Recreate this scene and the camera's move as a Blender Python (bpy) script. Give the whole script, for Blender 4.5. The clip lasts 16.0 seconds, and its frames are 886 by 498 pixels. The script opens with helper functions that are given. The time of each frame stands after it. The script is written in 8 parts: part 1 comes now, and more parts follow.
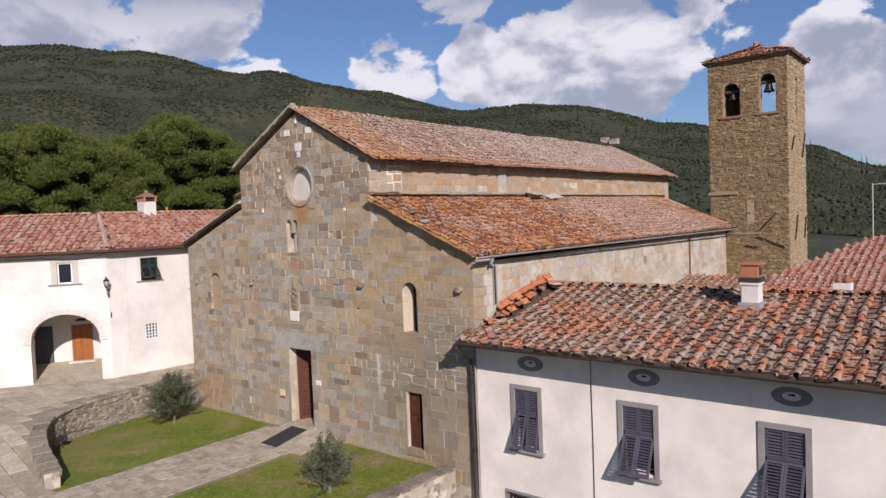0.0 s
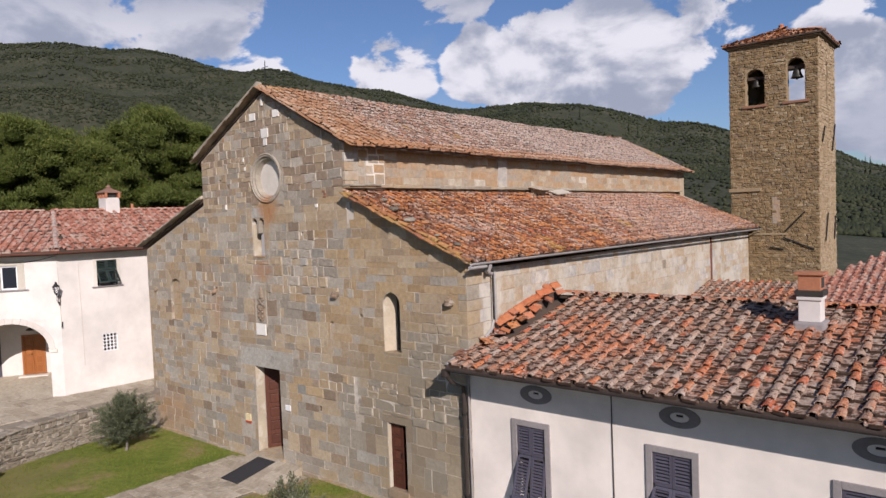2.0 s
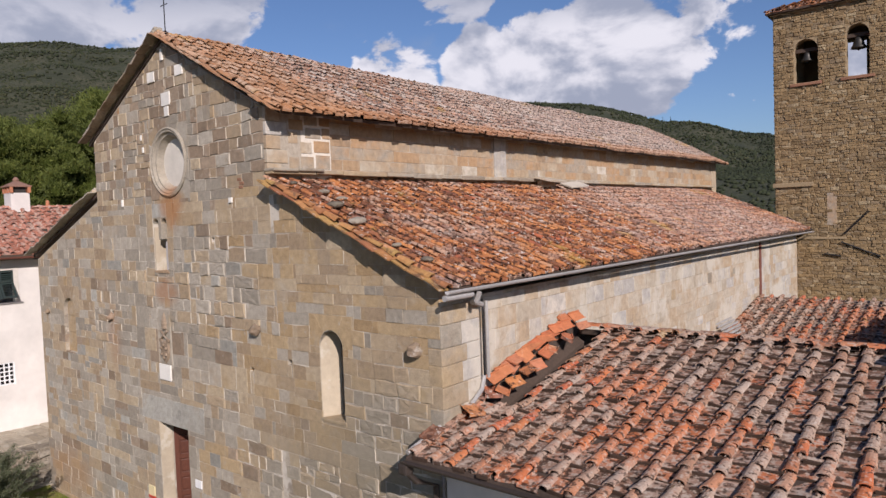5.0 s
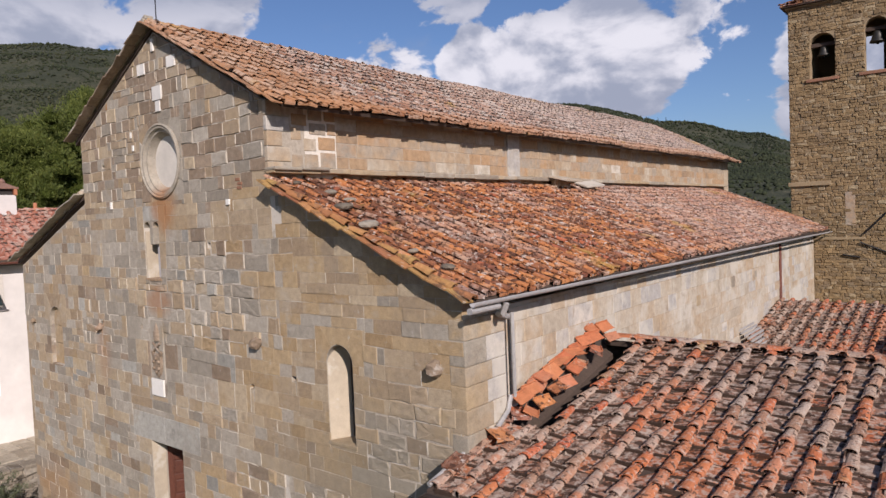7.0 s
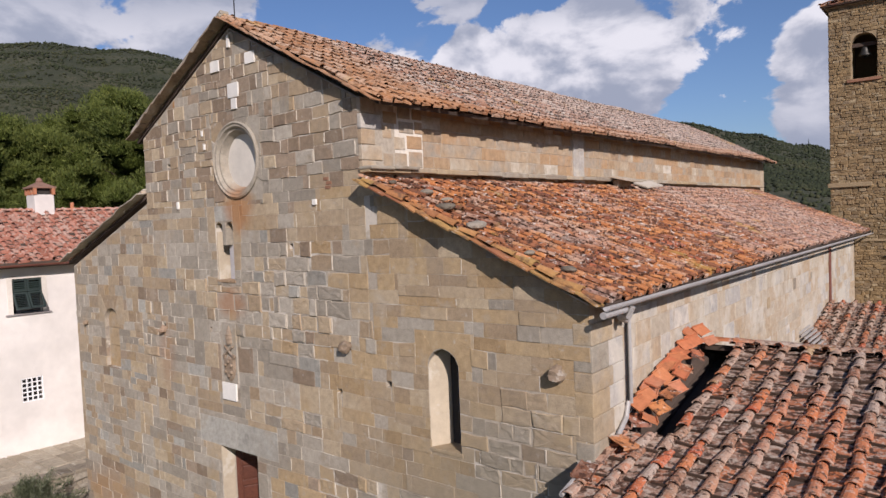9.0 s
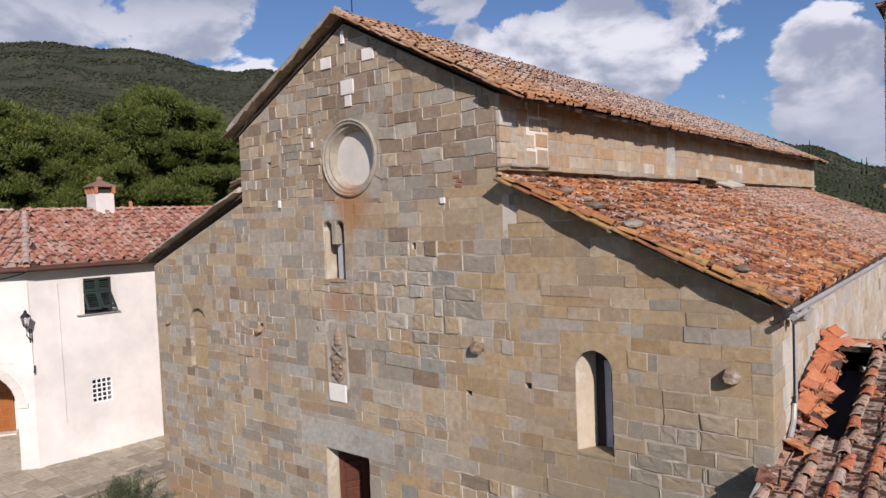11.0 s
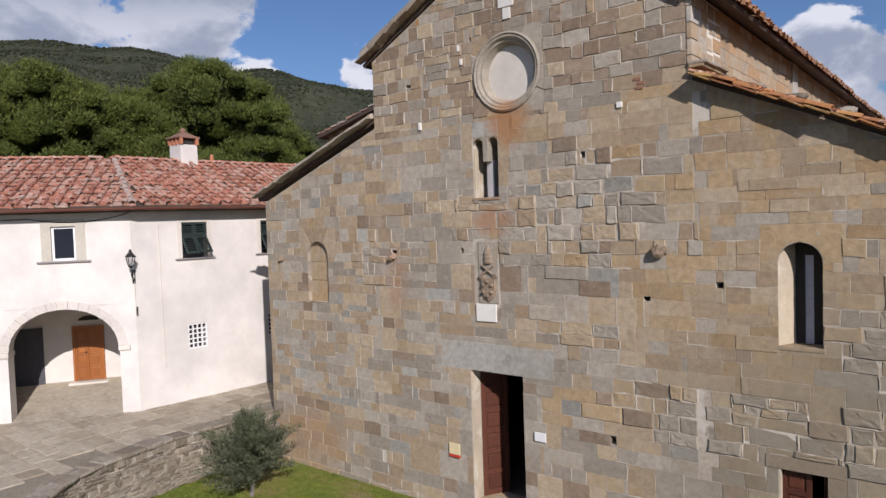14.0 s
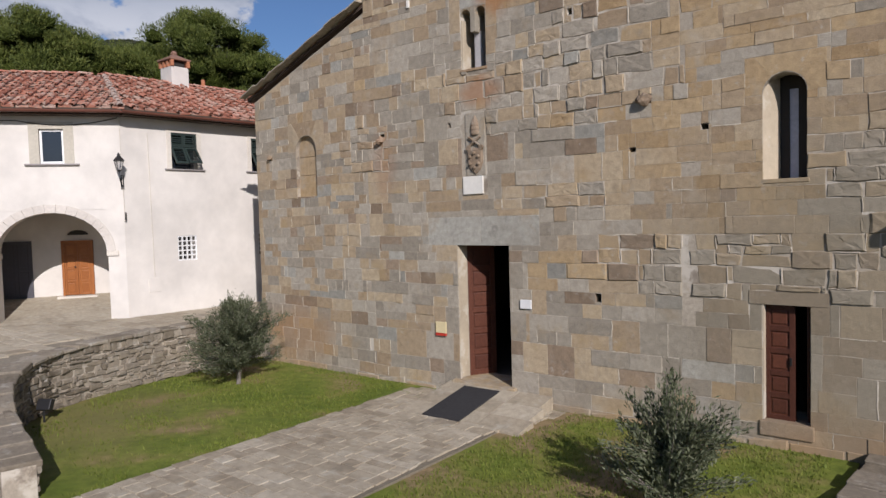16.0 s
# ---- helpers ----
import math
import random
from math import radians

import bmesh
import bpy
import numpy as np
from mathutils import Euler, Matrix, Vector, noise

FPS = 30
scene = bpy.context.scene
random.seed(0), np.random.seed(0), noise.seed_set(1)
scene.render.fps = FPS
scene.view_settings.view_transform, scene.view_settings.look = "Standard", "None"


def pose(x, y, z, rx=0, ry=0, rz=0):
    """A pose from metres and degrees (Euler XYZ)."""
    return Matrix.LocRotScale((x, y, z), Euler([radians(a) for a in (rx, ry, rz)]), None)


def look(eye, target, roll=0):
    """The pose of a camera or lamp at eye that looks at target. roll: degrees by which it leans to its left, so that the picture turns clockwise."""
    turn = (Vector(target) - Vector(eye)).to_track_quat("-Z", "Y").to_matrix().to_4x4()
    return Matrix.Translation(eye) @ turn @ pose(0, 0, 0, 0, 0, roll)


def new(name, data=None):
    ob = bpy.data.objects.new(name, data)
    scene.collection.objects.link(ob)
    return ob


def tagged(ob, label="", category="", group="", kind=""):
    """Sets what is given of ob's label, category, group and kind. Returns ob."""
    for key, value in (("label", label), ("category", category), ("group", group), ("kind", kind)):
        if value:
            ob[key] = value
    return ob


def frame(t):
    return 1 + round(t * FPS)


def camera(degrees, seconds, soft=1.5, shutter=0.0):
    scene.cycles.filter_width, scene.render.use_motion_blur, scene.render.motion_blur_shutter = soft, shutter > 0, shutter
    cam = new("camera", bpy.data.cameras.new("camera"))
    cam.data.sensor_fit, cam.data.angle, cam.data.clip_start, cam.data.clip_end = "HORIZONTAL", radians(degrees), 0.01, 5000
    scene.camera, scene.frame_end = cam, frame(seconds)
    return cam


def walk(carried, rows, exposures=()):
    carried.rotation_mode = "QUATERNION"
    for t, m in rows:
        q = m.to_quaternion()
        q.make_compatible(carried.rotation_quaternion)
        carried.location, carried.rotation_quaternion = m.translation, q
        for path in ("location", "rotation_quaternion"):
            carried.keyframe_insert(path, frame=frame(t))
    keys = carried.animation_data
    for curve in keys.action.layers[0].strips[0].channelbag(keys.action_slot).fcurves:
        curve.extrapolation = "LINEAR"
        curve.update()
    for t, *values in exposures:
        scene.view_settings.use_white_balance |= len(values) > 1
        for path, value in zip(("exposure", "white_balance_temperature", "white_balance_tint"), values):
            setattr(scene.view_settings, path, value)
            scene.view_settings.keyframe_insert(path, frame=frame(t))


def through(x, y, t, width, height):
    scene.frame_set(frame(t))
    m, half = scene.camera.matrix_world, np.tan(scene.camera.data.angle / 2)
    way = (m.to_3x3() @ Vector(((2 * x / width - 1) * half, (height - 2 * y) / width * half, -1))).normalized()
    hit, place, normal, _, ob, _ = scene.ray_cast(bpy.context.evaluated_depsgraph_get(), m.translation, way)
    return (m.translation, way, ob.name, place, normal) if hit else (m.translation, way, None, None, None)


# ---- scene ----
cam = camera(66.3, 16.0)
PATH = [
    (0, (19.784, -15.523, 7.92), (18.517, -13.978, 7.831), -2.3),
    (0.5, (19.362, -14.897, 7.912), (18.095, -13.353, 7.822), -2.2),
    (1, (18.899, -14.206, 7.902), (17.631, -12.662, 7.811), -2.2),
    (1.5, (18.409, -13.468, 7.904), (17.14, -11.925, 7.811), -2.2),
    (2, (17.89, -12.68, 7.887), (16.62, -11.137, 7.795), -2.2),
    (2.5, (17.331, -11.836, 7.877), (16.06, -10.294, 7.784), -2.2),
    (3, (16.745, -10.975, 7.874), (15.474, -9.434, 7.782), -2.2),
    (3.5, (16.118, -10.051, 7.87), (14.847, -8.51, 7.778), -2.2),
    (4, (15.462, -9.087, 7.861), (14.19, -7.546, 7.768), -2.1),
    (6.5, (13.901, -7.05, 7.884), (12.635, -5.503, 7.796), -2.4),
    (7, (13.636, -7.133, 7.91), (12.375, -5.584, 7.82), -2.4),
    (7.5, (13.316, -7.27, 7.935), (12.057, -5.718, 7.845), -2.3),
    (8, (12.944, -7.474, 7.952), (11.688, -5.92, 7.861), -2.3),
    (8.5, (12.558, -7.697, 7.964), (11.302, -6.142, 7.874), -2.3),
    (9, (12.143, -7.957, 7.982), (10.889, -6.402, 7.893), -2.3),
    (11.5, (9.735, -9.606, 8.058), (8.483, -8.048, 7.969), -2.2),
    (12, (9.202, -9.994, 8.06), (7.951, -8.436, 7.97), -2.3),
    (12.5, (8.629, -10.42, 8.082), (7.379, -8.86, 7.991), -2.4),
    (13, (8.093, -10.844, 7.813), (6.844, -9.284, 7.723), -2.3),
    (13.5, (7.845, -11.042, 7.177), (6.598, -9.481, 7.088), -2.2),
    (14, (7.762, -11.116, 6.492), (6.515, -9.555, 6.407), -1.9),
    (14.5, (7.748, -11.096, 5.895), (6.5, -9.537, 5.801), -1.9),
    (15, (7.768, -11.077, 5.271), (6.521, -9.516, 5.176), -1.8),
    (15.5, (7.834, -11.094, 4.632), (6.59, -9.531, 4.538), -1.6),
    (16, (7.922, -11.057, 4.008), (6.679, -9.494, 3.911), -1.6),
]
walk(cam, [(t, look(eye, target, roll)) for t, eye, target, roll in PATH], exposures=((0.0, 0.0, 6250.0, 20.0), (9.0, 0.0, 6250.0, 20.0), (12.0, 0.0, 6080.0, 19.0), (14.5, -0.12, 6030.0, 17.0), (16.0, -0.19, 6040.0, 16.0)))

# ---- world, sun, exposure ----
SUN_AZ, SUN_EL = radians(124.0), radians(29.0)          # clockwise from +y
SUN_DIR = Vector((math.sin(SUN_AZ) * math.cos(SUN_EL), math.cos(SUN_AZ) * math.cos(SUN_EL), math.sin(SUN_EL)))
scene.view_settings.exposure = 0.0
sun = new("sun", bpy.data.lights.new("sun", "SUN"))
sun.data.energy, sun.data.angle, sun.data.color = 5.35, radians(0.55), (1.0, 0.93, 0.84)
sun.matrix_basis = look((60, -50, 60), Vector((60, -50, 60)) - SUN_DIR)


def node(nt, kind, **values):
    n = nt.nodes.new(kind)
    for key, value in values.items():
        if key == "op":
            n.operation = value
        elif key == "blend":
            n.blend_type = value
        elif key == "dtype":
            n.data_type = value
        elif isinstance(value, bpy.types.NodeSocket):
            nt.links.new(value, n.inputs[int(key[1:])] if key[1:].isdigit() else n.inputs[key])
        else:
            n.inputs[int(key[1:]) if key[1:].isdigit() else key].default_value = value
    return n


def maths(nt, op, a, b=0.0, c=0.0, clamp=False):
    n = nt.nodes.new("ShaderNodeMath")
    n.operation, n.use_clamp = op, clamp
    for k, v in enumerate((a, b, c)):
        if isinstance(v, bpy.types.NodeSocket):
            nt.links.new(v, n.inputs[k])
        else:
            n.inputs[k].default_value = v
    return n.outputs[0]


def mixed(nt, fac, a, b, blend="MIX"):
    n = nt.nodes.new("ShaderNodeMix")
    n.data_type, n.blend_type = "RGBA", blend
    for sock, v in ((n.inputs[0], fac), (n.inputs[6], a), (n.inputs[7], b)):
        if isinstance(v, bpy.types.NodeSocket):
            nt.links.new(v, sock)
        elif isinstance(v, (int, float)):
            sock.default_value = v
        else:
            sock.default_value = (*v, 1.0)
    return n.outputs[2]


def smooth(nt, v, lo, hi):
    n = nt.nodes.new("ShaderNodeMapRange")
    n.interpolation_type = "SMOOTHSTEP"
    nt.links.new(v, n.inputs[0])
    n.inputs[1].default_value, n.inputs[2].default_value = lo, hi
    return n.outputs[0]


def noise_of(nt, vec, scale, detail=4.0, rough=0.55, distort=0.0):
    n = nt.nodes.new("ShaderNodeTexNoise")
    if vec is not None:
        nt.links.new(vec, n.inputs["Vector"])
    n.inputs["Scale"].default_value, n.inputs["Detail"].default_value = scale, detail
    n.inputs["Roughness"].default_value, n.inputs["Distortion"].default_value = rough, distort
    return n.outputs["Fac"]


def ramp_of(nt, fac, stops):
    n = nt.nodes.new("ShaderNodeValToRGB")
    nt.links.new(fac, n.inputs[0])
    while len(n.color_ramp.elements) < len(stops):
        n.color_ramp.elements.new(0.5)
    for e, (p, c) in zip(n.color_ramp.elements, stops):
        e.position, e.color = p, (*c, 1.0)
    return n.outputs[0]


def heading(az, el):
    a, e = radians(az), radians(el)
    return (math.sin(a) * math.cos(e), math.cos(a) * math.cos(e), math.sin(e))


world = bpy.data.worlds.new("world")
scene.world = world
world.use_nodes = True
wt = world.node_tree
wt.nodes.clear()
sky = wt.nodes.new("ShaderNodeTexSky")
sky.sky_type, sky.sun_disc = "NISHITA", False
sky.sun_elevation, sky.sun_rotation = SUN_EL, SUN_AZ
sky.air_density, sky.dust_density, sky.ozone_density = 1.0, 0.6, 1.6
way = wt.nodes.new("ShaderNodeTexCoord").outputs["Generated"]
xyz = wt.nodes.new("ShaderNodeSeparateXYZ")
wt.links.new(way, xyz.inputs[0])
# cumulus: banks in a few directions, broken up by noise, going on as scattered cloud elsewhere
bank = None
for az, el, width, amount in ((-70, 18.5, 9, 0.32), (-59, 18.5, 6.5, 0.32), (-43, 12.0, 3.6, 0.32), (-38, 18.5, 5, 0.22), (-35.5, 12.5, 3.6, 0.36), (-31, 12.5, 4.4, 0.40),
                              (-25, 12.5, 5.8, 0.44), (-20, 16, 5.5, 0.27), (-8, 8, 4.6, 0.42), (-5, 6, 4, 0.30), (-9.5, 11, 3, 0.25), (-54, 10.9, 3, 0.2)):
    d = wt.nodes.new("ShaderNodeVectorMath")
    d.operation = "DOT_PRODUCT"
    wt.links.new(way, d.inputs[0])
    d.inputs[1].default_value = heading(az, el)
    f = maths(wt, "MULTIPLY", smooth(wt, d.outputs["Value"], math.cos(radians(width * 1.35)), math.cos(radians(width * 0.3))), amount)
    bank = f if bank is None else maths(wt, "MAXIMUM", bank, f)
up = maths(wt, "ADD", maths(wt, "MAXIMUM", xyz.outputs[2], 0.0), 0.10)
flat = node(wt, "ShaderNodeCombineXYZ", X=maths(wt, "DIVIDE", xyz.outputs[0], up), Y=maths(wt, "DIVIDE", xyz.outputs[1], up), Z=0.0).outputs[0]
stretch = node(wt, "ShaderNodeVectorMath", op="MULTIPLY", i0=way, i1=(1.0, 1.0, 1.7)).outputs[0]
puff = noise_of(wt, stretch, 8.0, 10.0, 0.56, 0.25)
wide = noise_of(wt, flat, 0.55, 4.0, 0.5)
thin = noise_of(wt, stretch, 3.4, 7.0, 0.62, 0.3)
body = maths(wt, "ADD", maths(wt, "ADD", bank, maths(wt, "MULTIPLY", maths(wt, "SUBTRACT", puff, 0.5), 1.15)), maths(wt, "MULTIPLY", maths(wt, "SUBTRACT", wide, 0.5), 0.25))
cover = smooth(wt, body, 0.165, 0.235)
veil = maths(wt, "MULTIPLY", smooth(wt, thin, 0.50, 0.74), 0.45)
# bright tops, grey undersides
lower = node(wt, "ShaderNodeVectorMath", op="ADD", i0=stretch, i1=(0.012, -0.008, 0.05)).outputs[0]
puff2 = noise_of(wt, lower, 8.0, 7.0, 0.52, 0.25)
lit = smooth(wt, maths(wt, "SUBTRACT", maths(wt, "ADD", maths(wt, "MULTIPLY", maths(wt, "SUBTRACT", puff, puff2), 2.3), 0.45), maths(wt, "MULTIPLY", body, 0.55)), 0.0, 0.55)
foot = maths(wt, "ADD", maths(wt, "MULTIPLY", smooth(wt, maths(wt, "ADD", xyz.outputs[2], maths(wt, "MULTIPLY", maths(wt, "SUBTRACT", puff, 0.5), 0.10)), 0.105, 0.18), 0.72), 0.28)
crown = maths(wt, "SUBTRACT", 1.0, maths(wt, "MULTIPLY", smooth(wt, xyz.outputs[2], 0.245, 0.31), 0.75))
west = wt.nodes.new("ShaderNodeVectorMath")
west.operation = "DOT_PRODUCT"
wt.links.new(way, west.inputs[0])
west.inputs[1].default_value = heading(-72, 16)
dim = maths(wt, "SUBTRACT", 1.0, maths(wt, "MULTIPLY", smooth(wt, west.outputs["Value"], math.cos(radians(19)), math.cos(radians(8))), 0.3))
lit = maths(wt, "MULTIPLY", lit, maths(wt, "MULTIPLY", maths(wt, "MULTIPLY", foot, dim), crown))
cloud = mixed(wt, lit, (7.0, 7.9, 9.5), (16.4, 16.6, 16.8))
blue = mixed(wt, 1.0, sky.outputs[0], (1.20, 1.44, 1.76), "MULTIPLY")
tint = mixed(wt, veil, blue, (7.4, 8.0, 8.8))
shade = mixed(wt, cover, tint, cloud)
bg = node(wt, "ShaderNodeBackground", Color=shade, Strength=0.049)
wo = wt.nodes.new("ShaderNodeOutputWorld")
wt.links.new(bg.outputs[0], wo.inputs[0])

# ---- materials ----
def surface(name, stops, source="object", rough=0.85, grain=(1.3, 14.0, 90.0), blotch=0.35, speck=0.16, bump=0.35, dist=0.012, extra=None, metal=0.0, spec=0.3, own=None):
    """A mineral or wooden surface: a tone for each piece, blotches, grain and relief, in metres of the world."""
    m = bpy.data.materials.new(name)
    m.use_nodes = True
    nt = m.node_tree
    b = nt.nodes["Principled BSDF"]
    geo = nt.nodes.new("ShaderNodeNewGeometry")
    pos = geo.outputs["Position"]
    if source == "object":
        rnd = nt.nodes.new("ShaderNodeObjectInfo").outputs["Random"]
    elif source == "island":
        rnd = geo.outputs["Random Per Island"]
    else:
        rnd = smooth(nt, noise_of(nt, pos, 0.7, 3.0), 0.3, 0.7)
    big, mid, fine = (noise_of(nt, pos, g, 4.0, 0.6) for g in grain)
    side = noise_of(nt, pos, grain[0] * 4.3, 3.0, 0.6)
    drift = maths(nt, "ADD", maths(nt, "MULTIPLY", maths(nt, "SUBTRACT", big, 0.32), blotch), maths(nt, "MULTIPLY", maths(nt, "SUBTRACT", side, 0.5), blotch))
    tone = ramp_of(nt, maths(nt, "ADD", maths(nt, "MULTIPLY", rnd, own or 1.0 - blotch * 0.5), drift, clamp=True), stops)
    dark = maths(nt, "ADD", maths(nt, "MULTIPLY", maths(nt, "ADD", maths(nt, "SUBTRACT", mid, 0.5), maths(nt, "SUBTRACT", fine, 0.5)), speck * 4.0), 1.0)
    n = nt.nodes.new("ShaderNodeVectorMath")
    n.operation = "SCALE"
    nt.links.new(tone, n.inputs[0])
    nt.links.new(dark, n.inputs["Scale"])
    col = n.outputs[0]
    if extra:
        col = extra(nt, col, pos, rnd, big, mid, fine)
    nt.links.new(col, b.inputs["Base Color"])
    b.inputs["Roughness"].default_value, b.inputs["Metallic"].default_value = rough, metal
    b.inputs["Specular IOR Level"].default_value = spec
    if bump:
        bp = node(nt, "ShaderNodeBump", Strength=bump, Distance=dist, Height=maths(nt, "ADD", mid, maths(nt, "MULTIPLY", fine, 0.5)))
        nt.links.new(bp.outputs[0], b.inputs["Normal"])
    return m


def patches(colour, scale, lo, hi, amount=1.0, detail=6.0):
    """Lichens, mosses or stains in patches over whatever lies below."""
    def go(nt, col, pos, rnd, big, mid, fine):
        f = maths(nt, "MULTIPLY", smooth(nt, noise_of(nt, pos, scale, detail, 0.65), lo, hi), amount)
        return mixed(nt, f, col, colour)
    return go


def chain(*steps):
    def go(nt, col, *rest):
        for s in steps:
            col = s(nt, col, *rest)
        return col
    return go


def area_tone(colour, axis, at, width, scale, amount):
    """A wash of colour round one stretch of a wall (rust, earth stain or plain tone), broken up by noise."""
    def go(nt, col, pos, rnd, big, mid, fine):
        sep = nt.nodes.new("ShaderNodeSeparateXYZ")
        nt.links.new(pos, sep.inputs[0])
        f = None
        for a, v, w in zip(axis, at, width):
            g = maths(nt, "SUBTRACT", 1.0, maths(nt, "ABSOLUTE", maths(nt, "DIVIDE", maths(nt, "SUBTRACT", sep.outputs[a], v), w)), clamp=True)
            f = g if f is None else maths(nt, "MULTIPLY", f, g)
        f = maths(nt, "MULTIPLY", smooth(nt, maths(nt, "MULTIPLY", f, maths(nt, "ADD", noise_of(nt, pos, scale, 5.0, 0.6), 0.35)), 0.1, 0.6), amount)
        return mixed(nt, f, col, colour)
    return go


def plain(name, colour, rough=0.5, metal=0.0, speck=0.10, grain=(2.0, 18.0, 120.0), bump=0.08, blotch=0.3, spec=0.4, extra=None):
    c = Vector(colour)
    return surface(name, [(0.0, tuple(c * 0.86)), (1.0, tuple(c * 1.1))], "none", rough, grain, blotch, speck, bump, 0.004, extra, metal, spec)


rust = area_tone((0.34, 0.15, 0.05), (0, 2), (0.55, 8.35), (0.75, 0.8), 3.0, 0.7)
rust2 = area_tone((0.33, 0.15, 0.06), (0, 2), (0.15, 6.45), (0.8, 0.5), 2.5, 0.6)
rust3 = area_tone((0.32, 0.185, 0.09), (0, 2), (6.6, 0.4), (2.0, 0.9), 2.0, 0.55)
rust4 = area_tone((0.33, 0.19, 0.09), (0, 2), (-5.6, 1.2), (2.4, 1.2), 1.6, 0.55)
rust5 = area_tone((0.31, 0.185, 0.11), (0, 2), (-2.5, 5.2), (0.6, 1.3), 2.4, 0.5)
# blotches and rust, then a wash that darkens the front's lower right
stains_and_wash = (patches((0.235, 0.195, 0.145), 0.75, 0.50, 0.68, 0.40), patches((0.40, 0.355, 0.285), 1.3, 0.55, 0.68, 0.38), patches((0.34, 0.225, 0.11), 0.55, 0.56, 0.70, 0.35), rust, rust2, rust3, rust4, rust5, area_tone((0.208, 0.178, 0.122), (0, 2), (6.6, 2.6), (4.8, 4.2), 1.3, 0.60))
# the front's kinds of sandstone: how they vary from block to block, and what mottles each block
KINDS = {
    "ochre": ([(0.0, (0.28, 0.19, 0.098)), (0.35, (0.34, 0.24, 0.13)), (0.7, (0.39, 0.285, 0.16)), (1.0, (0.33, 0.245, 0.15))], (patches((0.36, 0.32, 0.255), 1.9, 0.55, 0.68, 0.5), patches((0.27, 0.165, 0.08), 3.2, 0.58, 0.70, 0.45))),
    "tan": ([(0.0, (0.275, 0.20, 0.124)), (0.5, (0.35, 0.268, 0.172)), (1.0, (0.42, 0.335, 0.222))], (patches((0.36, 0.26, 0.13), 1.6, 0.52, 0.66, 0.5), patches((0.21, 0.165, 0.115), 2.8, 0.57, 0.70, 0.45))),
    "grey": ([(0.0, (0.235, 0.203, 0.156)), (0.5, (0.31, 0.272, 0.212)), (1.0, (0.385, 0.34, 0.27))], (patches((0.35, 0.26, 0.145), 1.5, 0.56, 0.70, 0.5), patches((0.20, 0.172, 0.135), 2.6, 0.55, 0.68, 0.5))),
    "blue": ([(0.0, (0.225, 0.212, 0.178)), (0.5, (0.30, 0.284, 0.24)), (1.0, (0.39, 0.37, 0.315))], (patches((0.32, 0.25, 0.16), 1.8, 0.58, 0.70, 0.5), patches((0.17, 0.155, 0.13), 3.4, 0.56, 0.68, 0.5))),
    "brown": ([(0.0, (0.185, 0.135, 0.09)), (0.5, (0.25, 0.185, 0.125)), (1.0, (0.30, 0.228, 0.158))], (patches((0.30, 0.27, 0.22), 2.2, 0.55, 0.68, 0.5), patches((0.14, 0.105, 0.075), 3.0, 0.56, 0.68, 0.5))),
    "rusty": ([(0.0, (0.29, 0.145, 0.062)), (1.0, (0.36, 0.205, 0.085))], (patches((0.22, 0.13, 0.075), 2.6, 0.52, 0.68, 0.5),)),
}
SAND_OF = {(kind, k): surface("sandstone_" + kind + "_" + k, ramp, k, 0.9, (1.1, 9.0, 70.0), 0.4, 0.20, 0.55, 0.02, chain(*mottle, patches((0.44, 0.41, 0.355), 5.0, 0.60, 0.68, 0.45), *stains_and_wash), own=0.9) for kind, (ramp, mottle) in KINDS.items() for k in ("object", "island")}
SAND = [(0.0, (0.205, 0.155, 0.105)), (0.25, (0.30, 0.265, 0.205)), (0.5, (0.33, 0.255, 0.165)), (0.75, (0.36, 0.265, 0.15)), (1.0, (0.38, 0.34, 0.275))]
STONE = {k: surface("sandstone_" + k, SAND, k, 0.9, (0.7, 7.0, 70.0), 0.55, 0.22, 0.5, 0.018, chain(patches((0.20, 0.17, 0.138), 0.9, 0.54, 0.74, 0.4), patches((0.38, 0.345, 0.285), 2.3, 0.55, 0.70, 0.5), *stains_and_wash), own=0.86) for k in ("object", "island")}
WARM = [(0.0, (0.26, 0.185, 0.12)), (0.2, (0.335, 0.23, 0.135)), (0.4, (0.375, 0.24, 0.13)), (0.55, (0.31, 0.265, 0.205)), (0.7, (0.36, 0.26, 0.16)), (0.85, (0.39, 0.32, 0.23)), (1.0, (0.52, 0.47, 0.385))]
CLERE = {k: surface("clerestory_stone_" + k, WARM, k, 0.9, (0.7, 9.0, 70.0), 0.45, 0.2, 0.5, 0.014, chain(patches((0.40, 0.355, 0.28), 1.1, 0.55, 0.72, 0.5), patches((0.25, 0.185, 0.13), 2.6, 0.56, 0.70, 0.5)), own=0.85) for k in ("object", "island")}
PALE = [(0.0, (0.33, 0.275, 0.20)), (0.25, (0.42, 0.36, 0.275)), (0.5, (0.37, 0.275, 0.175)), (0.7, (0.44, 0.39, 0.31)), (0.85, (0.35, 0.325, 0.29)), (1.0, (0.52, 0.47, 0.39))]
AISLE = {k: surface("pale_stone_" + k, PALE, k, 0.9, (0.6, 9.0, 70.0), 0.5, 0.18, 0.45, 0.014, chain(patches((0.50, 0.455, 0.375), 0.5, 0.50, 0.60, 0.8), patches((0.24, 0.19, 0.14), 1.9, 0.58, 0.70, 0.6)), own=0.85) for k in ("object", "island")}
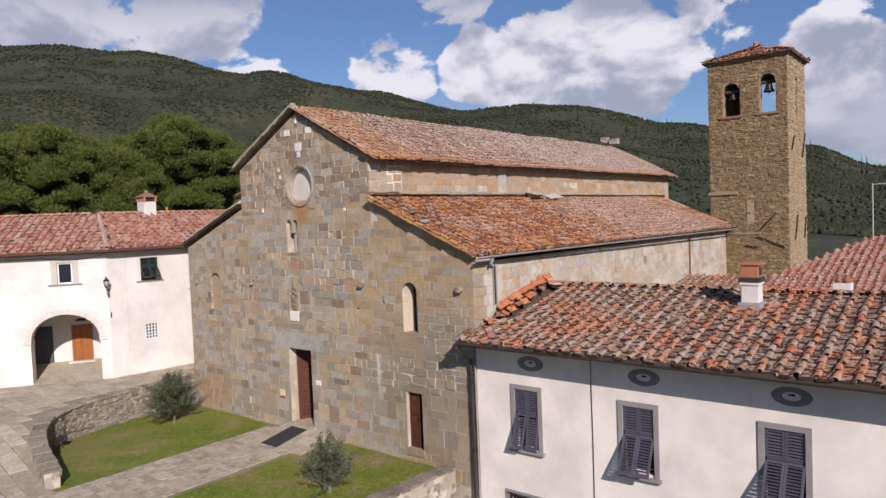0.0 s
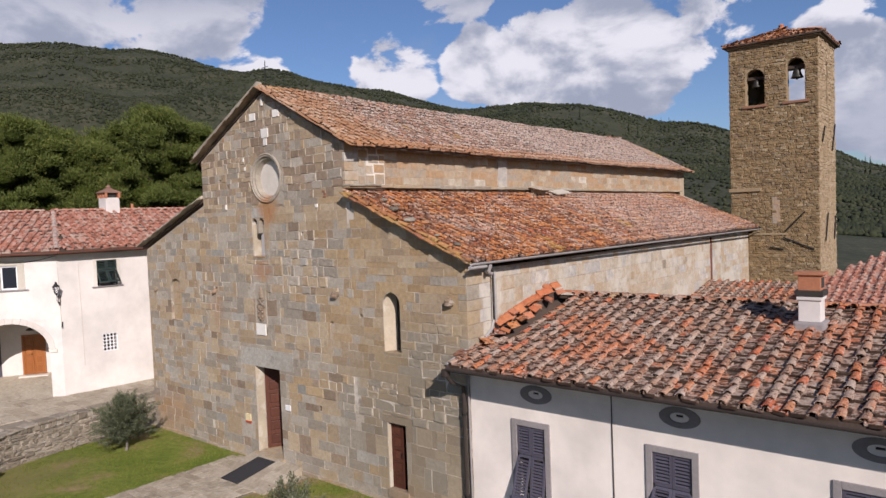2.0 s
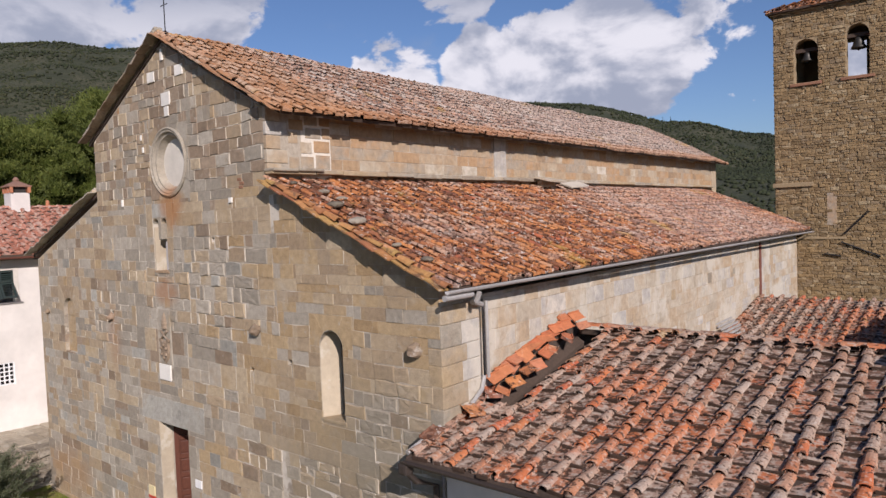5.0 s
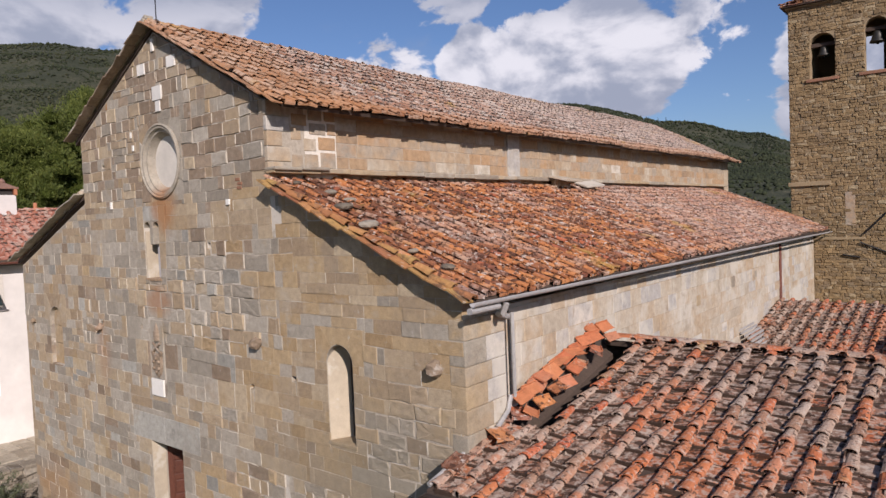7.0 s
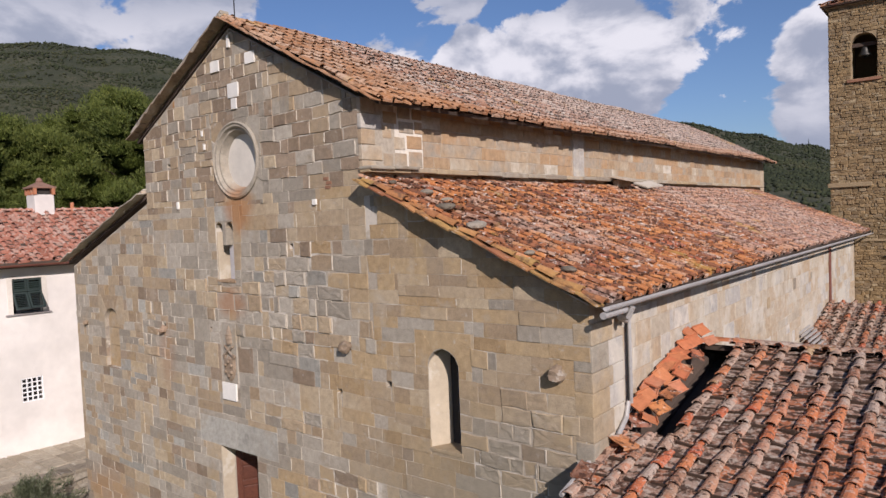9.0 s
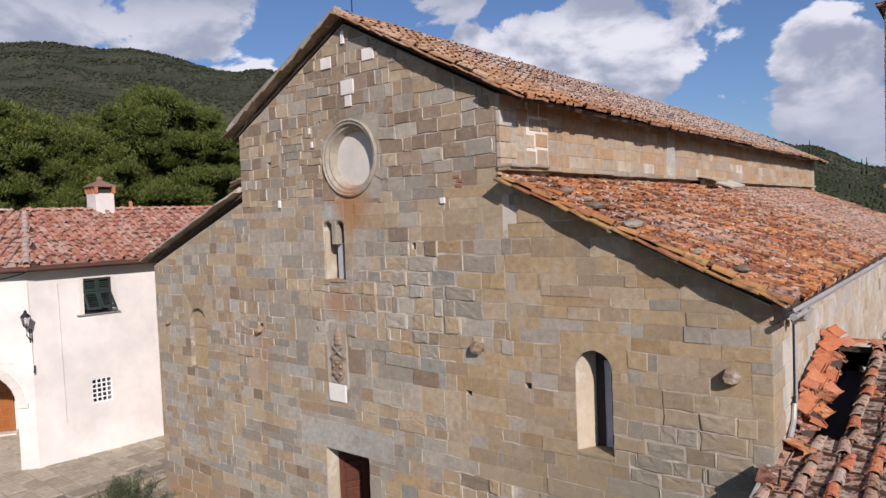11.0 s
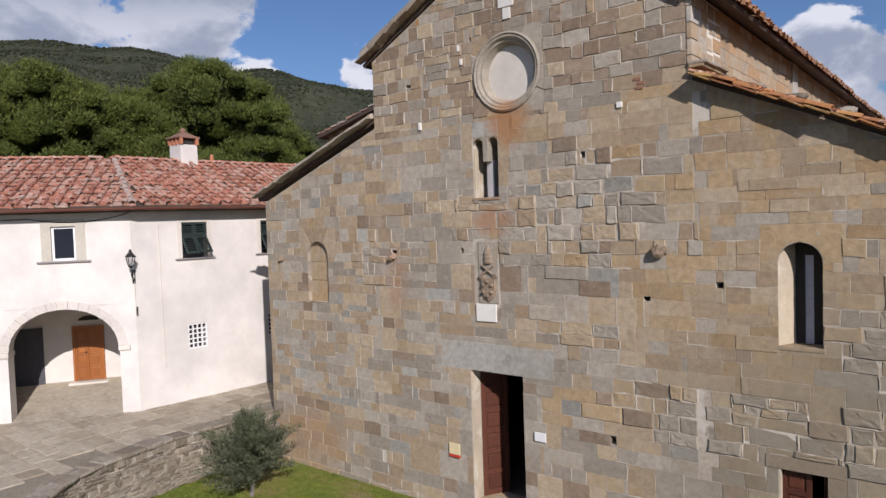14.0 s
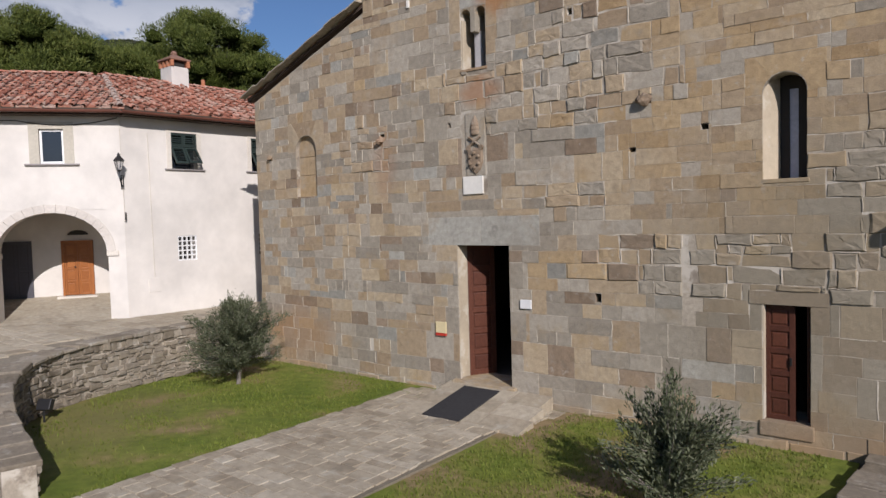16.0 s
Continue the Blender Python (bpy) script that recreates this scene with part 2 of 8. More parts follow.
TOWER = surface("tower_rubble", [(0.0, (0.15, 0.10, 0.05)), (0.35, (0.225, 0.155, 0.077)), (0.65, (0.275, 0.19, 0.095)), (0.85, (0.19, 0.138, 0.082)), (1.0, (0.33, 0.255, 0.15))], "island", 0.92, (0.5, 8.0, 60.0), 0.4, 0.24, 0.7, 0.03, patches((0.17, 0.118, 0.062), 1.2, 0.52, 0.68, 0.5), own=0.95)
TOWER_MORTAR = plain("tower_mortar", (0.27, 0.20, 0.115), 0.95, speck=0.22, bump=0.5)
MORTAR = plain("lime_mortar", (0.36, 0.31, 0.24), 0.95, speck=0.2, bump=0.4, extra=chain(patches((0.54, 0.49, 0.41), 0.9, 0.50, 0.60, 0.8), patches((0.17, 0.135, 0.10), 1.9, 0.57, 0.65, 0.7)))
POINTING = plain("pale_pointing", (0.50, 0.44, 0.35), 0.95, speck=0.2, grain=(2.0, 14.0, 90.0), bump=0.5)
FIELD = surface("garden_stone", [(0.0, (0.11, 0.09, 0.065)), (0.4, (0.25, 0.21, 0.155)), (0.7, (0.20, 0.17, 0.13)), (1.0, (0.37, 0.325, 0.255))], "object", 0.93, (1.0, 10.0, 80.0), 0.4, 0.2, 0.6, 0.02, patches((0.38, 0.37, 0.33), 4.0, 0.55, 0.7, 0.6))
FIELD_I = surface("garden_stone_small", [(0.0, (0.11, 0.09, 0.065)), (0.4, (0.25, 0.21, 0.155)), (0.7, (0.20, 0.17, 0.13)), (1.0, (0.37, 0.325, 0.255))], "island", 0.93, (1.0, 10.0, 80.0), 0.4, 0.2, 0.6, 0.02, patches((0.38, 0.37, 0.33), 4.0, 0.55, 0.7, 0.6))
PAVE = {k: surface("paving_" + k, [(0.0, (0.265, 0.218, 0.155)), (0.35, (0.348, 0.297, 0.218)), (0.7, (0.398, 0.345, 0.26)), (1.0, (0.455, 0.40, 0.31))], k, 0.9, (0.7, 8.0, 70.0), 0.6, 0.2, 0.5, 0.014, chain(patches((0.20, 0.17, 0.125), 1.6, 0.52, 0.68, 0.55), patches((0.43, 0.40, 0.33), 3.0, 0.55, 0.68, 0.5))) for k in ("object", "island")}
JOINT = plain("paving_joint", (0.17, 0.145, 0.105), 0.97, speck=0.25, bump=0.4)
JOINT_P = plain("square_bedding", (0.255, 0.22, 0.165), 0.97, speck=0.25, bump=0.4, extra=patches((0.17, 0.145, 0.105), 1.2, 0.5, 0.65, 0.6))
WHITE_STONE = plain("white_marble", (0.72, 0.69, 0.62), 0.6, speck=0.06)
RENDER_W = plain("white_render", (0.635, 0.595, 0.54), 0.9, speck=0.04, grain=(0.5, 5.0, 60.0), bump=0.15, blotch=0.35, extra=patches((0.58, 0.535, 0.475), 0.9, 0.52, 0.75, 0.4))
RENDER_P = plain("pink_white_render", (0.76, 0.69, 0.608), 0.9, speck=0.035, grain=(0.5, 5.0, 60.0), bump=0.12, blotch=0.25, extra=patches((0.71, 0.625, 0.56), 0.5, 0.5, 0.75, 0.3))
SERENA = plain("grey_stone_trim", (0.27, 0.245, 0.235), 0.85, speck=0.12, bump=0.2)
CREAM = plain("cream_stone_trim", (0.60, 0.55, 0.475), 0.85, speck=0.10, bump=0.2)
GREYPAINT = plain("grey_paint", (0.22, 0.195, 0.185), 0.85, speck=0.1)
tile_age = chain(patches((0.47, 0.155, 0.062), 0.42, 0.51, 0.59, 0.72), patches((0.47, 0.41, 0.34), 15.0, 0.53, 0.61, 0.52), patches((0.07, 0.045, 0.033), 14.0, 0.53, 0.60, 0.85), patches((0.40, 0.26, 0.085), 1.3, 0.62, 0.74, 0.45))
OLDT = [(0.0, (0.27, 0.12, 0.07)), (0.2, (0.33, 0.20, 0.13)), (0.35, (0.39, 0.30, 0.235)), (0.45, (0.37, 0.26, 0.19)), (0.60, (0.38, 0.27, 0.20)), (0.72, (0.41, 0.23, 0.145)), (0.84, (0.47, 0.175, 0.075)), (1.0, (0.44, 0.11, 0.055))]
TILE = {k: surface("old_tile_" + k, OLDT, k, 0.9, (0.45, 14.0, 90.0), 0.22, 0.22, 0.45, 0.01, tile_age, own=0.95, spec=0.12) for k in ("object", "island")}
pan_age = chain(patches((0.46, 0.15, 0.06), 0.42, 0.51, 0.60, 0.65), patches((0.46, 0.39, 0.315), 13.0, 0.48, 0.56, 0.7), patches((0.05, 0.028, 0.019), 9.0, 0.48, 0.57, 0.9))
PAN = {k: surface("old_pan_" + k, [(0.0, (0.15, 0.08, 0.055)), (0.3, (0.27, 0.17, 0.12)), (0.55, (0.33, 0.235, 0.175)), (0.75, (0.33, 0.165, 0.105)), (0.88, (0.44, 0.16, 0.07)), (1.0, (0.40, 0.10, 0.05))], k, 0.92, (0.6, 12.0, 90.0), 0.25, 0.2, 0.45, 0.01, pan_age, spec=0.08) for k in ("object", "island")}
DARK_JOINT = plain("dark_tile_joint", (0.062, 0.04, 0.028), 1.0, speck=0.25, grain=(2.0, 14.0, 60.0), bump=0.6, spec=0.1)
ORANGE = [(0.0, (0.12, 0.055, 0.035)), (0.2, (0.27, 0.11, 0.055)), (0.42, (0.40, 0.155, 0.06)), (0.6, (0.47, 0.20, 0.075)), (0.74, (0.42, 0.27, 0.185)), (0.86, (0.20, 0.085, 0.055)), (1.0, (0.54, 0.15, 0.06))]
VERGET = surface("lichened_edge_tile", [(0.0, (0.26, 0.10, 0.05)), (0.4, (0.35, 0.16, 0.06)), (0.7, (0.36, 0.22, 0.075)), (1.0, (0.42, 0.17, 0.07))], "object", 0.92, (0.6, 12.0, 90.0), 0.4, 0.2, 0.5, 0.012, chain(patches((0.48, 0.42, 0.34), 7.0, 0.58, 0.68, 0.6), patches((0.10, 0.06, 0.04), 5.0, 0.52, 0.64, 0.75)))
aisle_age = chain(area_tone((0.45, 0.36, 0.30), (1,), (16.5,), (10.5,), 1.4, 0.42), patches((0.50, 0.42, 0.35), 0.55, 0.54, 0.64, 0.35), patches((0.54, 0.47, 0.40), 9.0, 0.57, 0.64, 0.9), patches((0.07, 0.036, 0.025), 11.0, 0.51, 0.58, 0.9), patches((0.40, 0.26, 0.07), 0.9, 0.60, 0.70, 0.55))
TILE_A = {k: surface("aisle_tile_" + k, ORANGE, k, 0.9, (0.45, 12.0, 90.0), 0.3, 0.2, 0.45, 0.01, aisle_age, spec=0.12) for k in ("object", "island")}
nave_age = chain(area_tone((0.44, 0.37, 0.31), (1,), (17.0,), (14.0,), 1.2, 0.5), patches((0.54, 0.485, 0.42), 11.0, 0.49, 0.57, 0.8), patches((0.07, 0.042, 0.032), 11.0, 0.51, 0.57, 0.9), area_tone((0.42, 0.20, 0.065), (1,), (0.2,), (3.2,), 2.6, 0.38), area_tone((0.40, 0.175, 0.06), (0,), (4.58,), (0.6,), 2.0, 0.42), patches((0.42, 0.26, 0.07), 0.7, 0.58, 0.68, 0.55))
NAVET = [(0.0, (0.19, 0.09, 0.055)), (0.3, (0.34, 0.185, 0.115)), (0.55, (0.40, 0.27, 0.195)), (0.78, (0.43, 0.36, 0.295)), (1.0, (0.46, 0.17, 0.07))]
TILE_N = surface("nave_tile", NAVET, "island", 0.9, (0.45, 12.0, 90.0), 0.3, 0.2, 0.45, 0.01, nave_age)
TILE_N_O = surface("nave_tile_edge", NAVET, "object", 0.9, (0.45, 12.0, 90.0), 0.3, 0.2, 0.45, 0.01, nave_age)
red_age = chain(patches((0.52, 0.43, 0.35), 7.0, 0.52, 0.62, 0.65), patches((0.13, 0.07, 0.048), 6.0, 0.54, 0.66, 0.6))
TILE_R = surface("red_tile", [(0.0, (0.26, 0.10, 0.062)), (0.35, (0.40, 0.165, 0.105)), (0.65, (0.44, 0.215, 0.15)), (0.85, (0.42, 0.29, 0.225)), (1.0, (0.49, 0.14, 0.07))], "island", 0.9, (0.45, 12.0, 90.0), 0.3, 0.2, 0.4, 0.01, red_age)
CAPSTONE = plain("weathered_cap", (0.24, 0.135, 0.095), 0.9, speck=0.2, bump=0.3)
TERRA = plain("terracotta", (0.42, 0.17, 0.085), 0.85, speck=0.16, bump=0.25, extra=patches((0.40, 0.30, 0.22), 6.0, 0.58, 0.7, 0.6))
NEWT = surface("fresh_tile", [(0.0, (0.33, 0.10, 0.045)), (0.35, (0.43, 0.165, 0.07)), (0.7, (0.40, 0.125, 0.055)), (1.0, (0.46, 0.235, 0.14))], "object", 0.85, (0.8, 12.0, 90.0), 0.3, 0.2, 0.3, 0.008, chain(patches((0.44, 0.35, 0.26), 5.0, 0.58, 0.7, 0.5), patches((0.18, 0.075, 0.045), 4.0, 0.56, 0.68, 0.55)))
SILLB = plain("old_brick", (0.24, 0.12, 0.07), 0.9, speck=0.2)
BOARD = plain("roof_boarding", (0.07, 0.048, 0.035), 0.9, speck=0.2)
OAK = surface("door_wood", [(0.0, (0.06, 0.021, 0.013)), (1.0, (0.105, 0.036, 0.02))], "object", 0.5, (1.0, 20.0, 110.0), 0.3, 0.25, 0.25, 0.006)
PINEWOOD = surface("varnished_wood", [(0.0, (0.25, 0.085, 0.022)), (1.0, (0.34, 0.125, 0.035))], "object", 0.4, (1.0, 20.0, 110.0), 0.3, 0.14, 0.15, 0.004)
GREYWOOD = plain("grey_painted_wood", (0.075, 0.073, 0.085), 0.6)
SHUT = plain("slate_blue_shutter_paint", (0.08, 0.074, 0.096), 0.5, speck=0.08)
SHUTG = plain("dark_green_shutter_paint", (0.022, 0.034, 0.03), 0.5, speck=0.1)
IRON = plain("dark_iron", (0.03, 0.028, 0.027), 0.6, 0.6)
GUTTER = plain("brown_gutter", (0.055, 0.042, 0.035), 0.5, 0.3)
REDGUT = plain("red_brown_gutter", (0.16, 0.06, 0.04), 0.55, 0.2)
ZINC = plain("zinc_pipe", (0.38, 0.36, 0.335), 0.55, 0.2, speck=0.16)
BRONZE = plain("bell_bronze", (0.055, 0.052, 0.045), 0.5, 0.7)
RUBBER = plain("door_mat", (0.028, 0.027, 0.028), 0.95, speck=0.2, bump=0.4)
PLASTER = plain("pale_plaster_disc", (0.60, 0.555, 0.475), 0.9, speck=0.06, grain=(1.5, 6.0, 60.0))
WHITEP = plain("white_paint", (0.78, 0.77, 0.75), 0.45, speck=0.03)
YELLOWP = plain("cream_notice", (0.68, 0.57, 0.33), 0.5, speck=0.05)
REDP = plain("red_stripe", (0.50, 0.05, 0.03), 0.5)
# near-black that carries the shade inside rooms, flues, slots and window openings
BLACKISH = plain("shade_black", (0.04, 0.035, 0.03), 0.95)
FLOORM = plain("interior_floor", (0.16, 0.12, 0.09), 0.8)
BARK = surface("bark", [(0.0, (0.05, 0.036, 0.026)), (1.0, (0.10, 0.075, 0.055))], "none", 0.95, (2.0, 16.0, 80.0), 0.4, 0.25, 0.8, 0.03)
OLIVEBARK = plain("olive_bark", (0.20, 0.175, 0.145), 0.95, speck=0.25, bump=0.5)


def leafy(name, stops, rough=0.6, scale=0.5, through=0.25, own=None, blotch=0.6):
    m = surface(name, stops, "island", rough, (scale, 3.0, 20.0), blotch, 0.15, 0.0, 0.01, None, 0.0, 0.35, own)
    nt = m.node_tree
    b = nt.nodes["Principled BSDF"]
    b.inputs["Subsurface Weight"].default_value = 0.0
    tr = nt.nodes.new("ShaderNodeBsdfTranslucent")
    nt.links.new(b.inputs["Base Color"].links[0].from_socket, tr.inputs[0])
    mx = nt.nodes.new("ShaderNodeMixShader")
    mx.inputs[0].default_value = through
    nt.links.new(b.outputs[0], mx.inputs[1])
    nt.links.new(tr.outputs[0], mx.inputs[2])
    nt.links.new(mx.outputs[0], nt.nodes["Material Output"].inputs[0])
    return m


PINE = leafy("pine_needles", [(0.0, (0.05, 0.07, 0.013)), (0.5, (0.10, 0.125, 0.022)), (1.0, (0.185, 0.195, 0.04))], 0.7, 0.35, 0.2)
# darker copy of the needle green: the crown's inner shade put into colour
PINE_SHADE = surface("shaded_needle_mass", [(0.0, (0.025, 0.034, 0.009)), (1.0, (0.06, 0.075, 0.016))], "island", 1.0, (1.2, 5.0, 14.0), 0.5, 0.3, 1.0, 0.25, None, 0.0, 0.0)
OLIVE = leafy("olive_leaves", [(0.0, (0.05, 0.062, 0.03)), (0.5, (0.105, 0.12, 0.062)), (1.0, (0.25, 0.255, 0.165))], scale=3.0)
SCRUB = leafy("scrub_leaves", [(0.0, (0.06, 0.075, 0.03)), (0.5, (0.11, 0.12, 0.05)), (1.0, (0.16, 0.155, 0.075))])
WOODS = leafy("wooded_hill", [(0.0, (0.018, 0.023, 0.011)), (0.35, (0.027, 0.035, 0.015)), (0.6, (0.040, 0.046, 0.020)), (0.8, (0.060, 0.060, 0.028)), (1.0, (0.092, 0.085, 0.047))], 0.95, 0.005, 0.1, 0.42, 1.1)
CYPRESS = leafy("cypress_leaves", [(0.0, (0.018, 0.026, 0.012)), (1.0, (0.035, 0.045, 0.02))], 0.9, 0.05, 0.1)
GRASS = leafy("grass_blades", [(0.0, (0.10, 0.14, 0.014)), (0.5, (0.155, 0.19, 0.025)), (1.0, (0.235, 0.22, 0.055))], 0.7, 0.8)
LAWN = surface("lawn_soil", [(0.0, (0.10, 0.135, 0.014)), (0.45, (0.14, 0.165, 0.024)), (0.66, (0.18, 0.165, 0.045)), (0.85, (0.23, 0.17, 0.085)), (1.0, (0.25, 0.18, 0.095))], "none", 0.95, (0.35, 6.0, 60.0), 0.95, 0.25, 0.6, 0.02, area_tone((0.22, 0.165, 0.075), (0, 1), (-5.8, -5.6), (3.8, 3.8), 0.9, 0.5))
EARTH = surface("hill_ground", [(0.0, (0.022, 0.027, 0.013)), (0.45, (0.034, 0.038, 0.019)), (0.75, (0.065, 0.062, 0.035)), (1.0, (0.11, 0.095, 0.062))], "none", 0.95, (0.012, 0.15, 1.5), 0.9, 0.25, 0.0, 0.05)


def glass(name, tint=(0.75, 0.82, 0.9), rough=0.03):
    m = bpy.data.materials.new(name)
    m.use_nodes = True
    b = m.node_tree.nodes["Principled BSDF"]
    b.inputs["Base Color"].default_value = (0.015, 0.018, 0.026, 1)
    b.inputs["Roughness"].default_value = rough
    b.inputs["Specular IOR Level"].default_value = 0.8
    return m


GLASS = glass("window_glass")
# leaded glass whose pale base colour holds the sky's reflection
LEADED = plain("sky_pale_leaded_glass", (0.50, 0.51, 0.57), 0.2, speck=0.12, bump=0.05)
LAMPGLASS = bpy.data.materials.new("lantern_glass")
LAMPGLASS.use_nodes = True
LAMPGLASS.node_tree.nodes["Principled BSDF"].inputs["Transmission Weight"].default_value = 0.9
LAMPGLASS.node_tree.nodes["Principled BSDF"].inputs["Roughness"].default_value = 0.1

# ---- building tools ----
def thing(name, at, label, category, group="", kind=""):
    """An empty at the base of a thing, which parents its parts."""
    e = new(name)
    e.empty_display_size = 0.2
    e.location = at
    return tagged(e, label, category, group, kind)


def rooted(ob, parent):
    ob.parent = parent
    if parent is not None:
        here = parent
        m = Matrix()
        while here is not None:
            m = here.matrix_basis @ m if here.parent is None else here.matrix_parent_inverse @ here.matrix_basis @ m
            here = here.parent
        ob.matrix_parent_inverse = m.inverted()
    return ob


def place_mesh(name, verts, faces, material, parent=None, label="", soft=False):
    me = bpy.data.meshes.new(name)
    me.from_pydata([tuple(v) for v in verts], [], faces)
    me.materials.append(material)
    me.validate()
    if soft:
        me.shade_smooth()
    ob = rooted(new(name, me), parent)
    if label:
        ob["label"] = label
    return ob


def part(name, bm, material, parent=None, label="", soft=False):
    me = bpy.data.meshes.new(name)
    bmesh.ops.recalc_face_normals(bm, faces=bm.faces)
    bm.to_mesh(me)
    bm.free()
    me.materials.append(material)
    if soft:
        me.shade_smooth()
    ob = rooted(new(name, me), parent)
    if label:
        ob["label"] = label
    return ob


def piece(name, mesh, m, parent):
    """One of many alike pieces: an object of its own on a shared mesh."""
    ob = bpy.data.objects.new(name, mesh)
    scene.collection.objects.link(ob)
    rooted(ob, parent)
    ob.matrix_basis = m
    return ob


def mesh_of(name, verts, faces, material):
    me = bpy.data.meshes.new(name)
    me.from_pydata([tuple(v) for v in verts], [], faces)
    me.materials.append(material)
    return me


class Heap:
    """Gathers many small shapes into one mesh."""
    def __init__(self):
        self.v, self.f, self.n = [], [], 0

    def add(self, verts, faces, m=None):
        a = np.asarray(verts, dtype=float)
        if m is not None:
            k = np.array(m)
            a = a @ k[:3, :3].T + k[:3, 3]
        self.v.append(a)
        n = self.n
        self.f.extend([tuple(i + n for i in f) for f in faces])
        self.n += len(a)

    def done(self, name, material, parent=None, label="", kind="", soft=False):
        ob = place_mesh(name, np.concatenate(self.v) if self.v else np.zeros((0, 3)), self.f, material, parent, label, soft)
        if kind:
            ob["kind"] = kind
        return ob


BOXF = [(0, 3, 2, 1), (4, 5, 6, 7), (0, 1, 5, 4), (1, 2, 6, 5), (2, 3, 7, 6), (3, 0, 4, 7)]


def box_v(x0, x1, y0, y1, z0, z1):
    return [(x0, y0, z0), (x1, y0, z0), (x1, y1, z0), (x0, y1, z0), (x0, y0, z1), (x1, y0, z1), (x1, y1, z1), (x0, y1, z1)]


def boxes(*rects, bevel=0.0, m=None):
    """A bmesh of boxes (x0, x1, y0, y1, z0, z1), with worn edges."""
    bm = bmesh.new()
    for r in rects:
        vs = [bm.verts.new(v) for v in box_v(*r)]
        for f in BOXF:
            bm.faces.new([vs[i] for i in f])
    if bevel:
        bmesh.ops.bevel(bm, geom=bm.edges[:], offset=bevel, segments=2, affect="EDGES", profile=0.6)
    if m is not None:
        bmesh.ops.transform(bm, matrix=m, verts=bm.verts)
    return bm


def tube(points, radius, sides=8, bm=None, caps=True):
    """A round pipe along points; radius may be one number or one for each point."""
    bm = bm or bmesh.new()
    pts = [Vector(p) for p in points]
    rings = []
    for i, p in enumerate(pts):
        d = (pts[min(i + 1, len(pts) - 1)] - pts[max(i - 1, 0)]).normalized()
        a = d.cross(Vector((0, 0, 1)) if abs(d.z) < 0.95 else Vector((1, 0, 0))).normalized()
        b = d.cross(a)
        r = radius[i] if isinstance(radius, (list, tuple)) else radius
        rings.append([bm.verts.new(p + (a * math.cos(t) + b * math.sin(t)) * r) for t in [2 * math.pi * k / sides for k in range(sides)]])
    for r0, r1 in zip(rings, rings[1:]):
        for k in range(sides):
            bm.faces.new((r0[k], r0[(k + 1) % sides], r1[(k + 1) % sides], r1[k]))
    if caps:
        bm.faces.new(rings[0][::-1])
        bm.faces.new(rings[-1])
    return bm


def lathe(profile, sides=20, m=None):
    """Turns (radius, height) pairs round z."""
    bm = bmesh.new()
    rings = []
    for r, h in profile:
        rings.append([bm.verts.new((max(r, 1e-4) * math.cos(2 * math.pi * k / sides), max(r, 1e-4) * math.sin(2 * math.pi * k / sides), h)) for k in range(sides)])
    for r0, r1 in zip(rings, rings[1:]):
        for k in range(sides):
            bm.faces.new((r0[k], r0[(k + 1) % sides], r1[(k + 1) % sides], r1[k]))
    bm.faces.new(rings[0][::-1])
    bm.faces.new(rings[-1])
    if m is not None:
        bmesh.ops.transform(bm, matrix=m, verts=bm.verts)
    return bm


def clip(poly, a, b, c):
    """Keeps the part of a flat polygon where a*x + b*z <= c."""
    out = []
    for i, p in enumerate(poly):
        q = poly[(i + 1) % len(poly)]
        dp, dq = a * p[0] + b * p[1] - c, a * q[0] + b * q[1] - c
        if dp <= 0:
            out.append(p)
        if (dp < 0 < dq) or (dq < 0 < dp):
            t = dp / (dp - dq)
            out.append((p[0] + t * (q[0] - p[0]), p[1] + t * (q[1] - p[1])))
    return out if len(out) > 2 else []


def prism(poly, y0, y1, inset=0.0, lift=0.0):
    """A flat polygon in x and z, thick from y0 (front) to y1; inset rounds the front's edge over the depth lift."""
    n = len(poly)
    cx, cz = sum(p[0] for p in poly) / n, sum(p[1] for p in poly) / n
    back = [(p[0], y1, p[1]) for p in poly]
    if inset:
        shrunk = []
        for p in poly:
            dx, dz = cx - p[0], cz - p[1]
            d = math.hypot(dx, dz) or 1.0
            k = min(inset * 1.4 / d, 0.4)
            shrunk.append((p[0] + dx * k, y0, p[1] + dz * k))
        mid = [(p[0], y0 + lift, p[1]) for p in poly]
        rings = [back, mid, shrunk]
    else:
        rings = [back, [(p[0], y0, p[1]) for p in poly]]
    v = [p for r in rings for p in r]
    f = []
    for k in range(len(rings) - 1):
        for i in range(n):
            j = (i + 1) % n
            f.append((k * n + i, k * n + j, (k + 1) * n + j, (k + 1) * n + i))
    f.append(tuple((len(rings) - 1) * n + i for i in range(n)))
    f.append(tuple(range(n))[::-1])
    return v, f


def wall_cells(x0, x1, z0, z1, holes):
    xs = sorted({x0, x1, *[min(max(h[0], x0), x1) for h in holes], *[min(max(h[1], x0), x1) for h in holes]})
    zs = sorted({z0, z1, *[min(max(h[2], z0), z1) for h in holes], *[min(max(h[3], z0), z1) for h in holes]})
    return [(a, b, c, d) for a, b in zip(xs, xs[1:]) for c, d in zip(zs, zs[1:])
            if not any(h[0] < (a + b) / 2 < h[1] and h[2] < (c + d) / 2 < h[3] for h in holes)]


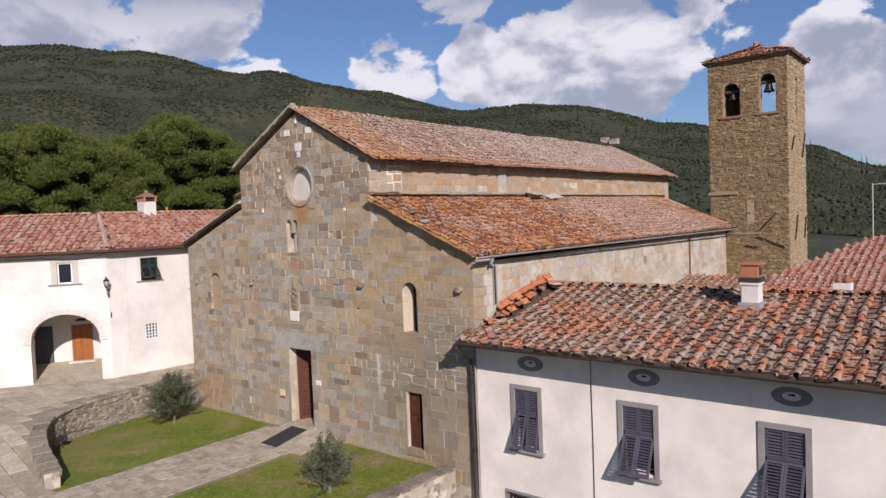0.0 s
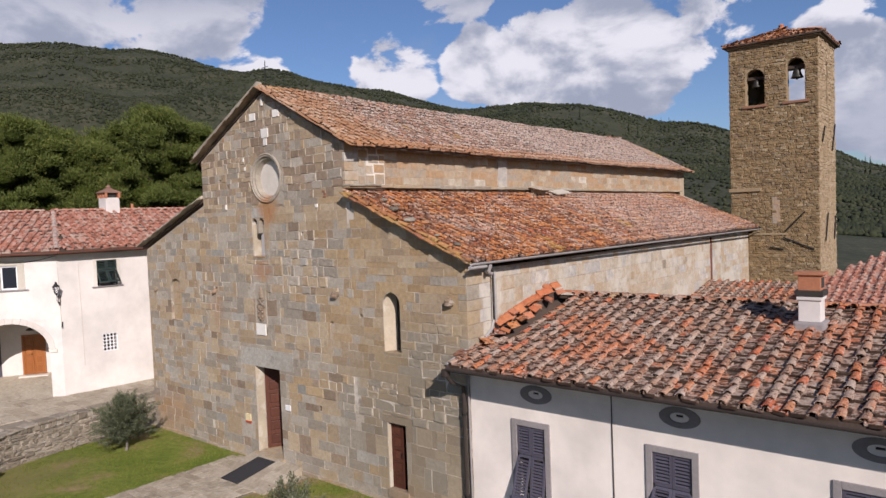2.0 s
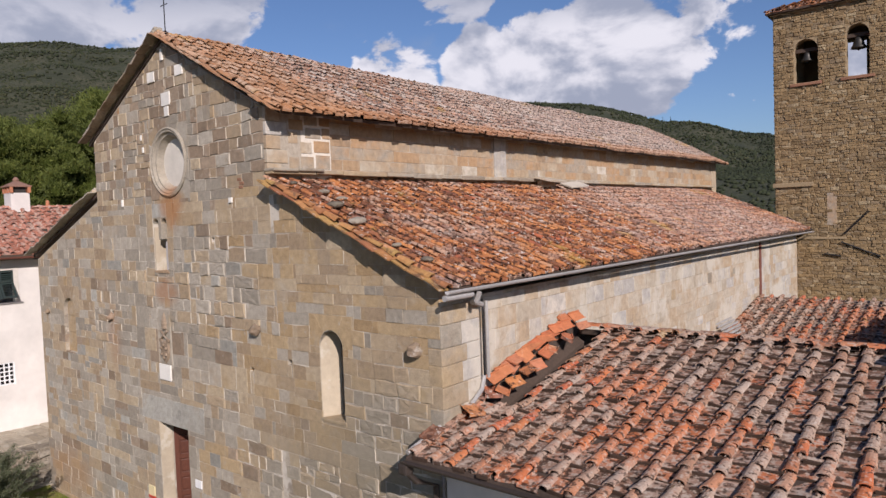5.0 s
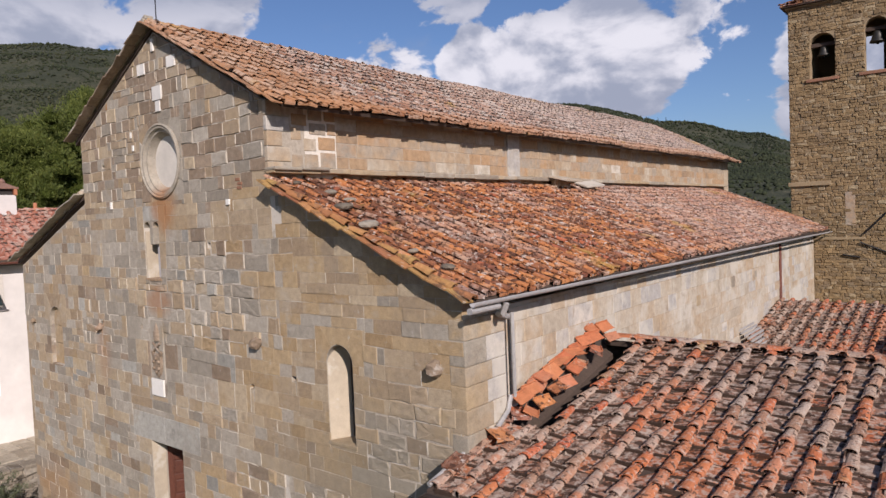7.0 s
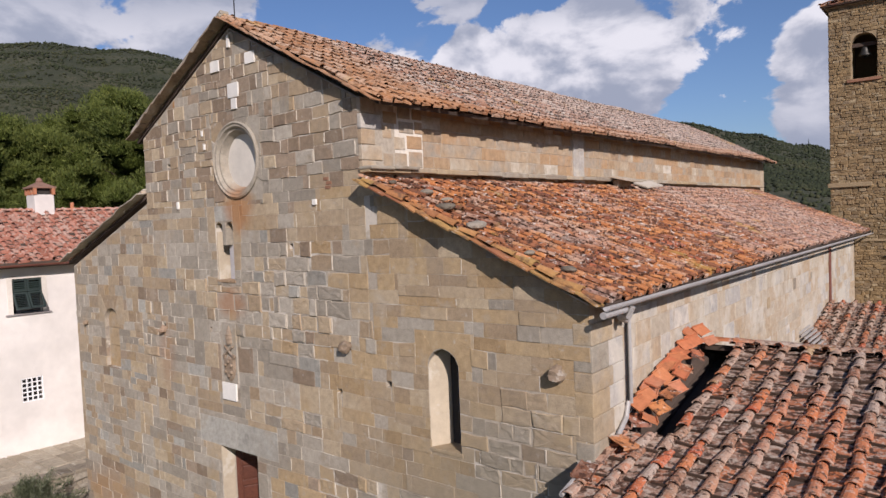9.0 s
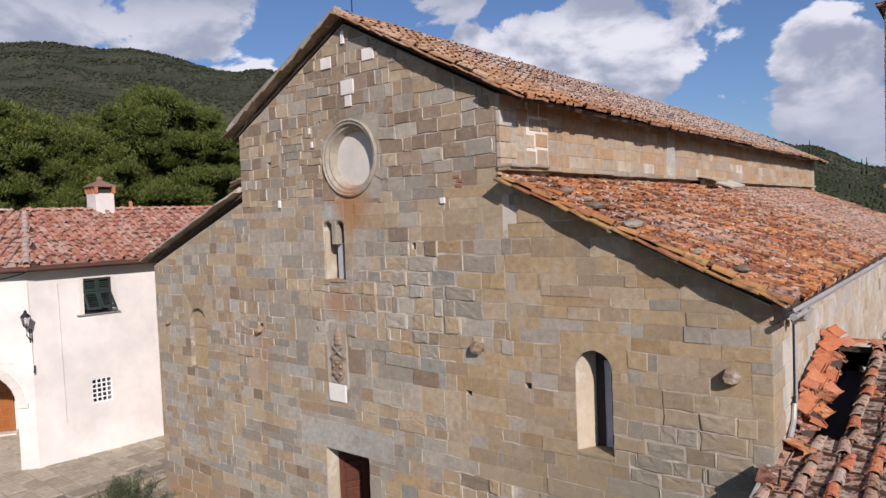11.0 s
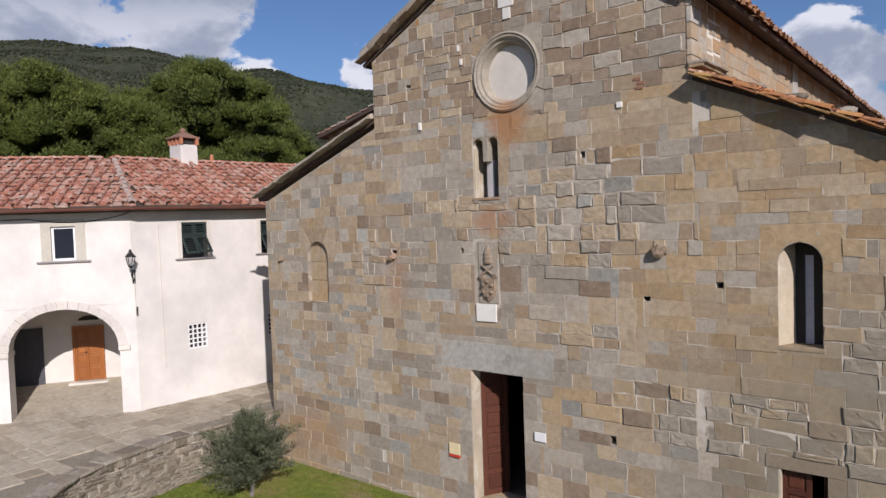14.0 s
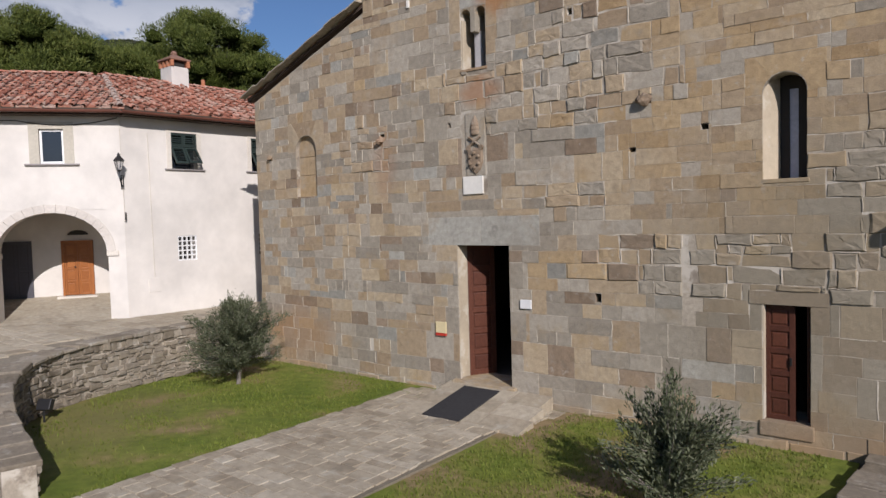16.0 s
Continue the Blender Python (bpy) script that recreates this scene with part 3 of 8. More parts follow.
def wall(name, x0, x1, z0, z1, y0, y1, holes, material, parent, m=None, trim=None, label=""):
    """A wall with openings through it, in its own x (right), y (inwards) and z."""
    h = Heap()
    for a, b, c, d in wall_cells(x0, x1, z0, z1, holes):
        p = [(a, c), (b, c), (b, d), (a, d)]
        if trim:
            p = trim(p)
        if p:
            h.add(*prism(p, y0, y1), m)
    return welded(h.done(name, material, parent, label))


def welded(ob):
    """Joins the cells of a wall into one body."""
    bm = bmesh.new()
    bm.from_mesh(ob.data)
    bmesh.ops.remove_doubles(bm, verts=bm.verts, dist=0.0005)
    bm.verts.index_update()
    bm.verts.ensure_lookup_table()
    seen = {}
    for f in list(bm.faces):
        key = tuple(sorted(v.index for v in f.verts))
        seen.setdefault(key, []).append(f)
    bmesh.ops.delete(bm, geom=[f for fs in seen.values() if len(fs) > 1 for f in fs], context="FACES_ONLY")
    bm.to_mesh(ob.data)
    bm.free()
    return ob


def arch_fill(cx, spring, r, top, y0, y1, rise=None, steps=14):
    """What lies between a round arch and the square opening that it closes: x, z outline parts as prisms."""
    rise = rise or r
    out = []
    for i in range(steps):
        a, b = math.pi * i / steps, math.pi * (i + 1) / steps
        p, q = (cx + r * math.cos(a), spring + rise * math.sin(a)), (cx + r * math.cos(b), spring + rise * math.sin(b))
        out.append(prism([p, (p[0], top), (q[0], top), q], y0, y1))
    return out


def frame_of(origin, right, inward=None):
    """A wall's own frame: x to the right, y inwards, z up."""
    r = Vector((*right, 0)).normalized()
    n = Vector((-r.y, r.x, 0))
    m = Matrix(((r.x, n.x, 0, origin[0]), (r.y, n.y, 0, origin[1]), (0, 0, 1, origin[2]), (0, 0, 0, 1)))
    return m


def coursed(x0, x1, z0, z1, high, long, holes, rng, trim=None, gap=0.012, rough=0.0):
    """Stones in courses: outlines in x and z, cut round openings and to a roof line."""
    out = []
    z = z0
    while z < z1 - 0.05:
        hgt = rng.uniform(*high)
        if z + hgt > z1 - 0.1:
            hgt = z1 - z
        x = x0 - rng.uniform(0, 0.2)
        while x < x1:
            w = rng.uniform(*long)
            if rng.random() < 0.18:
                w *= 0.5
            a, b, c, d = max(x, x0), min(x + w, x1), z, z + hgt
            x += w
            if b - a < 0.05:
                continue
            rects = [(a, b, c, d)]
            for h in holes:
                nxt = []
                for (p, q, r, s) in rects:
                    if h[1] <= p or h[0] >= q or h[3] <= r or h[2] >= s:
                        nxt.append((p, q, r, s))
                        continue
                    if p < h[0]:
                        nxt.append((p, h[0], r, s))
                    if q > h[1]:
                        nxt.append((h[1], q, r, s))
                    lo, hi = max(p, h[0]), min(q, h[1])
                    if r < h[2]:
                        nxt.append((lo, hi, r, h[2]))
                    if s > h[3]:
                        nxt.append((lo, hi, h[3], s))
                rects = nxt
            for (p, q, r, s) in rects:
                if q - p < 0.035 or s - r < 0.035:
                    continue
                g = gap * rng.uniform(0.3, 1.2)
                j = lambda: rng.uniform(-rough, rough)
                poly = [(p + g + j(), r + g + j()), (q - g + j(), r + g + j()), (q - g + j(), s - g + j()), (p + g + j(), s - g + j())]
                if rough > 0.008 and q - p > 0.3:
                    poly.insert(1, ((p + q) / 2 + j() * 4, r + g + j()))
                    poly.insert(4, ((p + q) / 2 + j() * 4, s - g + j()))
                if trim:
                    poly = trim(poly)
                if poly and len(poly) > 2:
                    out.append(poly)
        z += hgt
    return out


# roof tiles: a cover (half-round, wide end down the slope) and a flat pan with lips, each in its own frame: x along the eave, y up the slope
def cover_shape(length=0.43, r0=0.086, r1=0.064, seg=6, thick=0.016):
    v, f = [], []
    for y, r in ((0.0, r0), (length, r1)):
        for k in range(seg + 1):
            a = math.pi * k / seg
            v.append((r * math.cos(a), y, r * 0.86 * math.sin(a)))
    n = seg + 1
    for k in range(n):
        a = math.pi * k / seg
        v.append(((r0 - thick) * math.cos(a), 0.0, (r0 - thick) * 0.86 * math.sin(a)))
    for k in range(n):
        a = math.pi * k / seg
        v.append(((r1 - thick) * math.cos(a), length * 0.6, (r1 - thick) * 0.86 * math.sin(a)))
    for k in range(seg):
        f.append((k, k + 1, n + k + 1, n + k))
        f.append((k + 1, k, 2 * n + k, 2 * n + k + 1))
        f.append((2 * n + k + 1, 2 * n + k, 3 * n + k, 3 * n + k + 1))
    return v, f


def pan_shape(length=0.44, w0=0.165, w1=0.15, lip=0.032, thick=0.03):
    prof = [(-1, lip), (-0.88, lip), (-0.84, 0.004), (0.84, 0.004), (0.88, lip), (1, lip)]
    v, f = [], []
    for y, w in ((0.0, w0), (length, w1)):
        v += [(a * w, y, z) for a, z in prof]
    v += [(-w0, 0, -thick), (w0, 0, -thick)]
    for k in range(5):
        f.append((k, k + 1, 6 + k + 1, 6 + k))
    f.append((12, 13, 5, 4, 3, 2, 1, 0))
    return v, f


COVER, PANS = cover_shape(), pan_shape()


def tiled(roof, corner, along, up, wide, deep, pitch, expose, cover_mat, pan_mat, rng, pick=None, cut=None, wob=0.012, cover_part=None, pan_part=None, low=1.0, dip=0.02, moss=None):
    """Covers and pans over a slope. corner: the eave's start; along and up: unit vectors; pick(u, s): whether a tile is a piece of its own; cut(u, s): whether to lay it."""
    ux, uy = Vector(along).normalized(), Vector(up).normalized()
    uz = ux.cross(uy)
    base = Matrix(((ux.x, uy.x, uz.x, corner[0]), (ux.y, uy.y, uz.y, corner[1]), (ux.z, uy.z, uz.z, corner[2]), (0, 0, 0, 1)))
    hc, hp, hm = Heap(), Heap(), Heap()
    mc = mesh_of("cover_tile", *COVER, cover_part or cover_mat)
    mp = mesh_of("pan_tile", *PANS, pan_part or pan_mat)
    k = pitch / 0.36
    for i in range(int(wide / pitch) + 1):
        drift = rng.uniform(-0.01, 0.01)
        for j in range(int(deep / expose) + 1):
            u, s = i * pitch, j * expose
            if cut and not cut(u, s):
                continue
            sag = dip * noise.noise(Vector((corner[0] + u * 0.5, corner[1] + s * 0.5, 3.0))) + (dip - 0.02) * (0.6 + noise.noise(Vector((u * 0.22, s * 0.3, 6.0))))
            lift = 0.03 + 0.006 * rng.random() + sag
            for shape, mesh, heap, off, h in ((COVER, mc, hc, 0.0, lift + 0.028), (PANS, mp, hp, pitch / 2, lift - 0.012 + 0.05 * (1 - low))):
                if off and u + off > wide + 0.02:
                    continue
                m = base @ pose(u + off + drift + rng.uniform(-wob, wob), s + rng.uniform(-0.04, 0.04), h + rng.uniform(0, 0.012),
                                (-5.2 if not off else -5.4) + rng.uniform(-2.0, 2.0), rng.uniform(-7, 7), rng.uniform(-5.0, 5.0)) @ Matrix.Diagonal((k, 1.0, 1.0 if off else min(k * 1.08, 1.1) * low * rng.uniform(0.85, 1.12), 1.0))
                # a thin dark strip along the lower end of most pans
                if off and moss and rng.random() < 0.85:
                    w = rng.uniform(0.09, 0.16) * k
                    c = rng.uniform(-0.04, 0.04)
                    hm.add([(p[0], p[1] + 0.012 * math.sin(9 * p[0] + 5 * u), p[2]) for p in box_v(c - w, c + w, -rng.uniform(0.012, 0.035), 0.004, -0.05, rng.uniform(-0.004, 0.010))], BOXF, m)
                if pick and pick(u, s):
                    piece("cover_tile" if not off else "pan_tile", mesh, m, roof)
                else:
                    heap.add(*shape, m)
    if hc.n:
        hc.done("tile_field", cover_mat, roof, kind="stuff")
    if hp.n:
        hp.done("pan_field", pan_mat, roof, kind="stuff")
    if hm.n:
        hm.done("moss", moss, roof, "thin dark strips in the tile joints", kind="stuff")

# ---- ground, garden, piazza ----
rng = random.Random(11)
LAWN_Z = 0.30


def interp(x, table):
    for (a, va), (b, vb) in zip(table, table[1:]):
        if x <= b:
            t = max(0.0, (x - a) / (b - a))
            t = t * t * (3 - 2 * t)
            return va + (vb - va) * t
    return table[-1][1]


def step01(v):
    v = min(1.0, max(0.0, v))
    return v * v * (3 - 2 * v)


SKYLINE = ((-180, 4.0), (-110, 7.5), (-90, 10.5), (-76, 12.0), (-68, 13.1), (-62.5, 13.1), (-54.6, 11.6), (-45, 10.7), (-35.7, 9.0), (-28.8, 8.1), (-20, 6.5), (-14, 5.4), (-10.6, 4.4), (-6, 2.6), (4, 2.2), (40, 1.5), (110, 1.0), (180, 4.0))


def hill(x, y):
    """The land's height, from the church out to the skyline."""
    r = math.hypot(x, y)
    az = math.degrees(math.atan2(x - 8, y + 5))
    crest = 1500.0 + 260.0 * math.sin(az * 0.07)
    top = math.tan(radians(interp(az, SKYLINE))) * crest
    rise = step01((r - 70.0) / (crest - 70.0))
    z = -2.8 + (top + 2.8) * (0.35 * rise + 0.65 * rise ** 1.7)
    near = step01((r - 19.0) / 15.0) * (1.0 if az < -15 or az > 140 else max(0.0, 1 - (az + 15) / 20.0 if az < 140 else 0.0))
    z += 5.6 * near * (1 - rise)
    if r > crest:
        z = top + (r - crest) * 0.004
    if r > 150:
        q = min(1.0, (r - 150) / 400.0)
        z += q * (34.0 * noise.noise(Vector((x * 0.0032, y * 0.0032, 0.3))) + 12.0 * noise.noise(Vector((x * 0.010, y * 0.010, 4.0)))) * (1.0 - 0.85 * step01((r - crest * 0.75) / (crest * 0.25)))
    return z


radii = [0.0] + [14.0 * 1.052 ** k for k in range(108)]
spokes = 300
gv, gf = [(0, 0, -2.8)], []
for r in radii[1:]:
    for k in range(spokes):
        a = 2 * math.pi * k / spokes
        x, y = r * math.sin(a), r * math.cos(a)
        gv.append((x, y, hill(x, y)))
for k in range(spokes):
    gf.append((0, 1 + (k + 1) % spokes, 1 + k))
for i in range(len(radii) - 2):
    for k in range(spokes):
        a, b = 1 + i * spokes + k, 1 + i * spokes + (k + 1) % spokes
        gf.append((a, b, b + spokes, a + spokes))
ground = tagged(place_mesh("ground", gv, gf, EARTH, soft=True), "wooded hillside of dull green scrub and earth", "ground", kind="structure")


WALL_IN = ((-7.30, 0.35, 1.52), (-7.42, -1.2, 1.52), (-7.42, -2.6, 1.52), (-7.15, -4.5, 1.50), (-6.85, -5.3, 1.46), (-6.30, -6.05, 1.40), (-5.4, -6.6, 1.24), (-4.4, -6.92, 1.10), (-3.2, -7.16, 0.95), (-2.15, -7.38, 0.82))


def piazza_z(x, y):
    return 0.28 + 1.10 * step01((-1.6 - x) / 5.8) + 0.012 * noise.noise(Vector((x * 0.4, y * 0.4, 1.0)))


def in_garden(x, y):
    """Inside the sunken garden and its walls, or under the church."""
    if x > 6.4:
        return y > -7.4
    if y > -0.2 and x > -7.2:
        return True
    if x < -7.6 or y < -7.55:
        return False
    if y > -4.5:
        return x > -7.6
    edge = interp(x, ((-7.6, -4.4), (-7.0, -5.6), (-6.4, -6.3), (-5.4, -6.85), (-4.4, -7.15), (-2.15, -7.6), (8, -7.6)))
    return y > edge


pv, pf, index = [], [], {}
STEP = 0.3
for i in range(-115, 24):
    for j in range(-75, 46):
        cx, cy = (i + 0.5) * STEP, (j + 0.5) * STEP
        if in_garden(cx, cy) or cx < -34 or (cx > -10.3 and cy > 12):
            continue
        q = []
        for a, b in ((i, j), (i + 1, j), (i + 1, j + 1), (i, j + 1)):
            if (a, b) not in index:
                index[a, b] = len(pv)
                pv.append((a * STEP, b * STEP, piazza_z(a * STEP, b * STEP) - 0.02))
            q.append(index[a, b])
        pf.append(tuple(q))
piazza = tagged(place_mesh("pavement", pv, pf, JOINT_P, soft=True), "worn flagstone paving of the church square", "pavement", kind="structure")

# lawn, a gently uneven sheet
lv, lf = [], []
nx, ny = 72, 42
for j in range(ny + 1):
    for i in range(nx + 1):
        x, y = -7.7 + 14.3 * i / nx, -7.9 + 8.2 * j / ny
        dip = -0.06 * step01((abs(y) - 0.3) / 2.0) + 0.02 * noise.noise(Vector((x * 0.9, y * 0.9, 0)))
        lv.append((x, y, LAWN_Z + 0.04 + dip))
for j in range(ny):
    for i in range(nx):
        a = j * (nx + 1) + i
        lf.append((a, a + 1, a + nx + 2, a + nx + 1))
lawn = tagged(place_mesh("lawn", lv, lf, LAWN, soft=True), "mown green lawn with bare brownish patches", "lawn", kind="structure")


def lawn_z(x, y):
    return LAWN_Z + 0.04 - 0.06 * step01((abs(y) - 0.3) / 2.0) + 0.02 * noise.noise(Vector((x * 0.9, y * 0.9, 0)))


gh = Heap()
for k in range(46000):
    x, y = rng.uniform(-7.3, 6.3), rng.uniform(-7.2, 0.0)
    if -1.85 < x < 1.62 + 0.5 * step01((y + 2.4) / 2.0) or (x < -6.0 and y < -5.6) or (x < -2 and y < -6.6):
        continue
    if noise.noise(Vector((x * 0.45, y * 0.45, 9.0))) < -0.30 and x < 0 and rng.random() < 0.8 or (x < -2.2 and y < -3.2 and noise.noise(Vector((x * 0.8, y * 0.8, 2.0))) < 0.12 and rng.random() < 0.8):
        continue
    a, hgt, w = rng.uniform(0, 6.283), rng.uniform(0.025, 0.06), rng.uniform(0.006, 0.012)
    z = lawn_z(x, y)
    dx, dy = math.cos(a), math.sin(a)
    lean = rng.uniform(-0.03, 0.03)
    gh.add([(x - dx * w, y - dy * w, z), (x + dx * w, y + dy * w, z), (x + dy * lean, y - dx * lean, z + hgt)], [(0, 1, 2)])
tagged(gh.done("grass", GRASS), "short green grass blades over the lawn", "grass", kind="stuff")

# paved path from the church door
path = tagged(place_mesh("path", box_v(-1.72, 1.5, -9.4, -0.02, 0.0, LAWN_Z + 0.015), BOXF, JOINT), "stone flag path leading to the church door", "path", kind="structure")
y = -9.3
while y < -0.1:
    deep = rng.uniform(0.17, 0.30)
    y1 = min(y + deep, -0.05)
    right = 1.42 + 0.55 * step01((y + 2.2) / 1.8)
    x = -1.70 - rng.uniform(0, 0.25)
    while x < right:
        w = rng.uniform(0.20, 0.52)
        a, b = max(x, -1.70), min(x + w, right)
        x += w
        if b - a < 0.08:
            continue
        j = lambda: rng.uniform(-0.014, 0.014)
        poly = [(a + 0.008 + j(), y + 0.008 + j()), (b - 0.008 + j(), y + 0.008 + j()), (b - 0.008 + j(), y1 - 0.008 + j()), (a + 0.008 + j(), y1 - 0.008 + j())]
        v, f = prism(poly, -(LAWN_Z + 0.042 + rng.uniform(-0.008, 0.008)), -(LAWN_Z - 0.03), 0.004, 0.004)
        place_mesh("flagstone", [(p[0], p[2], -p[1]) for p in v], [q[::-1] for q in f], PAVE["object"], path)
    y = y1

# flagstones of the square
ph = Heap()
y = -13.5
while y < 9.0:
    deep = rng.uniform(0.34, 0.62)
    x = -25.0 - rng.uniform(0, 0.5)
    while x < 6.0:
        w = rng.uniform(0.5, 1.15)
        a, b, c, d = x, x + w, y, y + deep
        x += w
        if any(in_garden(p, q) for p in (a, b) for q in (c, d)):
            continue
        if a > -10.2 and c > 0 and a > -7.4:
            continue
        z = piazza_z((a + b) / 2, (c + d) / 2)
        j = lambda: rng.uniform(-0.02, 0.02)
        poly = [(a + 0.012 + j(), c + 0.012 + j()), (b - 0.012 + j(), c + 0.012 + j()), (b - 0.012 + j(), d - 0.012 + j()), (a + 0.012 + j(), d - 0.012 + j())]
        v, f = prism(poly, 0.0, 0.07, 0.014, 0.01)
        tip = rng.uniform(-0.004, 0.006)
        ph.add([(p[0], p[2], piazza_z(p[0], p[2]) + 0.012 + tip - p[1]) for p in v], [q[::-1] for q in f])
    y += deep
ph.done("paving_field", PAVE["island"], piazza, kind="stuff")


def stone_run(owner, line, thick, foot, high, long, rng, mat, mat_small, coping=True, outward=-1, near=None):
    """A rubble wall along a line of (x, y, top): stones on its inner face, a core and rough coping stones."""
    core = Heap()
    pts = [Vector((p[0], p[1])) for p in line]
    run = [0.0]
    for a, b in zip(pts, pts[1:]):
        run.append(run[-1] + (b - a).length)

    def at(s):
        for k in range(len(run) - 1):
            if s <= run[k + 1] or k == len(run) - 2:
                t = min(1.0, max(0.0, (s - run[k]) / (run[k + 1] - run[k])))
                p = pts[k].lerp(pts[k + 1], t)
                d0 = (pts[k + 1] - pts[k]).normalized()
                d1 = (pts[min(k + 2, len(pts) - 1)] - pts[k + 1]) if k + 2 < len(pts) else d0
                d = d0.lerp(Vector(d1).normalized(), t * 0.5).normalized()
                top = line[k][2] + (line[k + 1][2] - line[k][2]) * t
                return p, Vector((-d.y, d.x)) * outward, top
    n = max(8, int(run[-1] / 0.25))
    ring = []
    for k in range(n + 1):
        p, o, top = at(run[-1] * k / n)
        q = p + o * thick
        e = p + o * 0.05
        ring.append([(e.x, e.y, foot), (e.x, e.y, top - 0.05), (q.x, q.y, top - 0.05), (q.x, q.y, foot)])
    v = [c for r in ring for c in r]
    f = [(4 * k + i, 4 * k + (i + 1) % 4, 4 * k + 4 + (i + 1) % 4, 4 * k + 4 + i) for k in range(n) for i in range(4)] + [(0, 1, 2, 3), (4 * n + 3, 4 * n + 2, 4 * n + 1, 4 * n)]
    place_mesh("core", v, f, MORTAR, owner, "earthy lime mortar core")
    small = Heap()

    def bent(verts, side):
        out = []
        for x, d, z in verts:
            p, o, top = at(x)
            if side:
                q = p + o * (thick - 0.05 - d)
            else:
                q = p + o * (d + 0.05)
            out.append((q.x, q.y, min(z, top - 0.03)))
        return out
    for side in (0, 1):
        for poly in coursed(0.0, run[-1], foot, max(l[2] for l in line) - 0.06, high, long, [], rng, gap=0.012, rough=0.030):
            p, o, top = at(sum(q[0] for q in poly) / len(poly))
            if min(q[1] for q in poly) > top - 0.10:
                continue
            v, f = prism(poly, -rng.uniform(0.0, 0.075), 0.10, 0.012, 0.016)
            w = bent(v, side)
            if side == 0 and (near is None or near(p)):
                place_mesh("stone", w, f, mat, owner)
            else:
                small.add(w, f)
    if coping:
        s = 0.0
        while s < run[-1] - 0.1:
            l = rng.uniform(0.3, 0.62)
            e = min(s + l, run[-1])
            vv = []
            for x in (s + 0.01, e - 0.01):
                p, o, top = at(x)
                lo, hi = p - o * rng.uniform(0.02, 0.05), p + o * (thick + rng.uniform(0.0, 0.04))
                t = top + rng.uniform(-0.05, 0.03)
                vv += [(lo.x, lo.y, top - 0.10), (hi.x, hi.y, top - 0.10), (hi.x, hi.y, t), (lo.x, lo.y, t)]
            bm = bmesh.new()
            q = [bm.verts.new(c) for c in vv]
            for fc in ((0, 1, 2, 3), (7, 6, 5, 4), (0, 4, 5, 1), (1, 5, 6, 2), (2, 6, 7, 3), (3, 7, 4, 0)):
                bm.faces.new([q[i] for i in fc])
            bmesh.ops.bevel(bm, geom=bm.edges[:], offset=0.018, segments=1, affect="EDGES")
            part("coping_stone", bm, mat, owner)
            s = e
    small.done("rubble", mat_small, owner, kind="stuff")


rng = random.Random(12)
garden_wall = thing("garden_wall", (-7.2, -3.0, LAWN_Z), "low curved rubble stone wall with rough flat coping", "wall")
stone_run(garden_wall, WALL_IN, 0.46, 0.1, (0.05, 0.135), (0.10, 0.40), rng, FIELD, FIELD_I, outward=-1, near=lambda p: -6.4 < p.y < -3.6)
terrace_wall = thing("terrace_wall", (6.5, -3.0, -2.8), "rough stone retaining wall at the edge of the lawn", "wall")
stone_run(terrace_wall, ((6.75, -0.02, 0.52), (6.55, -2.0, 0.46), (6.35, -4.0, 0.46), (6.2, -8.5, 0.46)), 0.5, -2.85, (0.12, 0.25), (0.2, 0.5), rng, FIELD, FIELD_I, outward=1, near=lambda p: False)

spot = thing("garden_floodlight", (-6.12, -5.82, LAWN_Z), "small black garden floodlight beside the curved wall", "floodlight")
part("head", boxes((-0.14, 0.14, -0.06, 0.06, 0, 0.22), bevel=0.02, m=pose(-6.12, -5.82, LAWN_Z + 0.20, -28, 0, 35)), plain("black_plastic", (0.02, 0.02, 0.022), 0.4), spot)
part("lens", boxes((-0.11, 0.11, 0.062, 0.068, 0.03, 0.19), m=pose(-6.12, -5.82, LAWN_Z + 0.20, -28, 0, 35)), plain("grey_lens", (0.30, 0.31, 0.33), 0.15), spot, "pale glass front")
part("stake", tube([(-6.12, -5.82, LAWN_Z - 0.1), (-6.12, -5.82, LAWN_Z + 0.26)], 0.02, 6), plain("black_stake", (0.02, 0.02, 0.02), 0.5), spot)

# ---- church ----
rng = random.Random(21)
church = thing("church", (0.4, 12.0, 0.3), "Romanesque stone basilica with terracotta roofs and a gabled front", "church")
XL, XR, NL, NR, RIDGE = -7.06, 8.11, -2.98, 4.10, 0.56
APEX, NAVE_EAVE_L, NAVE_EAVE_R = 11.88, 10.08, 10.02
DEEP = 25.6
FRONT = 0.002                                     # the mortar lies a little behind the stones' faces
L_TOP, L_LOW, R_TOP, R_LOW = 8.60, 7.10, 8.62, 6.80
DOOR, SIDE = (-0.50, 0.76, 0.62, 3.40), (5.31, 5.97, 0.74, 2.53)
WIN_R, WIN_L = (5.33, 5.93, 4.42, 5.99), (-5.46, -4.72, 4.58, 6.08)
BIF = (-0.27, 0.33, 6.90, 8.10)
ROSE = (0.58, 9.30, 0.76)
PUTLOGS = ((-2.60, -2.44, 5.75, 5.86), (3.42, 3.62, 5.78, 5.93), (-6.52, -6.40, 5.55, 5.66), (3.22, 3.34, 5.00, 5.08), (-0.28, -0.14, 10.02, 10.1), (-2.0, -1.86, 9.35, 9.42), (4.42, 4.54, 5.26, 5.36), (2.55, 2.67, 2.40, 2.56), (-0.66, -0.58, 5.80, 5.90), (2.10, 2.20, 7.52, 7.64))
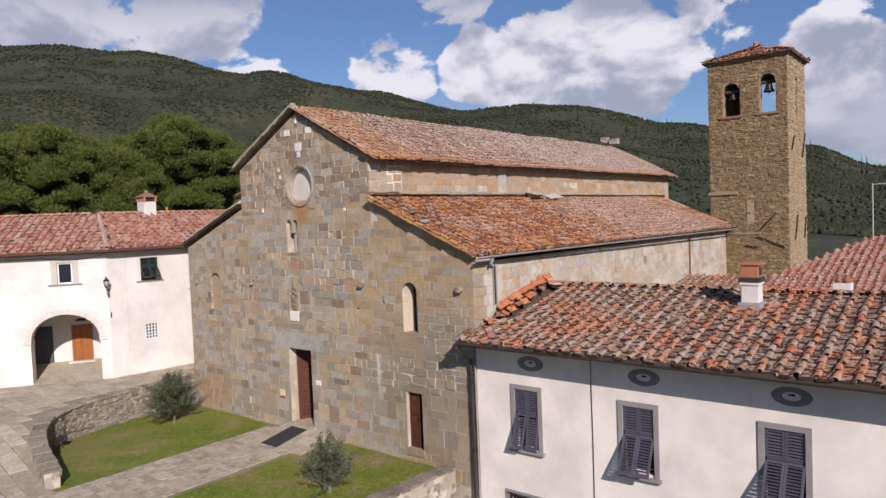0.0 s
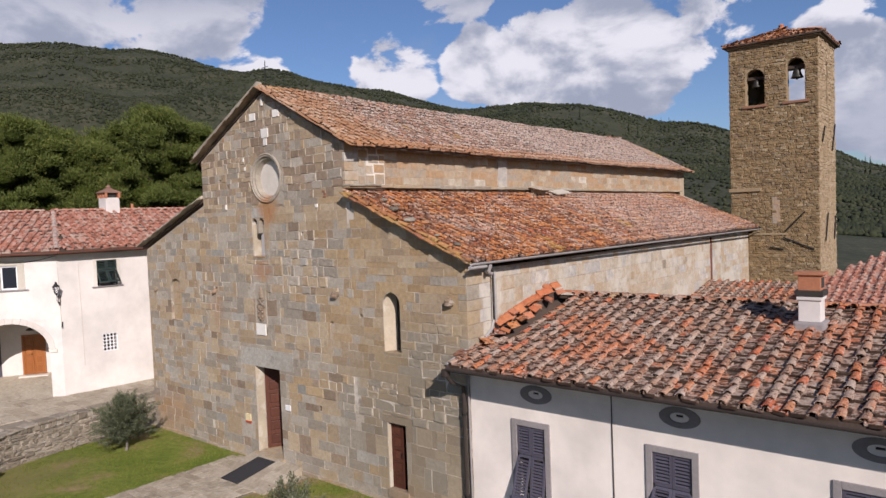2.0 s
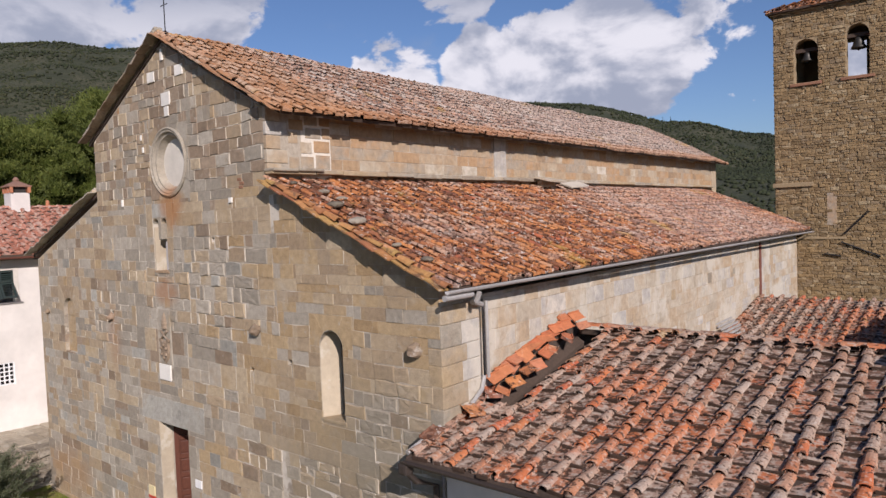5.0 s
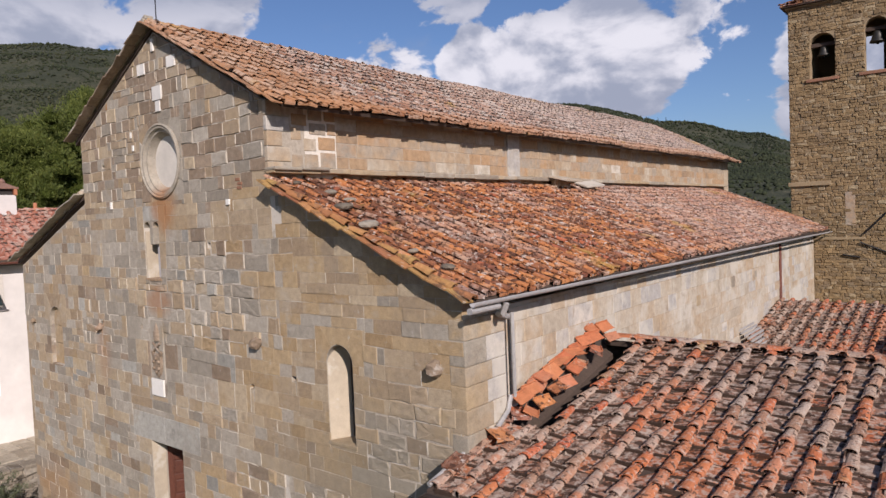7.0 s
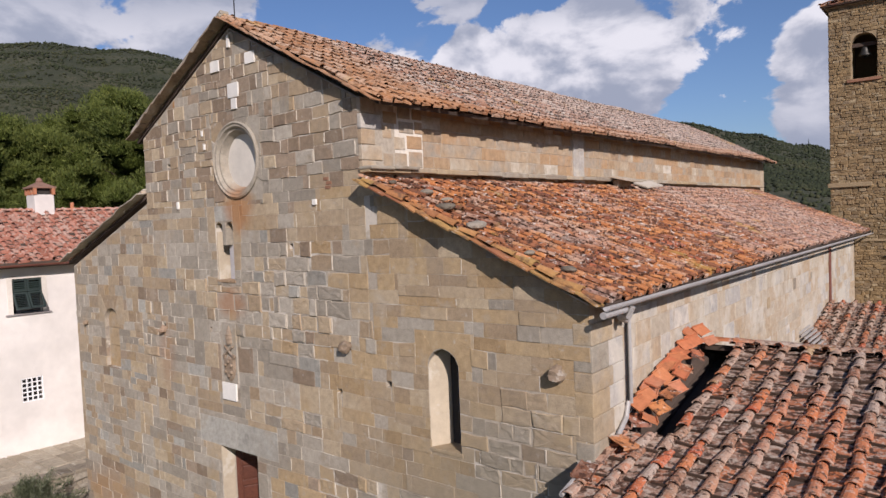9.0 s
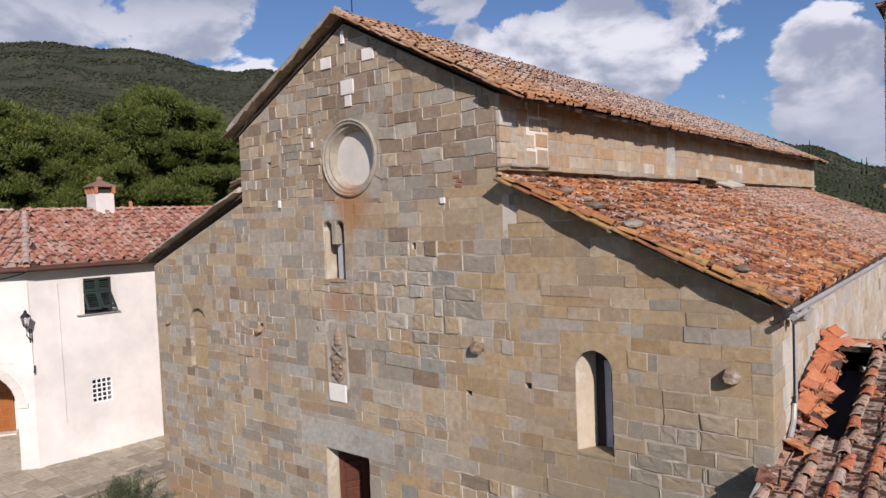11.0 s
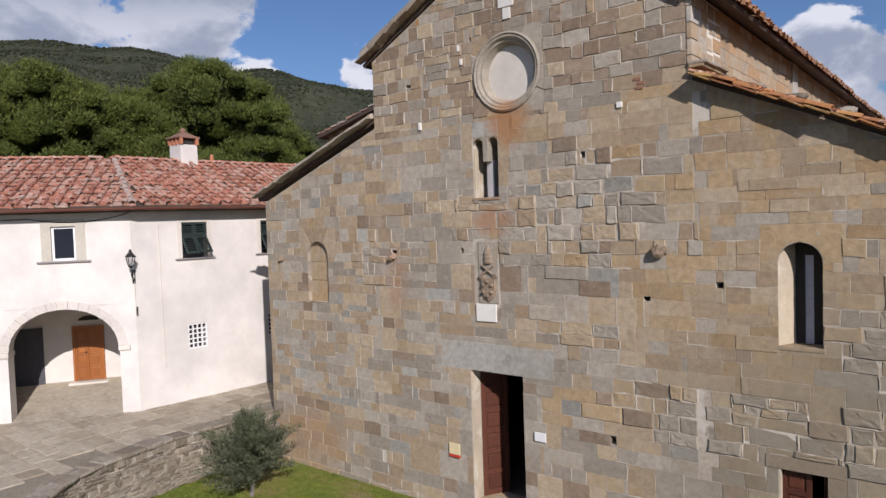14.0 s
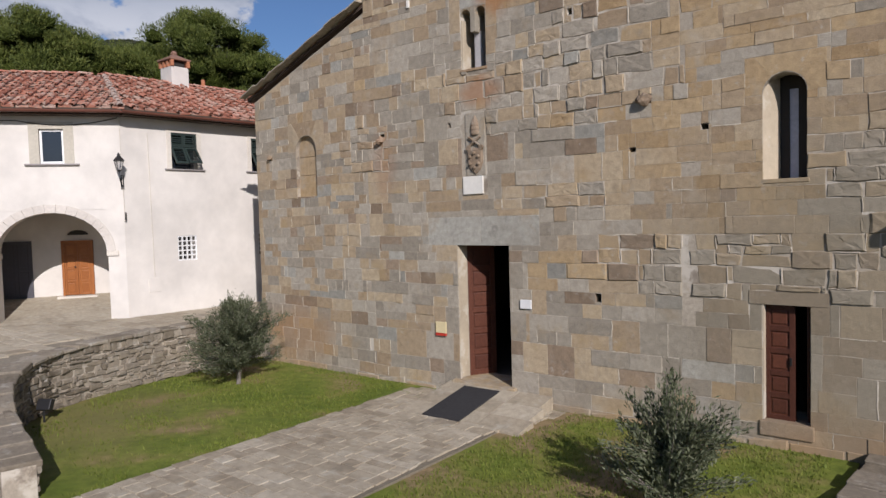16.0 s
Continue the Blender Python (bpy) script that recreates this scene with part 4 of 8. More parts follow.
HOLES = [DOOR, SIDE, WIN_R, WIN_L, BIF, (ROSE[0] - 0.72, ROSE[0] + 0.72, ROSE[1] - 0.72, ROSE[1] + 0.72), *PUTLOGS]


def facade_trim(poly, up=0.0):
    """Cuts an outline to the front's stepped gable."""
    x = sum(p[0] for p in poly) / len(poly)
    z = sum(p[1] for p in poly) / len(poly)
    if z > 8.6 or NL < x < NR:
        poly = clip(poly, -1, 0, -NL)
        poly = poly and clip(poly, 1, 0, NR)
        s = (APEX - NAVE_EAVE_L) / (RIDGE - NL)
        poly = poly and clip(poly, -s, 1, NAVE_EAVE_L - s * NL + up)
        s = (APEX - NAVE_EAVE_R) / (NR - RIDGE)
        return poly and clip(poly, s, 1, NAVE_EAVE_R + s * NR + up)
    if x <= NL:
        s = (L_TOP - L_LOW) / (NL - XL)
        return clip(poly, -s, 1, L_LOW - s * XL + up)
    s = (R_TOP - R_LOW) / (XR - NR)
    return clip(poly, s, 1, R_LOW + s * XR + up)


facade = Heap()
cells = []
for a, b, c, d in wall_cells(XL, XR, -2.9, 12.2, HOLES + [(NL, NL, 0, 0), (NR, NR, 0, 0), (0, 0, 8.6, 8.6)]):
    # cut the tall strips again at the roof steps
    for lo, hi in ((c, min(d, 8.6)), (max(c, 8.6), d)):
        if hi - lo > 0.01:
            cells.append((a, b, lo, hi))
for a, b, c, d in cells:
    p = facade_trim([(a, c), (b, c), (b, d), (a, d)])
    if p and not (c >= 8.59 and (b <= NL + 0.01 or a >= NR - 0.01)):
        facade.add(*prism(p, FRONT, 0.80))
for v, f in arch_fill(5.63, 5.69, 0.30, 6.00, FRONT, 0.8):
    facade.add(v, f)
for v, f in arch_fill(-5.09, 5.70, 0.37, 6.09, FRONT, 0.8):
    facade.add(v, f)
for k in range(24):
    a, b = 2 * math.pi * k / 24, 2 * math.pi * (k + 1) / 24
    r = 0.70
    p, q = (ROSE[0] + r * math.cos(a), ROSE[1] + r * math.sin(a)), (ROSE[0] + r * math.cos(b), ROSE[1] + r * math.sin(b))
    s, t = [(ROSE[0] + 0.73 * max(-1, min(1, c[0] * 1.5)), ROSE[1] + 0.73 * max(-1, min(1, c[1] * 1.5))) for c in ((math.cos(a), math.sin(a)), (math.cos(b), math.sin(b)))]
    facade.add(*prism([p, s, t, q], FRONT, 0.8))
front = welded(facade.done("facade_wall", MORTAR, church, "sandstone front of uneven grey and ochre blocks"))

# its stones: courses that run across the whole front, each stretch laid in one, two or three rows
LINTEL, SLINTEL = (-1.25, 1.45, 3.40, 3.98), (5.12, 6.22, 2.53, 2.74)
ARCH_R, ARCH_L = (5.08, 6.18, 5.69, 6.26), (-5.74, -4.42, 5.70, 6.40)
SOLID = HOLES + [LINTEL, SLINTEL, ARCH_R, ARCH_L, (-0.32, 0.30, 4.40, 6.08), (-0.55, 0.60, 7.66, 8.42), (ROSE[0] - 0.80, ROSE[0] + 0.80, ROSE[1] - 0.80, ROSE[1] + 0.80)]
WORN = ((1.7, 6.35, 2.2, 0.85), (-0.6, 6.55, 1.3, 0.42), (4.6, 3.05, 2.5, 0.55), (7.1, 3.9, 0.95, 1.5), (-3.0, 5.5, 0.85, 0.8), (2.4, 7.3, 1.5, 0.4), (2.2, 4.2, 0.5, 0.5))
MIX = {
    "gable": (("tan", 0.40), ("brown", 0.24), ("grey", 0.30), ("rusty", 0.06)),
    "worn": (("blue", 0.16), ("grey", 0.36), ("tan", 0.28), ("brown", 0.10), ("ochre", 0.10)),
    "ashlar": (("ochre", 0.44), ("tan", 0.28), ("grey", 0.16), ("blue", 0.06), ("brown", 0.04), ("rusty", 0.02)),
    "small": (("grey", 0.46), ("tan", 0.30), ("brown", 0.05), ("blue", 0.07), ("ochre", 0.12)),
    "large": (("tan", 0.34), ("grey", 0.34), ("brown", 0.06), ("blue", 0.11), ("ochre", 0.15)),
}
LAID = {                # rows to a course, block length, joint, unevenness
    "gable": ((2, 2, 3), (0.18, 0.58), 0.005, 0.011),
    "worn": ((2, 2, 2, 3), (0.20, 0.72), 0.008, 0.020),
    "ashlar": ((2, 2, 2, 3), (0.30, 0.88), 0.003, 0.005),
    "small": ((2, 2, 2, 3), (0.26, 0.78), 0.003, 0.007),
    "large": ((1, 2, 2), (0.34, 1.0), 0.0035, 0.006),
}


def masonry_at(x, z):
    wob = 0.35 * noise.noise(Vector((x * 0.9, z * 0.9, 5.0)))
    if z >= 8.6:
        return "gable"
    if any(((x - a) / w) ** 2 + ((z - b) / h) ** 2 + wob < 1.0 for a, b, w, h in WORN):
        return "worn"
    if x > 2.7 + wob and z > 3.5:
        return "ashlar"
    if z > 6.9 or x < -1.5 + wob:
        return "small"
    return "large"


def rect_gap(x, z):
    """How far a point lies from the nearest opening or dressed block."""
    return min(max(max(h[0] - x, x - h[1], 0.0), max(h[2] - z, z - h[3], 0.0)) for h in SOLID)


def waver(p):
    """Courses rise and dip a little along the wall, but stay true beside openings."""
    x, z = p
    k = min(1.0, rect_gap(x, z) / 0.35) * min(1.0, abs(z - 8.6) / 0.4) * min(1.0, max(0.0, z - 0.1) / 0.5)
    return (x, z + k * (0.045 * noise.noise(Vector((x * 0.33, z * 0.45, 1.0))) + 0.014 * noise.noise(Vector((x * 1.5, z * 1.1, 8.0)))))


stones = []
z = 0.0
while z < 12.0:
    z1 = z + rng.uniform(0.42, 0.60)
    if z < 8.6 and z1 + 0.25 > 8.6:
        z1 = 8.6
    x, xe = (NL, NR) if z >= 8.59 else (XL, XR)
    while x < xe - 0.01:
        x1 = x + rng.uniform(0.8, 2.4)
        if xe - x1 < 0.7:
            x1 = xe
        kind = masonry_at((x + x1) / 2, (z + z1) / 2)
        rows, long, gap, rough = LAID[kind]
        n = rng.choice(rows)
        cuts = [z] + sorted(z + (z1 - z) * (k / n + rng.uniform(-0.12, 0.12) / n) for k in range(1, n)) + [z1]
        for lo, hi in zip(cuts, cuts[1:]):
            for poly in coursed(x, x1, lo, hi, (hi - lo, hi - lo), long, SOLID, rng, lambda p: facade_trim([waver(q) for q in p], -0.02), gap, rough):
                stones.append((poly, rough, kind))
        x = x1
    z = z1
# dressed blocks round the arches and the ring
for cx, cz, r, box in ((5.63, 5.69, 0.31, ARCH_R), (-5.09, 5.70, 0.38, ARCH_L)):
    def rim_of(t):
        c, s = math.cos(t), math.sin(t)
        k2 = min((box[1] - cx) / abs(c) if abs(c) > 1e-6 else 9, (box[3] - cz) / s if s > 1e-6 else 9)
        return (cx + c * k2, cz + s * k2)
    turns = [0.0, 0.33 * math.pi, 0.70 * math.pi, math.pi]
    for a, b in zip(turns, turns[1:]):
        corner = [t for t in (math.atan2(box[3] - cz, box[1] - cx), math.atan2(box[3] - cz, box[0] - cx)) if a + 0.05 < t < b - 0.05]
        steps = [a + (b - a) * k / 5 for k in range(6)]
        pts = [(cx + r * math.cos(t), cz + r * math.sin(t)) for t in steps[::-1]] + [rim_of(t) for t in sorted([a + 0.004, b - 0.004] + corner)]
        stones.append((pts, 0.002, "arch"))
for k in range(12):
    a, b = 2 * math.pi * k / 12, 2 * math.pi * (k + 1) / 12
    def rim(t):
        c, s = math.cos(t), math.sin(t)
        q = 0.81 / max(abs(c), abs(s))
        return (ROSE[0] + c * q, ROSE[1] + s * q)
    m2 = (a + b) / 2
    pts = [(ROSE[0] + 0.755 * math.cos(t), ROSE[1] + 0.755 * math.sin(t)) for t in (a, m2, b)]
    stones.append(([pts[0], rim(a), rim(m2), rim(b), pts[2], pts[1]], 0.002, "small"))
for r in (LINTEL, SLINTEL):
    n = 2 if r is LINTEL else 1
    for k in range(n):
        a, b = r[0] + (r[1] - r[0]) * k / n, r[0] + (r[1] - r[0]) * (k + 1) / n
        stones.append(([(a + 0.006, r[2] + 0.004), (b - 0.006, r[2] + 0.004), (b - 0.006, r[3] - 0.006), (a + 0.006, r[3] - 0.006)], 0.004, "lintel"))
# two little arches over the paired light
BX0, BX1 = -0.55, 0.60
for a, b, c, d in ((BX0, -0.28, 7.67, 8.42), (0.34, BX1, 7.67, 8.42), (-0.28, 0.34, 8.12, 8.42)):
    stones.append(([(a + 0.006, c), (b - 0.006, c), (b - 0.006, d), (a + 0.006, d)], 0.002, "small"))


def hewn(poly, out, rough, rng):
    """A weathered block: a broken outline, rounded edges and a face worn into hollows."""
    ring = []
    for p, q in zip(poly, poly[1:] + poly[:1]):
        ring.append(p)
        if math.hypot(q[0] - p[0], q[1] - p[1]) > 0.16:
            ring.append(((p[0] + q[0]) / 2 + rng.uniform(-rough, rough) * 0.7, (p[1] + q[1]) / 2 + rng.uniform(-rough, rough) * 0.7))
    n = len(ring)
    cx, cz = sum(p[0] for p in ring) / n, sum(p[1] for p in ring) / n
    v = [(p[0], 0.10, p[1]) for p in ring]
    for shrink, y in ((1.0, out + 0.020), (0.90, out), (0.52, out)):
        v += [(cx + (p[0] - cx) * shrink, y + rng.uniform(-0.5, 0.5) * rough * (0.3 if shrink == 1.0 else 0.6), cz + (p[1] - cz) * shrink) for p in ring]
    v.append((cx, out + rng.uniform(-0.2, 0.3) * rough, cz))
    f = [(k * n + i, k * n + (i + 1) % n, (k + 1) * n + (i + 1) % n, (k + 1) * n + i) for k in range(3) for i in range(n)]
    f += [(3 * n + i, 3 * n + (i + 1) % n, 4 * n) for i in range(n)]
    return v, f


def tone_of(kind, x, z):
    """Which sandstone a block is cut from; like stones tend to lie together."""
    if kind == "lintel":
        return "blue" if x < 2 else "brown"
    if kind == "arch":
        return "ochre" if x > 0 else "tan"
    t = min(0.999, max(0.0, 0.62 * rng.random() + 0.38 * (0.5 + 0.9 * noise.noise(Vector((x * 0.45, z * 0.8, 3.0))))))
    if kind in ("ashlar", "large") and x > 4.8 and z < 5.0 and rng.random() < 0.35:
        return "brown" if rng.random() < 0.6 else "tan"
    for name, share in MIX[kind]:
        if t < share:
            return name
        t -= share
    return MIX[kind][0][0]


far_stones = {kind: Heap() for kind in KINDS}
bead = Heap()
near_count = 0
for poly, rough, kind in stones:
    x, z = sum(p[0] for p in poly) / len(poly), sum(p[1] for p in poly) / len(poly)
    if kind in LAID and kind != "gable":
        kind = masonry_at(x, z)
    if kind == "worn" and rng.random() < 0.62:
        v, f = hewn(poly, -0.004 - 0.032 * rng.random() ** 1.6, rough, rng)
    elif kind == "gable" and rng.random() < 0.5:
        v, f = hewn(poly, -rng.uniform(0.008, 0.018), rough * 0.7, rng)
    else:
        out = -rng.uniform(0.0005, 0.004) if rng.random() < 0.90 else -rng.uniform(0.008, 0.016)
        v, f = prism(poly, out, 0.10, 0.001 + rough * 0.4, 0.001 + rough * 0.3)
        t, u = rng.uniform(-0.6, 0.6) * (rough + 0.002), rng.uniform(-0.7, 0.7) * (rough + 0.002)
        v = [(p[0], p[1] + (t * (p[0] - x) + u * (p[2] - z) if p[1] < 0.09 else 0), p[2]) for p in v]
    tone = tone_of(kind, x, z)
    if x > 1.2 and 1.0 < z < 8.4 and near_count < 300:
        place_mesh("stone", v, f, SAND_OF[tone, "object"], front)
        near_count += 1
    else:
        far_stones[tone].add(v, f)
    # pale pointing smeared along some of the joints
    share = {"gable": 0.30, "worn": 0.32, "small": 0.26, "large": 0.26, "ashlar": 0.12}.get(kind, 0.0)
    xs, zs = [p[0] for p in poly], [p[1] for p in poly]
    for upright in (True, False):
        if rng.random() > share * (1.0 if upright else 0.55) or len(poly) > 6 or rect_gap(x, z) < 0.16:
            continue
        w = rng.uniform(0.004, 0.011)
        line = []
        if upright:
            a, b = min(zs) + rng.uniform(0, 0.04), max(zs) - rng.uniform(0, 0.04)
            line = [(max(xs) + rng.uniform(-0.006, 0.010), a + (b - a) * k / 3) for k in range(4)]
            band = [(p[0] - w * rng.uniform(0.5, 1.2), p[1]) for p in line] + [(p[0] + w * rng.uniform(0.5, 1.2), p[1]) for p in line[::-1]]
        else:
            a, b = min(xs), min(max(xs), min(xs) + rng.uniform(0.15, 0.6))
            line = [(a + (b - a) * k / 3, min(zs) + rng.uniform(-0.010, 0.004)) for k in range(4)]
            band = [(p[0], p[1] - w * rng.uniform(0.5, 1.2)) for p in line] + [(p[0], p[1] + w * rng.uniform(0.5, 1.2)) for p in line[::-1]]
        band = facade_trim(band, -0.03)
        if band:
            bead.add(*prism(band, -0.007 - (0.008 if kind in ("worn", "gable") else 0.0), 0.05, 0.002, 0.003))
for kind, heap in far_stones.items():
    heap.done("masonry", SAND_OF[kind, "island"], front, kind="stuff")
bead.done("pointing", POINTING, front, "pale lime pointing", kind="stuff")

# weathered stone stubs left at the scaffold holes
def stub(cx, cz, r, seed):
    """A broken, rounded end of a stone bracket left in the wall."""
    bm = bmesh.new()
    bmesh.ops.create_icosphere(bm, subdivisions=2, radius=r)
    for v in bm.verts:
        v.co *= 0.92 + 0.60 * noise.noise(v.co * (1.6 / r) * 0.75 + Vector((seed, 0, 0)))
        v.co.y *= 1.25
        v.co.x *= 1.15
    bmesh.ops.transform(bm, matrix=Matrix.Translation((cx, -0.02, cz)), verts=bm.verts)
    part("stub", bm, SAND_OF["brown", "object"], front, "broken rounded stone bracket")


stub(-2.54, 5.72, 0.10, 1.0)
stub(3.50, 5.86, 0.115, 4.0)
stub(7.62, 5.84, 0.125, 7.0)
stub(-6.46, 5.62, 0.07, 9.0)
for dx, dz in ((0.0, 0.0), (0.03, 0.075), (-0.04, 0.15)):
    part("brick", boxes((3.16 + dx, 3.29 + dx, -0.016, 0.05, 8.58 + dz, 8.635 + dz), bevel=0.006), SILLB, front, "small red brick")
# footing
x = XL - 0.08
while x < XR:
    w = rng.uniform(0.5, 1.1)
    b = min(x + w, XR)
    if not (b > -0.7 and x < 0.95):
        v, f = prism([(x + 0.006, 0.05), (b - 0.006, 0.05), (b - 0.006, 0.44 + rng.uniform(-0.05, 0.05)), (x + 0.006, 0.43 + rng.uniform(-0.05, 0.05))], -0.012 - rng.uniform(0, 0.02), 0.02, 0.02, 0.02)
        place_mesh("footing_stone", v, f, STONE["object"], front)
    x = b

# round window: moulded rings and a blank disc
prof = [(0.755, 0.0), (0.76, -0.035), (0.725, -0.055), (0.70, -0.03), (0.665, -0.03), (0.65, 0.0), (0.63, 0.03), (0.595, 0.03), (0.575, 0.08), (0.55, 0.13), (0.52, 0.18)]
bm = bmesh.new()
rings = [[bm.verts.new((ROSE[0] + r * math.cos(2 * math.pi * k / 48), y, ROSE[1] + r * math.sin(2 * math.pi * k / 48))) for k in range(48)] for r, y in prof]
for r0, r1 in zip(rings, rings[1:]):
    for k in range(48):
        bm.faces.new((r0[k], r0[(k + 1) % 48], r1[(k + 1) % 48], r1[k]))
rose = tagged(part("window_1", bm, SAND_OF["grey", "object"], soft=False), "round oculus with moulded stone rings, blocked with pale plaster", "window", kind="structure")
part("disc", lathe([(0.56, 0.0), (0.56, 0.05)], 40, Matrix.Translation((ROSE[0], 0.175, ROSE[1])) @ Matrix.Rotation(-math.pi / 2, 4, "X")), PLASTER, rose, "pale plaster disc")

# arched window with a glazed slit, and the blocked one
SPLAY = plain("smooth_splay_stone", (0.45, 0.375, 0.27), 0.9, speck=0.08, grain=(1.5, 6.0, 60.0), blotch=0.6, extra=patches((0.56, 0.52, 0.43), 1.6, 0.50, 0.60, 0.6))
win = thing("window_2", (5.63, 0.3, 4.42), "narrow round-arched window with a deep reveal", "window", kind="structure")
v, f = prism([(5.325, 4.40), (5.50, 4.40), (5.50, 6.01), (5.325, 6.01)], 0.0, 0.36)
v = [(x, y if x > 5.4 or y > 0.1 else 0.006, z) if not (x > 5.4 and y < 0.1) else (5.50, 0.34, z) for x, y, z in v]
place_mesh("splay", v, f, SPLAY, win, "smooth warm stone splay")
# the reveal's shade, painted as near-black panels round the slit
part("surround", boxes((5.48, 5.63, 0.36, 0.42, 4.40, 6.02), (5.75, 5.96, 0.36, 0.42, 4.40, 6.02), (5.63, 5.75, 0.36, 0.42, 5.78, 6.02)), BLACKISH, win, "near-black panels painted as the reveal's shade beside the pane")
part("pane", boxes((5.63, 5.75, 0.375, 0.395, 4.42, 5.78)), LEADED, win, "leaded glass with the sky's reflection in its grey colour")
part("sill", boxes((5.30, 5.96, -0.015, 0.58, 4.36, 4.425), bevel=0.012), STONE["object"], win)
win = thing("window_3", (-5.09, 0.1, 4.58), "blocked round-arched window filled with ochre stone", "window", kind="structure")
for k, (a, b) in enumerate(((4.56, 5.10), (5.11, 5.55), (5.56, 6.1))):
    part("infill_stone", boxes((-5.50, -4.70, 0.10 + 0.004 * k, 0.45, a, b), bevel=0.008), SAND_OF["ochre", "object"], win)
WINSHAFT = plain("worn_pale_shaft", (0.43, 0.41, 0.40), 0.85, speck=0.12, bump=0.2)
win = thing("window_4", (0.03, 0.1, 6.9), "paired light with two small arches and a worn grey shaft", "window", kind="structure")
hh = Heap()
for cx in (-0.15, 0.21):
    for v, f in arch_fill(cx, 7.97, 0.12, 8.14, 0.01, 0.55, steps=10):
        hh.add(v, f)
hh.done("arch_heads", STONE["island"], win)
part("mullion", boxes((-0.03, 0.09, 0.0, 0.40, 7.62, 8.14), bevel=0.01), SAND_OF["grey", "object"], win, "capital block between the arches")
part("shaft", boxes((-0.06, 0.12, 0.16, 0.34, 6.9, 7.66), bevel=0.03), WINSHAFT, win, "worn grey stone shaft")
part("sill", boxes((-0.30, 0.36, -0.02, 0.5, 6.86, 6.915), bevel=0.012), CLERE["object"], win)
# pale facing on the left reveal only: its sunlight put into the colour
part("jamb", boxes((-0.275, -0.235, 0.02, 0.55, 6.9, 7.9), bevel=0.006), SPLAY, win, "left stone jamb, the sun on it put into its pale colour")
# near-black sheet: the dark behind the light put into its colour
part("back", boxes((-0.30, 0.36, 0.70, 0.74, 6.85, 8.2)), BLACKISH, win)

# papal arms, plaque and odd white inserts
arms = thing("coat_of_arms", (0.05, 0.0, 4.8), "carved grey stone coat of arms with tiara, crossed keys and shield", "relief")
part("slab", boxes((-0.20, 0.27, -0.02, 0.06, 4.80, 6.04), bevel=0.01), SAND_OF["grey", "object"], arms)
part("tiara", lathe([(0.085, 0.0), (0.10, 0.03), (0.095, 0.09), (0.105, 0.11), (0.09, 0.17), (0.098, 0.19), (0.075, 0.26), (0.04, 0.33), (0.0, 0.39)], 14, Matrix.Translation((0.035, -0.02, 5.60)) @ Matrix.Diagonal((1, 0.6, 1, 1))), SAND_OF["brown", "object"], arms, soft=False)
for s in (-1, 1):
    part("key", tube([(0.035 - s * 0.15, -0.045, 5.36), (0.035, -0.06, 5.47), (0.035 + s * 0.14, -0.045, 5.56)], 0.024, 8), SAND_OF["brown", "object"], arms)
    part("key_bow", lathe([(0.05, -0.02), (0.055, 0.0), (0.05, 0.02)], 10, Matrix.Translation((0.035 - s * 0.155, -0.045, 5.345)) @ Matrix.Rotation(math.pi / 2, 4, "X")), SAND_OF["brown", "object"], arms)
sh = [(-0.15, 5.34), (0.22, 5.34), (0.225, 5.05), (0.15, 4.90), (0.035, 4.82), (-0.08, 4.90), (-0.155, 5.05)]
v, f = prism(sh, -0.06, 0.0, 0.03, 0.03)
place_mesh("shield", v, f, SAND_OF["brown", "object"], arms)
for dx, dz in ((0, 0.14), (-0.10, 0.07), (0.10, 0.07), (-0.10, -0.07), (0.10, -0.07), (0, -0.15)):
    part("ball", lathe([(0.0, -0.03), (0.03, -0.02), (0.036, 0.0), (0.03, 0.02), (0.0, 0.03)], 10, Matrix.Translation((0.035 + dx, -0.075, 5.10 + dz)) @ Matrix.Rotation(math.pi / 2, 4, "X")), SAND_OF["brown", "object"], arms)
for x0, x1, z0, z1, nm in ((-0.28, 0.20, 4.43, 4.785, "plaque"), (0.45, 0.79, 10.52, 10.80, "plaque"), (0.55, 0.72, 10.29, 10.50, "plaque"), (-0.10, 0.19, 11.10, 11.32, "plaque"), (1.06, 1.36, 11.08, 11.30, "plaque"),
                         (-0.57, -0.51, 9.88, 10.0, "white_chip"), (-0.51, -0.45, 9.60, 9.72, "white_chip"), (-1.66, -1.59, 8.42, 8.58, "white_chip"), (2.82, 2.92, 8.32, 8.42, "white_chip"), (0.5, 0.58, 11.5, 11.75, "white_chip")):
    ob = part(nm, boxes((x0, x1, -0.035, 0.05, z0, z1), bevel=0.005), WHITE_STONE)
    tagged(ob, "blank white marble plaque set in the stone front" if nm == "plaque" else "small white marble chip set in the stone front", nm.replace("_", " "))
note = thing("notice", (-1.0, -0.02, 1.6), "small cream notice with a red lower band beside the door", "sign")
part("board", boxes((-1.09, -0.82, -0.045, -0.015, 1.56, 1.79)), YELLOWP, note)
part("band", boxes((-1.09, -0.82, -0.05, -0.012, 1.50, 1.556)), REDP, note)
tagged(part("notice", boxes((1.01, 1.25, -0.04, -0.012, 2.20, 2.37), bevel=0.004), WHITEP), "small white notice plate on the stone front", "sign")

